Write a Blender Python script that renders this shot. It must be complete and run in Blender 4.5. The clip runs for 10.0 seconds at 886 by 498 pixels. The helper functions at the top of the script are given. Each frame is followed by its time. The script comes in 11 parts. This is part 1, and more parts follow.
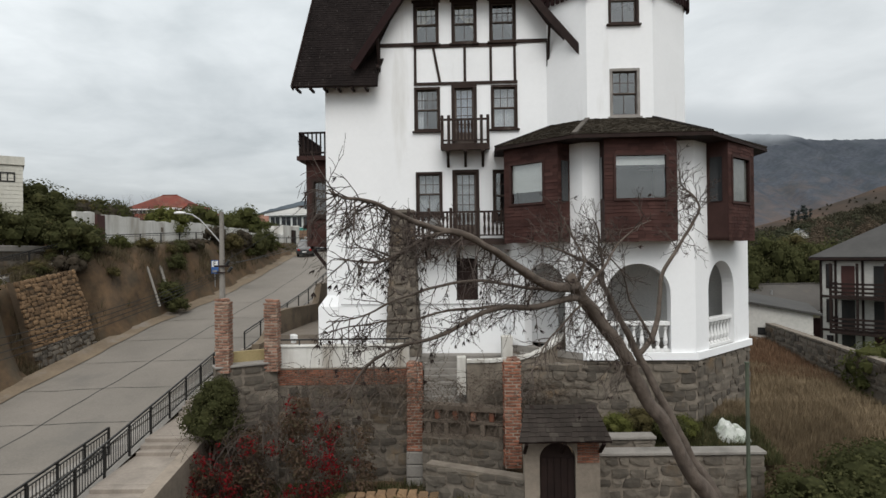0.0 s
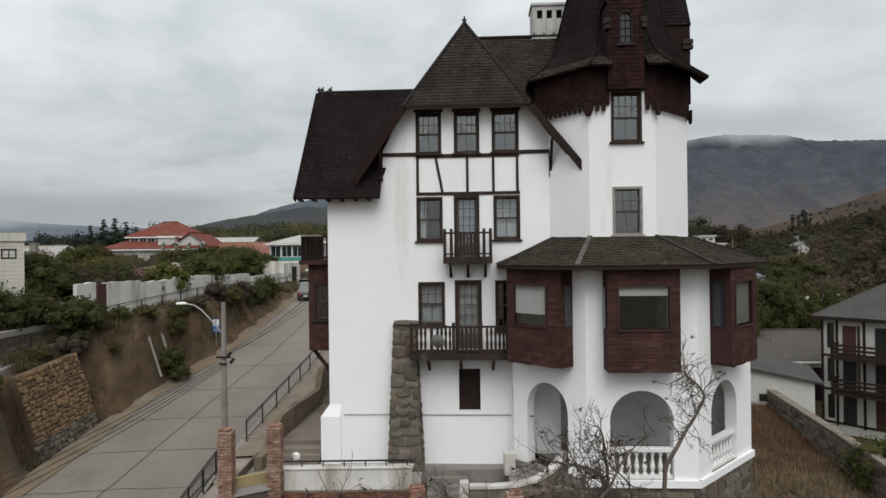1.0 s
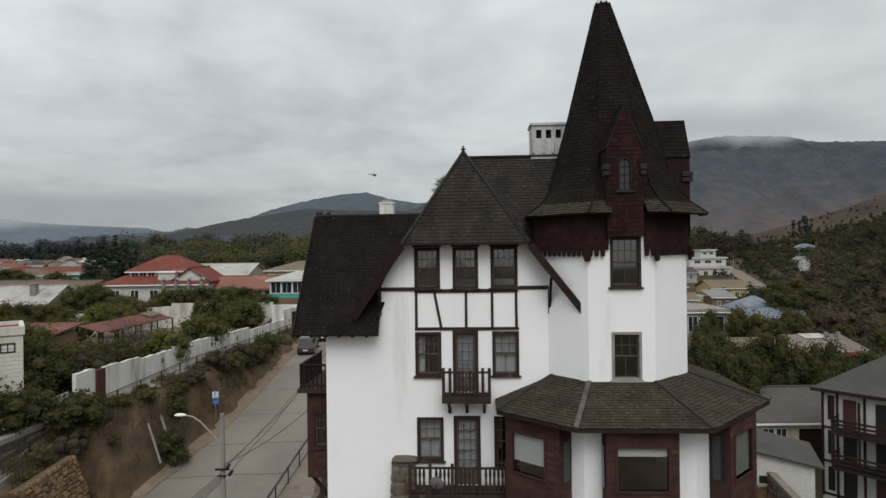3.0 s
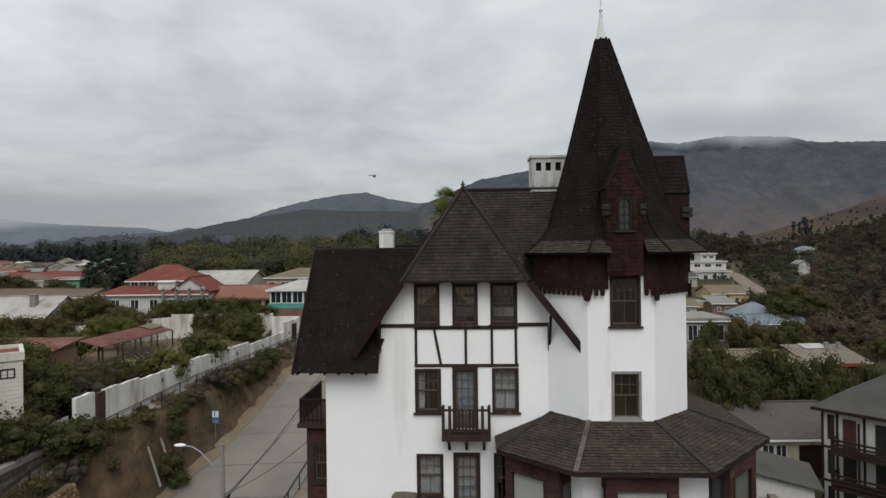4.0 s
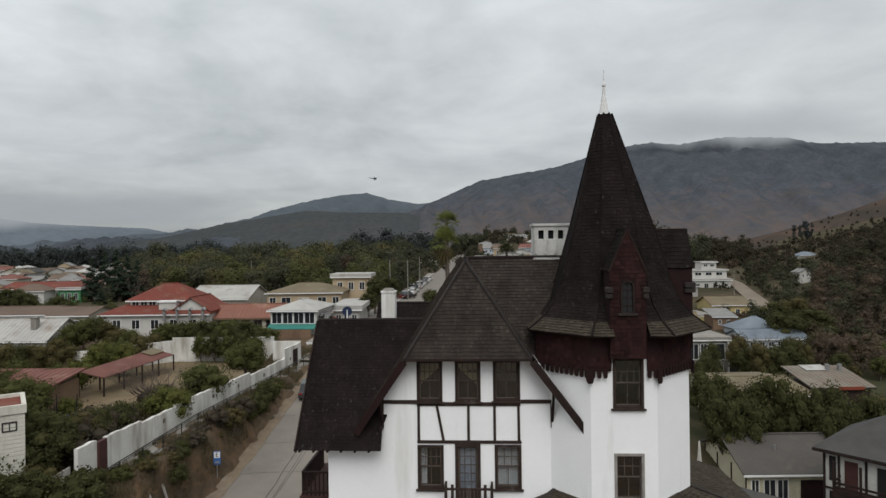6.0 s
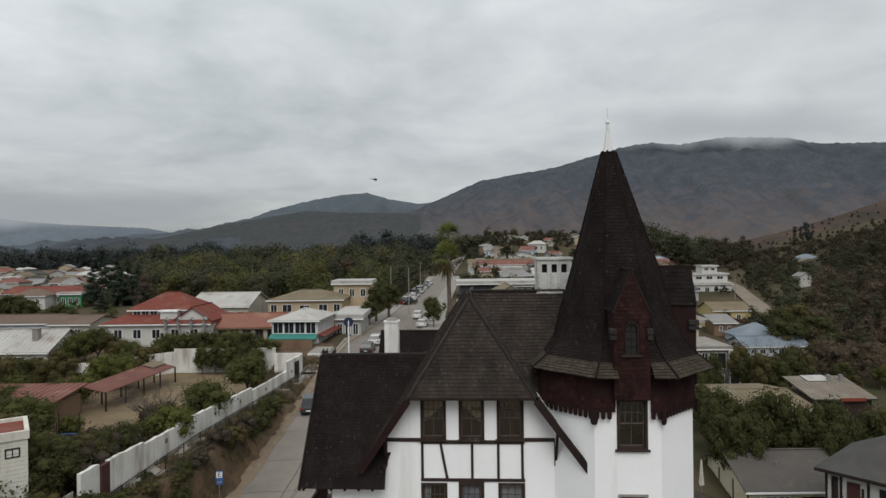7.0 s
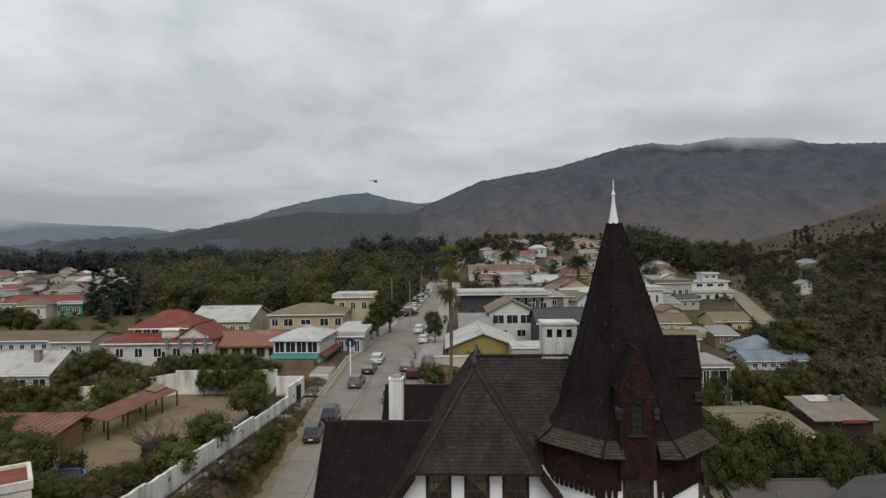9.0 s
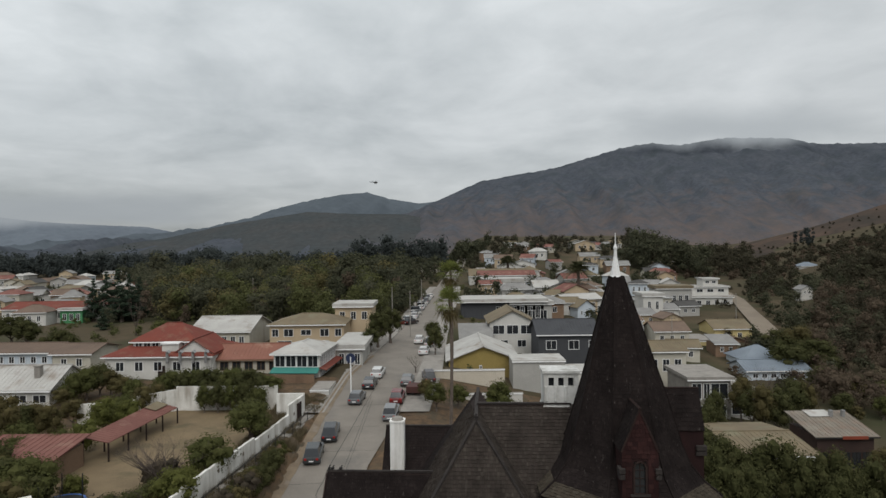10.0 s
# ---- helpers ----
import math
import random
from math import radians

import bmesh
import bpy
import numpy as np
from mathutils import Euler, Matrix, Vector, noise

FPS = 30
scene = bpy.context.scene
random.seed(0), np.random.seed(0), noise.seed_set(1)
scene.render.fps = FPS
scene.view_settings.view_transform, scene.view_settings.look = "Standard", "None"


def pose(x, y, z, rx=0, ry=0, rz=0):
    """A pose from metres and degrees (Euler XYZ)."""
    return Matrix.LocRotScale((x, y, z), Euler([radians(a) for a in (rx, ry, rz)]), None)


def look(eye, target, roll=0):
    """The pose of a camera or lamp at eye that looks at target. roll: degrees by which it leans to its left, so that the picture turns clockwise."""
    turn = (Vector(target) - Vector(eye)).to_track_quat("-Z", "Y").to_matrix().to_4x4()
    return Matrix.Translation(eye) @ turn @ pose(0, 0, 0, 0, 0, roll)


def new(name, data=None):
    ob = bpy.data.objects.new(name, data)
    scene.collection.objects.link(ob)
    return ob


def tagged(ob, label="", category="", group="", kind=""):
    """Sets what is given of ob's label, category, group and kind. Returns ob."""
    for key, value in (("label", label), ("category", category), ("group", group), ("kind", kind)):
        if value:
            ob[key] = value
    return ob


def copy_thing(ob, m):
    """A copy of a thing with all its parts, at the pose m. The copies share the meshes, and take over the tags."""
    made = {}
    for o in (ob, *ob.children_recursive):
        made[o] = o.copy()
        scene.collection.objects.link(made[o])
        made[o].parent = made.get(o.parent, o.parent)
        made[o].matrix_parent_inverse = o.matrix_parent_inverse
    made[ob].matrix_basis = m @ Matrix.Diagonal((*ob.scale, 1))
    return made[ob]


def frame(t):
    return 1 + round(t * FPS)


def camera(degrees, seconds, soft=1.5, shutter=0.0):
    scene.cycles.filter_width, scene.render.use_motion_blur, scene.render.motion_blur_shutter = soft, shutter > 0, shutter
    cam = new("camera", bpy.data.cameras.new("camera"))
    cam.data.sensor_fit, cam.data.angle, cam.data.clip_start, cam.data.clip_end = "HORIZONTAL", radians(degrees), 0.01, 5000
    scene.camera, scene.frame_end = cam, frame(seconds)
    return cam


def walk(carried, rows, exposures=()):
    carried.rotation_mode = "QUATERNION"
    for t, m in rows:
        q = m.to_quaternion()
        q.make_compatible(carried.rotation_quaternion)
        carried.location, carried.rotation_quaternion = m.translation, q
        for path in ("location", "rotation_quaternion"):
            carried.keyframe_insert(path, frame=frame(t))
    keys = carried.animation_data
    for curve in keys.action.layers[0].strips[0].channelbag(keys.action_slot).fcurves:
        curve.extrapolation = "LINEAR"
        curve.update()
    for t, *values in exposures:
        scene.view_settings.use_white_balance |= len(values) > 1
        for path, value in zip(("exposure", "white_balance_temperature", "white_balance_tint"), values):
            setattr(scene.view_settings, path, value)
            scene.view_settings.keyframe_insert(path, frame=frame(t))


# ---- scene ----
from mathutils.bvhtree import BVHTree

# A drone rises straight up in front of an old half-timbered house; t, x, y, z, pitch, roll, yaw
cam = camera(72.0, 10.0)
PATH = [
    (0.0, 0.000, -0.000, 4.000, 0.331, 0.692, -0.000),
    (0.5, -0.012, -0.033, 5.933, 0.275, 0.703, -0.015),
    (1.0, -0.046, -0.000, 8.221, 0.210, 0.691, -0.008),
    (1.5, 0.005, -0.010, 10.011, 0.145, 0.698, -0.006),
    (2.0, 0.040, 0.006, 11.525, 0.107, 0.696, 0.023),
    (2.5, 0.074, 0.042, 12.568, 0.105, 0.694, 0.048),
    (4.0, 0.118, 0.057, 14.778, 0.056, 0.720, 0.055),
    (4.5, 0.154, 0.059, 15.489, 0.040, 0.720, 0.061),
    (5.0, 0.128, 0.074, 16.215, 0.042, 0.724, 0.054),
    (5.5, 0.104, 0.070, 16.942, 0.038, 0.721, 0.064),
    (7.0, -0.048, 0.068, 19.130, -0.028, 0.707, 0.116),
    (7.5, -0.098, 0.093, 19.841, -0.068, 0.707, 0.116),
    (8.0, -0.141, 0.087, 20.510, -0.075, 0.691, 0.121),
    (8.5, -0.147, 0.060, 21.224, -0.107, 0.689, 0.131),
    (9.0, -0.225, 0.101, 21.927, -0.127, 0.688, 0.119),
    (9.5, -0.258, 0.113, 22.848, -0.183, 0.677, 0.118),
    (10.0, -0.261, 0.162, 24.000, -0.209, 0.681, 0.119),
]
walk(cam, [(t, pose(x, y, z, 90 + pitch, roll, yaw)) for t, x, y, z, pitch, roll, yaw in PATH],
     exposures=[(0.0, 0.22), (0.5, 0.17), (1.0, 0.08), (2.0, -0.02), (3.0, -0.05), (10.0, -0.05)])
# ---- overcast daylight ----
SUN_ELEV, SUN_TURN = radians(52), radians(172)
world = bpy.data.worlds.new("sky")
scene.world = world
world.use_nodes = True
wn, wl = world.node_tree.nodes, world.node_tree.links
wn.clear()
w_out = wn.new("ShaderNodeOutputWorld")
w_bg = wn.new("ShaderNodeBackground")
w_bg.inputs["Strength"].default_value = 1.0
w_sky = wn.new("ShaderNodeTexSky")
w_sky.sky_type, w_sky.sun_disc = "NISHITA", False
w_sky.sun_elevation, w_sky.sun_rotation = SUN_ELEV, SUN_TURN
w_co = wn.new("ShaderNodeTexCoord")
w_sep = wn.new("ShaderNodeSeparateXYZ")
wl.new(w_co.outputs["Generated"], w_sep.inputs[0])


def w_math(op, a, b=None, clamp=False):
    n = wn.new("ShaderNodeMath")
    n.operation, n.use_clamp = op, clamp
    for i, v in enumerate((a, b)):
        if v is None:
            continue
        if isinstance(v, (int, float)):
            n.inputs[i].default_value = v
        else:
            wl.new(v, n.inputs[i])
    return n.outputs[0]


# cloud layer seen from below: the sheet is flattened towards the horizon
w_den = w_math("ADD", w_math("MAXIMUM", w_sep.outputs["Z"], 0.0), 0.2)
w_px, w_py = w_math("DIVIDE", w_sep.outputs["X"], w_den), w_math("DIVIDE", w_sep.outputs["Y"], w_den)
w_cmb = wn.new("ShaderNodeCombineXYZ")
wl.new(w_px, w_cmb.inputs[0])
wl.new(w_py, w_cmb.inputs[1])


def w_noise(scale, detail, rough, shift):
    m = wn.new("ShaderNodeMapping")
    m.inputs["Location"].default_value = shift
    m.inputs["Scale"].default_value = (1.0, 1.0, 1.0)
    wl.new(w_cmb.outputs[0], m.inputs[0])
    n = wn.new("ShaderNodeTexNoise")
    n.inputs["Scale"].default_value, n.inputs["Detail"].default_value, n.inputs["Roughness"].default_value = scale, detail, rough
    n.inputs["Distortion"].default_value = 0.35
    wl.new(m.outputs[0], n.inputs["Vector"])
    return n.outputs["Fac"]


w_big = w_noise(0.42, 3.0, 0.45, (3.1, 1.7, 0.0))
w_small = w_noise(1.5, 7.0, 0.56, (0.4, 5.2, 0.0))
w_fine = w_noise(4.2, 6.0, 0.55, (2.4, 1.2, 0.0))
w_mix = w_math("ADD", w_math("ADD", w_math("MULTIPLY", w_big, 0.52), w_math("MULTIPLY", w_small, 0.34)), w_math("MULTIPLY", w_fine, 0.14))
w_ramp = wn.new("ShaderNodeValToRGB")
w_ramp.color_ramp.elements[0].position, w_ramp.color_ramp.elements[0].color = 0.34, (0.43, 0.462, 0.475, 1)
w_ramp.color_ramp.elements[1].position, w_ramp.color_ramp.elements[1].color = 0.62, (0.81, 0.84, 0.85, 1)
wl.new(w_mix, w_ramp.inputs[0])
# the cover is thinner and lighter overhead
w_high = wn.new("ShaderNodeMapRange")
w_high.inputs["From Min"].default_value, w_high.inputs["From Max"].default_value = 0.0, 0.5
w_high.inputs["To Min"].default_value, w_high.inputs["To Max"].default_value = 0.70, 1.49
wl.new(w_sep.outputs["Z"], w_high.inputs["Value"])
# and a little brighter to the west, where it breaks up
w_west = wn.new("ShaderNodeMapRange")
w_west.inputs["From Min"].default_value, w_west.inputs["From Max"].default_value = -0.55, 0.55
w_west.inputs["To Min"].default_value, w_west.inputs["To Max"].default_value = 1.11, 0.86
wl.new(w_sep.outputs["X"], w_west.inputs["Value"])
# heavier grey cloud low over the western hills
w_low = wn.new("ShaderNodeMapRange")
w_low.inputs["From Min"].default_value, w_low.inputs["From Max"].default_value = 0.02, 0.17
w_low.inputs["To Min"].default_value, w_low.inputs["To Max"].default_value = 0.26, 0.0
wl.new(w_sep.outputs["Z"], w_low.inputs["Value"])
w_side = wn.new("ShaderNodeMapRange")
w_side.inputs["From Min"].default_value, w_side.inputs["From Max"].default_value = 0.1, -0.15
wl.new(w_sep.outputs["X"], w_side.inputs["Value"])
w_heavy = w_math("SUBTRACT", 1.0, w_math("MULTIPLY", w_low.outputs[0], w_side.outputs[0]))
w_scale = wn.new("ShaderNodeVectorMath")
w_scale.operation = "SCALE"
wl.new(w_ramp.outputs[0], w_scale.inputs[0])
wl.new(w_math("MULTIPLY", w_math("MULTIPLY", w_high.outputs[0], w_west.outputs[0]), w_heavy), w_scale.inputs["Scale"])
w_dim = wn.new("ShaderNodeVectorMath")
w_dim.operation = "SCALE"
w_dim.inputs["Scale"].default_value = 0.1
wl.new(w_sky.outputs[0], w_dim.inputs[0])
w_both = wn.new("ShaderNodeMixRGB")
w_both.inputs["Fac"].default_value = 0.93
wl.new(w_dim.outputs[0], w_both.inputs[1])
wl.new(w_scale.outputs[0], w_both.inputs[2])
wl.new(w_both.outputs[0], w_bg.inputs["Color"])
wl.new(w_bg.outputs[0], w_out.inputs["Surface"])

sun = new("sun", bpy.data.lights.new("sun", "SUN"))
sun.data.energy, sun.data.angle, sun.data.color = 1.75, radians(40), (1.0, 0.97, 0.93)
sun.matrix_world = look((3.3, -23.5, 30), (0, 0, 0))
# ---- materials ----
def surf(name, c1, c2, scale=1.0, rough=0.8, bump=0.3, fine=18.0, metal=0.0, stain=None, stain_scale=0.4, stain_amount=0.5, rand=0.0, streak=False, spec=0.3, grainy=0.35):
    """A surface with broad and fine variation at real size, an optional stain colour and a difference from object to object."""
    m = bpy.data.materials.new(name)
    m.use_nodes = True
    n, l = m.node_tree.nodes, m.node_tree.links
    b = n["Principled BSDF"]
    geo = n.new("ShaderNodeNewGeometry")
    src = geo.outputs["Position"]
    if streak:
        mp = n.new("ShaderNodeMapping")
        mp.inputs["Scale"].default_value = (1, 1, 0.16)
        l.new(src, mp.inputs[0])
        streaked = mp.outputs[0]
    else:
        streaked = src

    def tex(sc, detail, vec):
        t = n.new("ShaderNodeTexNoise")
        t.inputs["Scale"].default_value, t.inputs["Detail"].default_value, t.inputs["Roughness"].default_value = sc, detail, 0.6
        l.new(vec, t.inputs["Vector"])
        return t.outputs["Fac"]

    def sharp(fac, lo, hi):
        r = n.new("ShaderNodeMapRange")
        r.inputs["From Min"].default_value, r.inputs["From Max"].default_value = lo, hi
        l.new(fac, r.inputs["Value"])
        return r.outputs[0]

    def mix(fac, a, c, how="MIX"):
        x = n.new("ShaderNodeMixRGB")
        x.blend_type = how
        for i, v in enumerate((fac, a, c)):
            if isinstance(v, float):
                x.inputs[i].default_value = v
            elif isinstance(v, tuple):
                x.inputs[i].default_value = (*v, 1)
            else:
                l.new(v, x.inputs[i])
        return x.outputs[0]

    col = mix(sharp(tex(scale, 4.0, src), 0.32, 0.68), c1, c2)
    grain = tex(fine, 3.0, src)
    col = mix(grainy, col, mix(sharp(grain, 0.3, 0.7), (0.55, 0.55, 0.55), (1.0, 1.0, 1.0)), "MULTIPLY")
    if stain:
        s = sharp(tex(stain_scale, 5.0, streaked), 0.64 - 0.22 * stain_amount, 0.78 - 0.1 * stain_amount)
        col = mix(s, col, stain)
    if rand:
        inf = n.new("ShaderNodeObjectInfo")
        r = n.new("ShaderNodeMapRange")
        r.inputs["To Min"].default_value, r.inputs["To Max"].default_value = 1 - rand, 1 + rand
        l.new(inf.outputs["Random"], r.inputs["Value"])
        v = n.new("ShaderNodeVectorMath")
        v.operation = "SCALE"
        l.new(col, v.inputs[0])
        l.new(r.outputs[0], v.inputs["Scale"])
        col = v.outputs[0]
    l.new(col, b.inputs["Base Color"])
    b.inputs["Roughness"].default_value, b.inputs["Metallic"].default_value = rough, metal
    b.inputs["Specular IOR Level"].default_value = spec
    if bump:
        bp = n.new("ShaderNodeBump")
        bp.inputs["Strength"].default_value, bp.inputs["Distance"].default_value = bump, 0.02
        l.new(grain, bp.inputs["Height"])
        l.new(bp.outputs[0], b.inputs["Normal"])
    return m


def islands(name, cols, rough=0.9, bump=0.4, fine=12.0, spec=0.06, low=0.35):
    """A colour of its own for each loose piece of the mesh."""
    m = surf(name, cols[0], cols[0], 2.0, rough, bump, fine, spec=spec)
    n, l = m.node_tree.nodes, m.node_tree.links
    b = n["Principled BSDF"]
    geo = n.new("ShaderNodeNewGeometry")
    ramp = n.new("ShaderNodeValToRGB")
    ramp.color_ramp.elements[0].color, ramp.color_ramp.elements[1].color = (*cols[0], 1), (*cols[-1], 1)
    for i, c in enumerate(cols[1:-1], 1):
        ramp.color_ramp.elements.new(i / (len(cols) - 1)).color = (*c, 1)
    l.new(geo.outputs["Random Per Island"], ramp.inputs[0])
    mul = n.new("ShaderNodeMixRGB")
    mul.blend_type, mul.inputs[0].default_value = "MULTIPLY", 0.6
    l.new(ramp.outputs[0], mul.inputs[1])
    t = n.new("ShaderNodeTexNoise")
    t.inputs["Scale"].default_value = 1.3
    l.new(geo.outputs["Position"], t.inputs["Vector"])
    rr = n.new("ShaderNodeMapRange")
    rr.inputs["From Min"].default_value, rr.inputs["From Max"].default_value, rr.inputs["To Min"].default_value = 0.3, 0.7, low
    l.new(t.outputs["Fac"], rr.inputs["Value"])
    l.new(rr.outputs[0], mul.inputs[2])
    l.new(mul.outputs[0], b.inputs["Base Color"])
    return m


M_PLASTER = surf("white_limewash", (0.825, 0.83, 0.835), (0.785, 0.79, 0.795), 0.4, 0.9, 0.12, 7.0, stain=(0.66, 0.655, 0.64), stain_scale=0.9, stain_amount=0.16, streak=True, grainy=0.06)
M_OLDWHITE = surf("weathered_white_plaster", (0.66, 0.65, 0.615), (0.53, 0.515, 0.475), 0.7, 0.9, 0.4, 8.0, stain=(0.27, 0.24, 0.20), stain_scale=0.9, stain_amount=0.8, streak=True, grainy=0.15)
M_TIMBER = surf("dark_stained_timber", (0.019, 0.0125, 0.0115), (0.033, 0.021, 0.018), 2.0, 0.75, 0.4, 30.0, spec=0.12)
M_TRIM = surf("weathered_brown_trim", (0.030, 0.0205, 0.0175), (0.047, 0.033, 0.028), 2.0, 0.8, 0.5, 26.0, stain=(0.10, 0.085, 0.074), stain_scale=3.0, stain_amount=0.22, streak=True, spec=0.12)
M_SASH = surf("worn_brown_sash", (0.120, 0.097, 0.083), (0.078, 0.062, 0.053), 2.0, 0.8, 0.3, 26.0, spec=0.15)
M_REDWOOD = islands("red_brown_shingle", [(0.062, 0.031, 0.0265), (0.074, 0.037, 0.032), (0.050, 0.026, 0.023), (0.092, 0.049, 0.042)], 0.8, 0.4, 25.0)
M_REDTRIM = surf("red_brown_paint", (0.060, 0.031, 0.027), (0.042, 0.023, 0.020), 1.5, 0.7, 0.3, 25.0, spec=0.12)
M_MAROON = islands("dark_maroon_shingle", [(0.029, 0.0135, 0.013), (0.038, 0.0175, 0.0165), (0.022, 0.011, 0.011), (0.046, 0.022, 0.0205)], 0.85, 0.4, 25.0)
M_MAROONTRIM = surf("dark_maroon_paint", (0.026, 0.0125, 0.012), (0.018, 0.0095, 0.0095), 1.5, 0.75, 0.3, 25.0, spec=0.1)
M_SHINGLE = islands("dark_wood_shingle", [(0.0165, 0.0128, 0.0122), (0.0185, 0.0143, 0.0136), (0.015, 0.0117, 0.0113), (0.023, 0.018, 0.0168)], 0.92, 0.5, 20.0)
M_SHINGLE3 = islands("mossy_wood_shingle", [(0.052, 0.043, 0.033), (0.062, 0.051, 0.039), (0.044, 0.038, 0.029), (0.075, 0.064, 0.050)], 0.92, 0.5, 20.0, low=0.5)
M_SHINGLE2 = islands("weathered_wood_shingle", [(0.041, 0.034, 0.029), (0.048, 0.039, 0.034), (0.036, 0.030, 0.026), (0.060, 0.051, 0.043)], 0.92, 0.5, 20.0)
def weathered(m, pale, amount):
    """Pale worn flecks that run down the slope."""
    n, l = m.node_tree.nodes, m.node_tree.links
    base = n["Principled BSDF"].inputs["Base Color"]
    geo, mp, t, r, mx = (n.new("ShaderNode" + k) for k in ("NewGeometry", "Mapping", "TexNoise", "MapRange", "MixRGB"))
    mp.inputs["Scale"].default_value = (1, 1, 0.3)
    l.new(geo.outputs["Position"], mp.inputs[0])
    l.new(mp.outputs[0], t.inputs["Vector"])
    t.inputs["Scale"].default_value, t.inputs["Detail"].default_value, t.inputs["Roughness"].default_value = 11.0, 6.0, 0.75
    r.inputs["From Min"].default_value, r.inputs["From Max"].default_value = 0.66 - 0.1 * amount, 0.76 - 0.1 * amount
    l.new(t.outputs["Fac"], r.inputs["Value"])
    l.new(r.outputs[0], mx.inputs[0])
    l.new(base.links[0].from_socket, mx.inputs[1])
    mx.inputs[2].default_value = (*pale, 1)
    l.new(mx.outputs[0], base)


weathered(M_SHINGLE, (0.115, 0.104, 0.095), 0.42)
weathered(M_SHINGLE3, (0.125, 0.110, 0.094), 0.4)
weathered(M_SHINGLE2, (0.085, 0.074, 0.064), 0.35)
M_RIDGE_PALE = surf("pale_worn_ridge", (0.12, 0.105, 0.09), (0.06, 0.05, 0.044), 3.0, 0.9, 0.5, 14.0)
M_RIDGE = surf("worn_ridge_board", (0.034, 0.028, 0.025), (0.019, 0.0155, 0.0145), 3.0, 0.9, 0.4, 14.0)
M_STONE = surf("grey_field_stone", (0.142, 0.122, 0.098), (0.082, 0.070, 0.057), 2.6, 0.9, 0.7, 9.0, rand=0.42, stain=(0.150, 0.104, 0.062), stain_scale=0.8, stain_amount=0.4)
M_JOINT = surf("pale_grey_joint", (0.225, 0.191, 0.154), (0.140, 0.117, 0.094), 2.0, 0.95, 0.6, 10.0, stain=(0.085, 0.072, 0.056), stain_scale=0.9, stain_amount=0.5)
M_CEMENT = surf("rough_beige_cement", (0.285, 0.238, 0.190), (0.20, 0.168, 0.135), 1.3, 0.95, 0.5, 9.0, stain=(0.12, 0.10, 0.08), stain_scale=1.1, stain_amount=0.45)
M_TANSTONE = surf("tan_quarry_stone", (0.209, 0.131, 0.070), (0.146, 0.091, 0.052), 1.6, 0.9, 0.6, 9.0, rand=0.35)
M_PALEMORTAR = surf("pale_lime_mortar", (0.37, 0.305, 0.245), (0.28, 0.228, 0.182), 1.6, 0.95, 0.5, 12.0)
M_MORTAR = surf("grey_mortar", (0.172, 0.138, 0.108), (0.125, 0.100, 0.079), 1.2, 0.95, 0.5, 12.0)
M_BRICK = surf("old_red_brick", (0.29, 0.118, 0.07), (0.20, 0.084, 0.055), 4.0, 0.9, 0.5, 16.0, rand=0.35, stain=(0.26, 0.20, 0.155), stain_scale=1.6, stain_amount=0.4)
M_OLDBRICK = surf("worn_pale_brick", (0.30, 0.165, 0.115), (0.20, 0.105, 0.075), 4.0, 0.9, 0.6, 14.0, rand=0.3, stain=(0.30, 0.245, 0.19), stain_scale=2.2, stain_amount=0.6)
M_GLASS = bpy.data.materials.new("window_glass")
M_GLASS.use_nodes = True
gn, gl = M_GLASS.node_tree.nodes, M_GLASS.node_tree.links
gn.clear()
g_out, g_mix, g_tr, g_gl = (gn.new("ShaderNode" + k) for k in ("OutputMaterial", "MixShader", "BsdfTransparent", "BsdfGlossy"))
g_tr.inputs["Color"].default_value = (0.86, 0.88, 0.88, 1)
g_gl.inputs["Roughness"].default_value = 0.04
g_mix.inputs[0].default_value = 0.14
gl.new(g_tr.outputs[0], g_mix.inputs[1])
gl.new(g_gl.outputs[0], g_mix.inputs[2])
gl.new(g_mix.outputs[0], g_out.inputs["Surface"])
# Near-black base colour stands in for the darkness of unlit interiors.
M_DARK = surf("unlit_room_black", (0.034, 0.036, 0.040), (0.024, 0.026, 0.030), 1.0, 0.95, 0.0)
M_CURTAIN = surf("faded_ochre_curtain", (0.50, 0.42, 0.26), (0.42, 0.35, 0.21), 3.0, 0.95, 0.2)
M_LACE = surf("pale_net_curtain", (0.62, 0.63, 0.65), (0.50, 0.52, 0.55), 4.0, 0.95, 0.2)
M_BLIND = surf("white_roller_blind", (0.72, 0.72, 0.70), (0.68, 0.68, 0.66), 1.0, 0.8, 0.05)
M_ROAD = surf("old_concrete_road", (0.200, 0.178, 0.153), (0.160, 0.144, 0.124), 0.35, 0.9, 0.35, 14.0, stain=(0.121, 0.112, 0.100), stain_scale=0.25, stain_amount=0.35)
M_CONC = surf("worn_concrete", (0.27, 0.25, 0.225), (0.21, 0.195, 0.175), 0.8, 0.9, 0.35, 12.0, stain=(0.14, 0.13, 0.115), stain_scale=0.7, stain_amount=0.4)
M_SEAM = surf("tar_seam", (0.05, 0.047, 0.043), (0.035, 0.033, 0.03), 2.0, 0.85, 0.2)
M_EARTH = surf("dry_brown_earth", (0.118, 0.073, 0.039), (0.052, 0.036, 0.022), 1.3, 0.95, 1.0, 4.0, stain=(0.056, 0.047, 0.031), stain_scale=0.35, stain_amount=0.7)
M_IRON = surf("dark_painted_iron", (0.022, 0.024, 0.024), (0.035, 0.032, 0.03), 4.0, 0.5, 0.2, 30.0, 0.3)
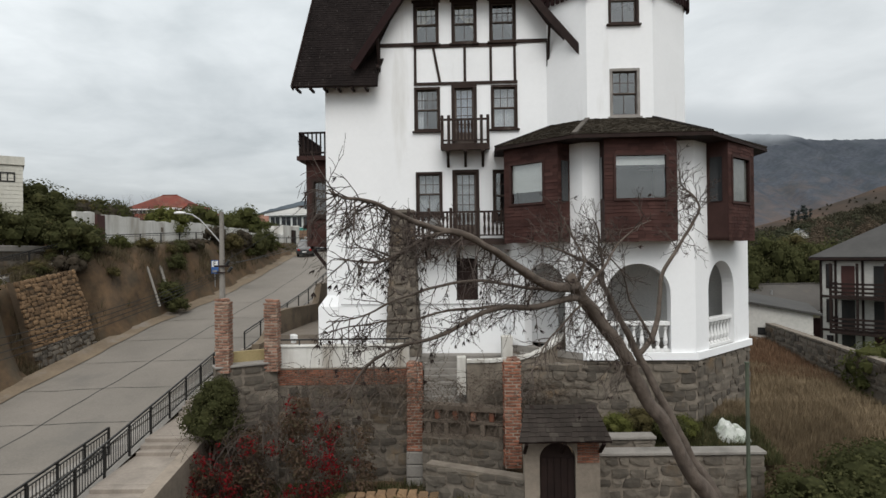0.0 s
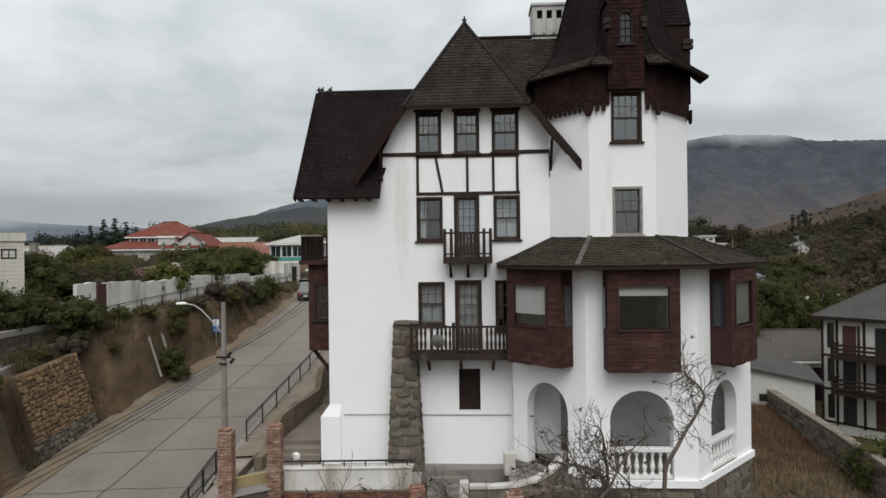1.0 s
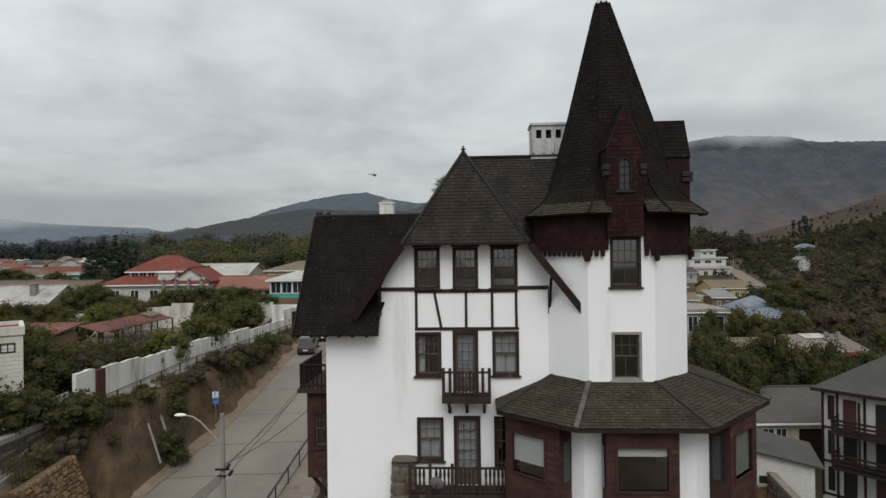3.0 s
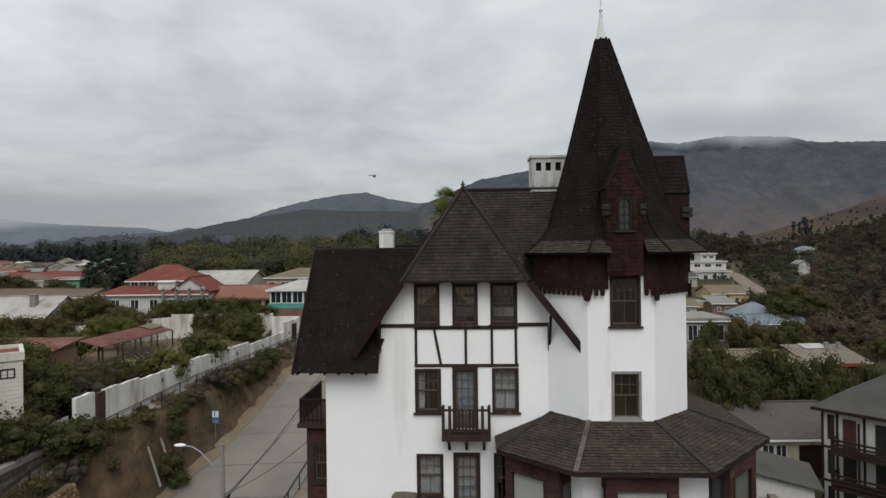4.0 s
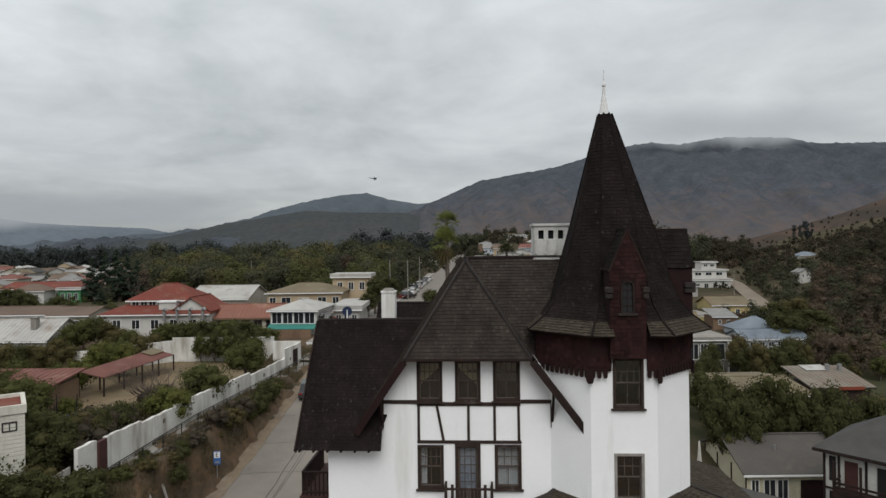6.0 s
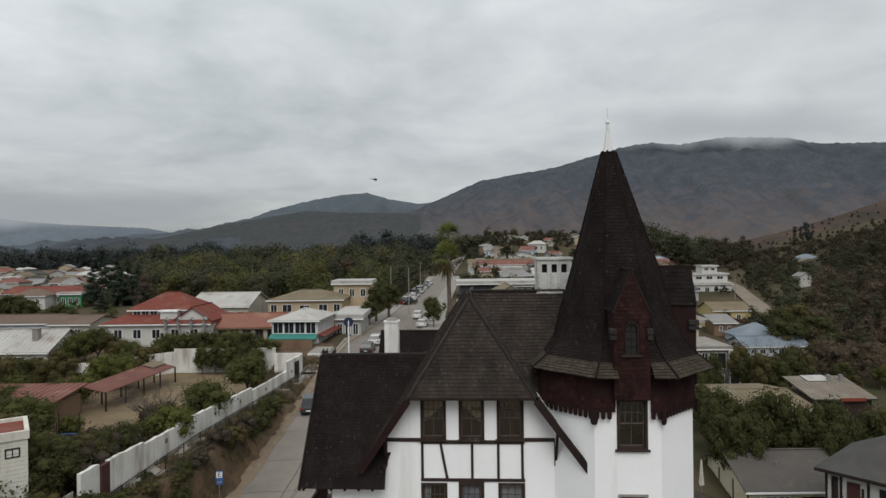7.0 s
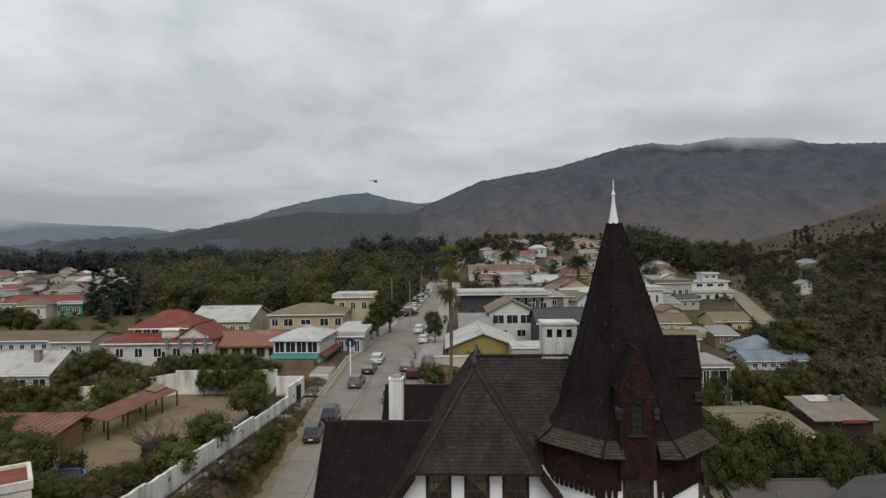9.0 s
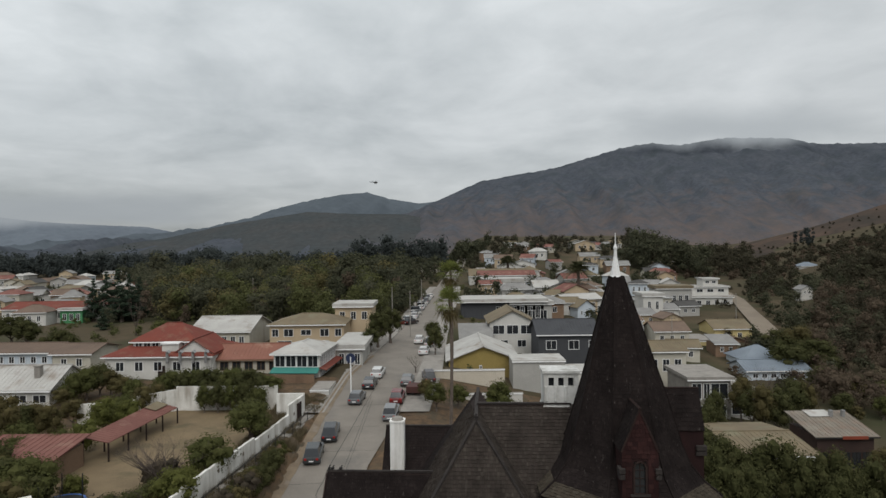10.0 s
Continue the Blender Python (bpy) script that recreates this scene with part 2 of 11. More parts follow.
M_GALV = surf("galvanised_steel", (0.36, 0.36, 0.35), (0.27, 0.27, 0.27), 3.0, 0.45, 0.15, 25.0, 0.6)
M_WHITE = surf("white_paint", (0.78, 0.78, 0.77), (0.72, 0.72, 0.71), 1.0, 0.6, 0.1)
M_BARK = surf("grey_bark", (0.135, 0.108, 0.088), (0.085, 0.067, 0.055), 5.0, 0.95, 0.9, 20.0, stain=(0.06, 0.048, 0.04), stain_scale=6.0, stain_amount=0.5, streak=True)
M_ZINC = surf("old_white_roof_sheet", (0.42, 0.41, 0.385), (0.33, 0.318, 0.295), 0.3, 0.7, 0.2, 6.0, stain=(0.20, 0.165, 0.135), stain_scale=0.35, stain_amount=0.45)
M_SHEDRED = surf("dull_red_shed_sheet", (0.190, 0.090, 0.074), (0.145, 0.066, 0.056), 0.3, 0.85, 0.2, 6.0, stain=(0.24, 0.15, 0.115), stain_scale=0.4, stain_amount=0.4, spec=0.1)
M_TIN = surf("dull_grey_tin", (0.24, 0.235, 0.225), (0.18, 0.175, 0.168), 0.4, 0.8, 0.2, 6.0, spec=0.1)
M_RUST = surf("red_roof_sheet", (0.172, 0.050, 0.036), (0.138, 0.043, 0.033), 0.3, 0.8, 0.2, 6.0, stain=(0.163, 0.095, 0.069), stain_scale=0.4, stain_amount=0.5, spec=0.1)
M_GREYROOF = surf("grey_asphalt_roof", (0.07, 0.067, 0.063), (0.05, 0.048, 0.046), 0.5, 0.9, 0.3, 8.0)
# ---- building tools ----
def part(name, bm, material, parent, label="", kind=""):
    """Links a bmesh, or (verts, faces), as one mesh object under a thing or a part."""
    me = bpy.data.meshes.new(name)
    if isinstance(bm, tuple):
        me.from_pydata(bm[0], [], bm[1])
        me.validate()
        me.update()
    else:
        if "wall" in name or "bay" in name:
            bmesh.ops.remove_doubles(bm, verts=bm.verts, dist=0.0004)
        bmesh.ops.recalc_face_normals(bm, faces=bm.faces)
        bm.to_mesh(me)
        bm.free()
    for mm in (material if isinstance(material, (list, tuple)) else [material]):
        me.materials.append(mm)
    ob = new(name, me)
    if parent is not None:
        ob.parent = parent
    return tagged(ob, label, kind=kind)


def smooth(ob):
    for p in ob.data.polygons:
        p.use_smooth = True
    return ob


def thing(name, label, category, m=None, group="", kind=""):
    ob = new(name)
    ob.empty_display_size = 0.2
    if m is not None:
        ob.matrix_basis = m
    return tagged(ob, label, category, group, kind)


def box(bm, x0, x1, y0, y1, z0, z1, m=None, bevel=0.0):
    """A box, with its vertical and top edges eased where bevel is given."""
    co = [(x, y, z) for z in (z0, z1) for y in (y0, y1) for x in (x0, x1)]
    vs = [bm.verts.new(m @ Vector(c) if m else c) for c in co]
    fs = [bm.faces.new([vs[i] for i in f]) for f in ((0, 2, 3, 1), (4, 5, 7, 6), (0, 1, 5, 4), (1, 3, 7, 5), (3, 2, 6, 7), (2, 0, 4, 6))]
    if bevel:
        bmesh.ops.bevel(bm, geom=list({e for f in fs for e in f.edges}), offset=bevel, segments=1, affect="EDGES")
    return fs


def prism(bm, pts, z0, z1, m=None):
    """A flat polygon (x, y) drawn up from z0 to z1."""
    lo = [bm.verts.new(m @ Vector((*p, z0)) if m else (*p, z0)) for p in pts]
    hi = [bm.verts.new(m @ Vector((*p, z1)) if m else (*p, z1)) for p in pts]
    bm.faces.new(lo[::-1])
    bm.faces.new(hi)
    k = len(pts)
    for i in range(k):
        bm.faces.new((lo[i], lo[(i + 1) % k], hi[(i + 1) % k], hi[i]))


def slab(bm, pts, thick):
    """A flat polygon in space, given thickness along its normal (downwards)."""
    ps = [Vector(p) for p in pts]
    nrm = (ps[1] - ps[0]).cross(ps[2] - ps[0]).normalized()
    if nrm.z < 0 or (abs(nrm.z) < 1e-4 and nrm.y > 0):
        nrm = -nrm
    a = [bm.verts.new(p) for p in ps]
    b = [bm.verts.new(p - nrm * thick) for p in ps]
    bm.faces.new(a)
    bm.faces.new(b[::-1])
    k = len(ps)
    for i in range(k):
        bm.faces.new((a[i], b[i], b[(i + 1) % k], a[(i + 1) % k]))


def tube(bm, p0, p1, r0, r1=None, n=8):
    """A tapered round bar between two points."""
    p0, p1 = Vector(p0), Vector(p1)
    r1 = r0 if r1 is None else r1
    q = (p1 - p0).to_track_quat("Z", "Y").to_matrix()
    a, b = [], []
    for i in range(n):
        w = Vector((math.cos(i * math.tau / n), math.sin(i * math.tau / n), 0))
        a.append(bm.verts.new(p0 + q @ (w * r0)))
        b.append(bm.verts.new(p1 + q @ (w * max(r1, 0.001))))
    for i in range(n):
        bm.faces.new((a[i], a[(i + 1) % n], b[(i + 1) % n], b[i]))
    bm.faces.new(a[::-1])
    bm.faces.new(b)


def bar(bm, p0, p1, w, h, m=None):
    """A squared bar between two points."""
    p0, p1 = Vector(p0), Vector(p1)
    if m:
        p0, p1 = m @ p0, m @ p1
    d = (p1 - p0).normalized()
    up = Vector((0, 0, 1)) if abs(d.z) < 0.95 else Vector((0, 1, 0))
    s = d.cross(up).normalized()
    u = s.cross(d)
    vs = [bm.verts.new(p + s * (i * w / 2) + u * (j * h / 2)) for p in (p0, p1) for i, j in ((-1, -1), (1, -1), (1, 1), (-1, 1))]
    for f in ((3, 2, 1, 0), (4, 5, 6, 7), (0, 1, 5, 4), (1, 2, 6, 5), (2, 3, 7, 6), (3, 0, 4, 7)):
        bm.faces.new([vs[i] for i in f])


def panel(bm, m, x0, x1, z0, z1, openings=(), thick=0.35):
    """A wall in the plane y = 0 of m, with real holes (x0, x1, z0, z1); its thickness goes to +y. One connected skin."""
    xs = sorted({x0, x1, *[v for o in openings for v in o[:2] if x0 < v < x1]})
    zs = sorted({z0, z1, *[v for o in openings for v in o[2:] if z0 < v < z1]})
    made = {}

    def vert(i, j, k):
        if (i, j, k) not in made:
            made[i, j, k] = bm.verts.new(m @ Vector((xs[i], thick * k, zs[j])))
        return made[i, j, k]

    def full(i, j):
        if not (0 <= i < len(xs) - 1 and 0 <= j < len(zs) - 1):
            return False
        cx, cz = (xs[i] + xs[i + 1]) / 2, (zs[j] + zs[j + 1]) / 2
        return not any(o[0] < cx < o[1] and o[2] < cz < o[3] for o in openings)

    for i in range(len(xs) - 1):
        for j in range(len(zs) - 1):
            if not full(i, j):
                continue
            for k in (0, 1):
                q = [vert(i, j, k), vert(i + 1, j, k), vert(i + 1, j + 1, k), vert(i, j + 1, k)]
                bm.faces.new(q if k == 0 else q[::-1])
            for di, dj, e in ((-1, 0, ((i, j), (i, j + 1))), (1, 0, ((i + 1, j), (i + 1, j + 1))), (0, -1, ((i, j), (i + 1, j))), (0, 1, ((i, j + 1), (i + 1, j + 1)))):
                if not full(i + di, j + dj):
                    (a, b), (c, d) = e
                    bm.faces.new((vert(a, b, 0), vert(c, d, 0), vert(c, d, 1), vert(a, b, 1)))


def arch_panel(bm, m, x0, x1, z0, z1, a0, a1, zs, rise, thick=0.4, n=18):
    """A wall with one round-headed opening from a0 to a1: springing at zs, rise above it, open down to z0."""
    box(bm, x0, a0, 0, thick, z0, z1, m)
    box(bm, a1, x1, 0, thick, z0, z1, m)
    c, h = (a0 + a1) / 2, (a1 - a0) / 2
    for i in range(n):
        xa, xb = c - h * math.cos(math.pi * i / n), c - h * math.cos(math.pi * (i + 1) / n)
        za, zb = (zs + rise * math.sin(math.pi * k / n) for k in (i, i + 1))
        co = [(xa, 0, za), (xb, 0, zb), (xb, thick, zb), (xa, thick, za), (xa, 0, z1), (xb, 0, z1), (xb, thick, z1), (xa, thick, z1)]
        vs = [bm.verts.new(m @ Vector(p)) for p in co]
        for f in ((0, 3, 2, 1), (4, 5, 6, 7), (0, 1, 5, 4), (2, 3, 7, 6), (1, 2, 6, 5), (3, 0, 4, 7)):
            bm.faces.new([vs[k] for k in f])


def side(p, q):
    """The frame of a wall that runs from p to q (x, y): x along it, y inwards (to the left of the run)."""
    d = Vector((q[0] - p[0], q[1] - p[1], 0))
    return Matrix.Translation((p[0], p[1], 0)) @ pose(0, 0, 0, 0, 0, math.degrees(math.atan2(d.y, d.x))), d.length


def shingles(pts, course=0.2, width=0.2, thick=0.022, seed=0, lift=0.0, jag=0.35):
    """Overlapping shingles that cover a flat polygon in space; its first edge is the eave. Gives verts and faces."""
    rnd = random.Random(seed)
    ps = [Vector(p) for p in pts]
    ex = (ps[1] - ps[0]).normalized()
    nrm = None
    for k in range(2, len(ps)):
        c = ex.cross(ps[k] - ps[0])
        if c.length > 1e-5:
            nrm = c.normalized()
            break
    if nrm.z < -1e-6:
        nrm = -nrm
        ey = nrm.cross(ex)
    else:
        ey = nrm.cross(ex)
    if sum((p - ps[0]).dot(ey) for p in ps) < 0:
        ey = -ey
    fl = [((p - ps[0]).dot(ex), (p - ps[0]).dot(ey)) for p in ps]
    top = max(f[1] for f in fl)
    low = min(f[1] for f in fl)

    def span(h):
        xs = []
        for i in range(len(fl)):
            (xa, ya), (xb, yb) = fl[i], fl[(i + 1) % len(fl)]
            if (ya - h) * (yb - h) < 0:
                xs.append(xa + (xb - xa) * (h - ya) / (yb - ya))
        return (min(xs), max(xs)) if len(xs) > 1 else None

    verts, faces = [], []
    h = low
    while h < top - 0.01:
        hm = min(h + course * 0.5, top - 0.005)
        s = span(hm)
        if s:
            x = s[0]
            while x < s[1] - 0.01:
                w = width * rnd.uniform(0.6, 1.4)
                xe = min(x + w, s[1])
                if s[1] - xe < width * 0.35:
                    xe = s[1]
                dn = rnd.uniform(-jag, jag) * course * 0.35
                up = rnd.uniform(0.6, 1.5) * thick + lift
                hi = min(h + course * 1.05, top)
                b = len(verts)
                for (px, py, pz) in ((x + 0.004, h + dn, 0.0), (xe - 0.004, h + dn, 0.0), (xe - 0.004, h + dn, up), (x + 0.004, h + dn, up), (x + 0.004, hi, lift * 0.5 + 0.004), (xe - 0.004, hi, lift * 0.5 + 0.004)):
                    verts.append(tuple(ps[0] + ex * px + ey * py + nrm * pz))
                faces += [(b, b + 1, b + 2, b + 3), (b + 3, b + 2, b + 5, b + 4), (b, b + 3, b + 4), (b + 1, b + 5, b + 2)]
                x = xe
        h += course
    return verts, faces


def gather(lists):
    verts, faces = [], []
    for v, f in lists:
        b = len(verts)
        verts += v
        faces += [tuple(i + b for i in q) for q in f]
    return verts, faces


def stone_mesh(seed, w=1.0, d=1.0, h=1.0):
    """One rough block, unit size, its face to -y."""
    rnd = random.Random(seed)
    bm = bmesh.new()
    bmesh.ops.create_cube(bm, size=1.0)
    bmesh.ops.subdivide_edges(bm, edges=[e for e in bm.edges if abs(e.verts[0].co.y - e.verts[1].co.y) < 0.01], cuts=1, use_grid_fill=True)
    for v in bm.verts:
        edge = (abs(v.co.x) > 0.49) + (abs(v.co.z) > 0.49)
        if v.co.y < 0:
            v.co.y += 0.10 * edge - 0.16 * rnd.random()
        v.co.x *= 1 - 0.2 * rnd.random() * (edge > 1)
        v.co.z *= 1 - 0.2 * rnd.random() * (edge > 1)
        v.co.x += rnd.uniform(-0.08, 0.08)
        v.co.z += rnd.uniform(-0.08, 0.08)
    me = bpy.data.meshes.new("stone")
    bmesh.ops.recalc_face_normals(bm, faces=bm.faces)
    bm.to_mesh(me)
    bm.free()
    return me


STONES, TANS = [], []
for k in range(8):
    STONES.append(stone_mesh(k))
    STONES[-1].materials.append(M_STONE)
    TANS.append(stone_mesh(40 + k))
    TANS[-1].materials.append(M_TANSTONE)
brick_bm = bmesh.new()
box(brick_bm, -0.5, 0.5, -0.5, 0.5, -0.5, 0.5)
bmesh.ops.bevel(brick_bm, geom=list(brick_bm.edges), offset=0.06, segments=1, affect="EDGES")
BRICK = bpy.data.meshes.new("brick")
brick_bm.to_mesh(BRICK)
brick_bm.free()
BRICK.materials.append(M_BRICK)
OLD_BRICK = BRICK.copy()
OLD_BRICK.materials.clear()
OLD_BRICK.materials.append(M_OLDBRICK)


def lay_stones(parent, m, w, z0, z1, row=0.34, wide=0.42, proud=0.06, seed=0, meshes=None, edge=None, most=300, skip=None):
    """Rough stones in uneven rows over a wall face, y = 0 of m; edge(z) gives its left and right ends where they slope."""
    rnd = random.Random(seed)
    z, made = z0, 0
    while z < z1 - 0.08 and made < most:
        h = min(row * rnd.uniform(0.65, 1.35), z1 - z)
        a, b = edge(z + h / 2) if edge else (0.0, w)
        x = a
        while x < b - 0.05 and made < most:
            ww = min(wide * rnd.uniform(0.5, 1.6), b - x)
            if b - x - ww < wide * 0.3:
                ww = b - x
            if not (skip and skip(x + ww / 2, z + h / 2)):
                o = new("stone", rnd.choice(meshes or STONES))
                o.parent = parent
                hh = h * rnd.uniform(0.8, 1.16)
                o.matrix_basis = m @ pose(x + ww / 2 + rnd.uniform(-0.03, 0.03), 0.045 - 0.6 * proud * rnd.uniform(0.2, 1.1), z + h / 2 + rnd.uniform(-0.25, 0.25) * h * (1 if z > z0 + 0.1 and z + h < z1 - 0.1 else 0.1), 0, rnd.uniform(-7, 7), 0) @ Matrix.Diagonal((ww * rnd.uniform(0.82, 0.95), 0.12, hh * rnd.uniform(0.8, 0.96), 1))
                made += 1
            x += ww
        z += h


def lay_bricks(parent, m, x0, x1, z0, z1, deep=0.1, long=0.23, high=0.075, seed=0, y=0.0, gap=0.026, mesh=None, loose=0.0):
    """Running bond, bricks proud of y = 0 of m."""
    rnd = random.Random(seed)
    z, k = z0, 0
    while z < z1 - 0.03:
        x = x0 - (long / 2 if k % 2 else 0)
        while x < x1 - 0.02:
            a, b = max(x, x0), min(x + long, x1)
            if b - a > 0.03:
                o = new("brick", mesh or BRICK)
                o.parent = parent
                o.matrix_basis = m @ pose((a + b) / 2 + loose * rnd.uniform(-1, 1), y + deep / 2 - rnd.uniform(0.012, 0.03 + loose), z + high / 2, 0, rnd.uniform(-1, 1) * (1 + 60 * loose), 40 * loose * rnd.uniform(-1, 1)) @ Matrix.Diagonal((b - a - gap * 0.7, deep, high - gap, 1))
            x += long
        z, k = z + high, k + 1
# ---- ground and street ----
ROAD_Y = [0, 10, 20, 34, 43, 57, 70, 87, 120, 260, 600]
ROAD_Z = [-5.0, -3.6, -2.2, -0.1, 1.3, 3.7, 5.0, 5.9, 6.6, 8.4, 20.0]
EDGE_L = [-19.2, -18.5, -17.7, -17.0, -15.4, -14.4, -14.3, -14.0, -10.0, -2.5, 20.0]
EDGE_R = [-13.6, -12.5, -11.1, -9.2, -8.5, -7.6, -5.6, -4.2, -3.2, 4.0, 26.5]
HILL_Y = [0, 20, 28, 34, 45, 57, 70, 77, 84, 120, 300, 600]
HILL_Z = [0.2, 1.6, 2.9, 4.1, 4.65, 4.6, 4.8, 5.8, 6.25, 6.6, 7.0, 9.0]


def road_z(y):
    return float(np.interp(y, ROAD_Y, ROAD_Z))


def ease(x, a, b):
    k = min(max((x - a) / (b - a), 0.0), 1.0)
    return k * k * (3 - 2 * k)


def ground_z(x, y):
    """The height of the land."""
    r, xl, xr = road_z(y), float(np.interp(y, ROAD_Y, EDGE_L)), float(np.interp(y, ROAD_Y, EDGE_R))
    if x <= xl:
        top = float(np.interp(y, HILL_Y, HILL_Z))
        d = xl - x
        lag = 0.75 * ease(y, 25.6, 26.6) * (1 - ease(y, 31.4, 32.2))
        z = r + (top - r) * ease(d, 0.25 + lag, 1.75 + lag) if d > 0.0 else r
        yard = ease(-20.4 - x, 0.0, 0.8) * ease(x, -48.0, -44.0) * ease(y, 40.0, 44.0) * (1 - ease(y, 74.9, 75.4))
        z += min(4.0 - z, 0.0) * yard
        if d > 3.4:
            z -= 0.035 * min(d - 3.4, 60) * ease(y, 60, 110)
    elif x <= xr:
        z = r
    else:
        lot = -3.75 + 3.9 * ease(y, 22.9, 23.2) * (1 - ease(x, 10.5, 13.0))
        if x > 10:
            edge = 17.4 + 0.18 * (y - 24)
            slope = min(-2.3 + 0.075 * (y - 21), -1.1) if y > 21 else -2.3 - 0.25 * (21 - y)
            slope = slope - 0.12 * max(x - 14, 0)
            lot = lot + (slope - lot) * ease(x, 10.2, 12.2)
            lot = lot + (-4.7 - lot) * ease(x, edge + 0.1, edge + 0.7)
        fall = float(np.interp(y, [60, 100, 150, 230], [0.2, 0.2, 0.12, 0.05]))
        back = r - fall * max(min(x - xr, 50) - 4, 0)
        k = ease(y, 38, 60)
        near = r + (lot - r) * ease(x, xr + 1.6, xr + 3.4)
        z = near + (back - near) * k
    if x > 0 and y > 60:
        z += min(0.22 * max(x - 0.45 * y - 24, 0), 30) * ease(y, 90, 160)
    z += 4.0 * ease(y, 300, 700) * (0.0 if xl - 6 < x < xr + 6 else 1.0)
    # the houses beyond the street climb a rise
    z += 12.0 * ease(y, 215, 400) * ease(x, xr + 5, xr + 22) * (1 - ease(x, 0.3 * y, 0.42 * y))
    z -= 30 * ease(-y, 20, 400)
    return z


def ground_mesh():
    xs = sorted({*np.arange(-60, 60.1, 1.0), *np.arange(-24, -6, 0.3), *[s * v for v in np.geomspace(63, 4000, 46) for s in (-1, 1)]})
    ys = sorted({*np.arange(-10, 100.1, 1.0), *np.arange(20, 62, 0.5), *np.geomspace(102, 4500, 60), *[-v for v in np.geomspace(12, 1500, 16)]})
    verts = []
    for y in ys:
        for x in xs:
            xl = float(np.interp(y, ROAD_Y, EDGE_L))
            xr = float(np.interp(y, ROAD_Y, EDGE_R))
            z = ground_z(x, y)
            rough = 0.28 if (x < xl - 1.0) else (0.0 if x < xr + 2 else 0.12)
            if 0.3 < xl - x < 2.3 and (15 < y < 26 or 32 < y < 62):
                # the cut bank is washed out into hollows and ribs
                z += 0.95 * (0.4 - abs(noise.noise((y * 0.55, x * 0.35, 2.0)))) + 0.55 * noise.noise((y * 1.25, 0.0, 11.0)) + 0.4 * noise.noise((y * 1.5, x * 1.9, 6.0))
            rough *= 1 if abs(x) < 60 and y < 100 else 3
            z += rough * noise.noise((x * 0.55, y * 0.55, 0)) + 0.4 * rough * noise.noise((x * 1.7, y * 1.7, 4))
            if xl - 0.3 <= x <= xr + 0.3:
                z -= 0.12
            verts.append((x, y, z))
    k = len(xs)
    faces = [(j * k + i, j * k + i + 1, (j + 1) * k + i + 1, (j + 1) * k + i) for j in range(len(ys) - 1) for i in range(k - 1)]
    return verts, faces


land = part("ground", ground_mesh(), M_EARTH, None, "dry brown earth with scrub and faded grass")
tagged(land, category="ground", kind="structure")
M_TOWNLAND = surf("scrubby_town_ground", (0.056, 0.048, 0.031), (0.086, 0.066, 0.043), 0.06, 1.0, 0.5, 1.2, stain=(0.038, 0.042, 0.022), stain_scale=0.05, stain_amount=0.8, spec=0.05)
land.data.materials.append(M_TOWNLAND)
for p in land.data.polygons:
    p.use_smooth = True
    p.material_index = 1 if p.center.y > 84 or p.center.x > 17 else 0


def road_mesh():
    ys = [*np.arange(0, 130, 1.5), *np.arange(130, 600, 12)]
    verts, faces = [], []
    for y in ys:
        a, b = float(np.interp(y, ROAD_Y, EDGE_L)), float(np.interp(y, ROAD_Y, EDGE_R))
        for i in range(9):
            u = i / 8
            verts.append((a + (b - a) * u, y, road_z(y) + 0.05 * math.sin(math.pi * u)))
    for j in range(len(ys) - 1):
        for i in range(8):
            faces.append((j * 9 + i, j * 9 + i + 1, j * 9 + i + 10, j * 9 + i + 9))
    return verts, faces


street = part("road", road_mesh(), M_ROAD, None, "worn grey concrete street climbing past the house")
tagged(street, category="road", kind="structure")


def on_road(u, y):
    a, b = float(np.interp(y, ROAD_Y, EDGE_L)), float(np.interp(y, ROAD_Y, EDGE_R))
    return Vector((a + (b - a) * u, y, road_z(y) + 0.05 * math.sin(math.pi * u)))


# tarred joints and cracks across the concrete
rnd = random.Random(5)
for y0 in (14.5, 18.0, 21.6, 25.0, 28.4, 32.0, 36.0, 40.0, 44.5, 49.0, 54.0, 60.0, 66.0, 73.0, 80.0):
    bm = bmesh.new()
    last = None
    for i in range(25):
        u = i / 24
        p = on_road(u, y0 + 0.12 * noise.noise((u * 6, y0, 0)) + 0.5 * (u - 0.5)) + Vector((0, 0, 0.006))
        if last:
            w = rnd.uniform(0.015, 0.035)
            vs = [bm.verts.new(q) for q in (last + Vector((0, -w, 0)), p + Vector((0, -w, 0)), p + Vector((0, w, 0)), last + Vector((0, w, 0)))]
            bm.faces.new(vs)
        last = p
    part("road_joint", bm, M_SEAM, street)
for u0, ya, yb in ((0.5, 12, 52), (0.48, 52, 90)):
    bm = bmesh.new()
    last = None
    for i in range(90):
        y = ya + (yb - ya) * i / 89
        p = on_road(u0 + 0.012 * noise.noise((y * 0.8, u0, 2)), y) + Vector((0, 0, 0.007))
        if last:
            w = 0.03
            bm.faces.new([bm.verts.new(q) for q in (last + Vector((-w, 0, 0)), last + Vector((w, 0, 0)), p + Vector((w, 0, 0)), p + Vector((-w, 0, 0)))])
        last = p
    part("road_joint", bm, M_SEAM, street)
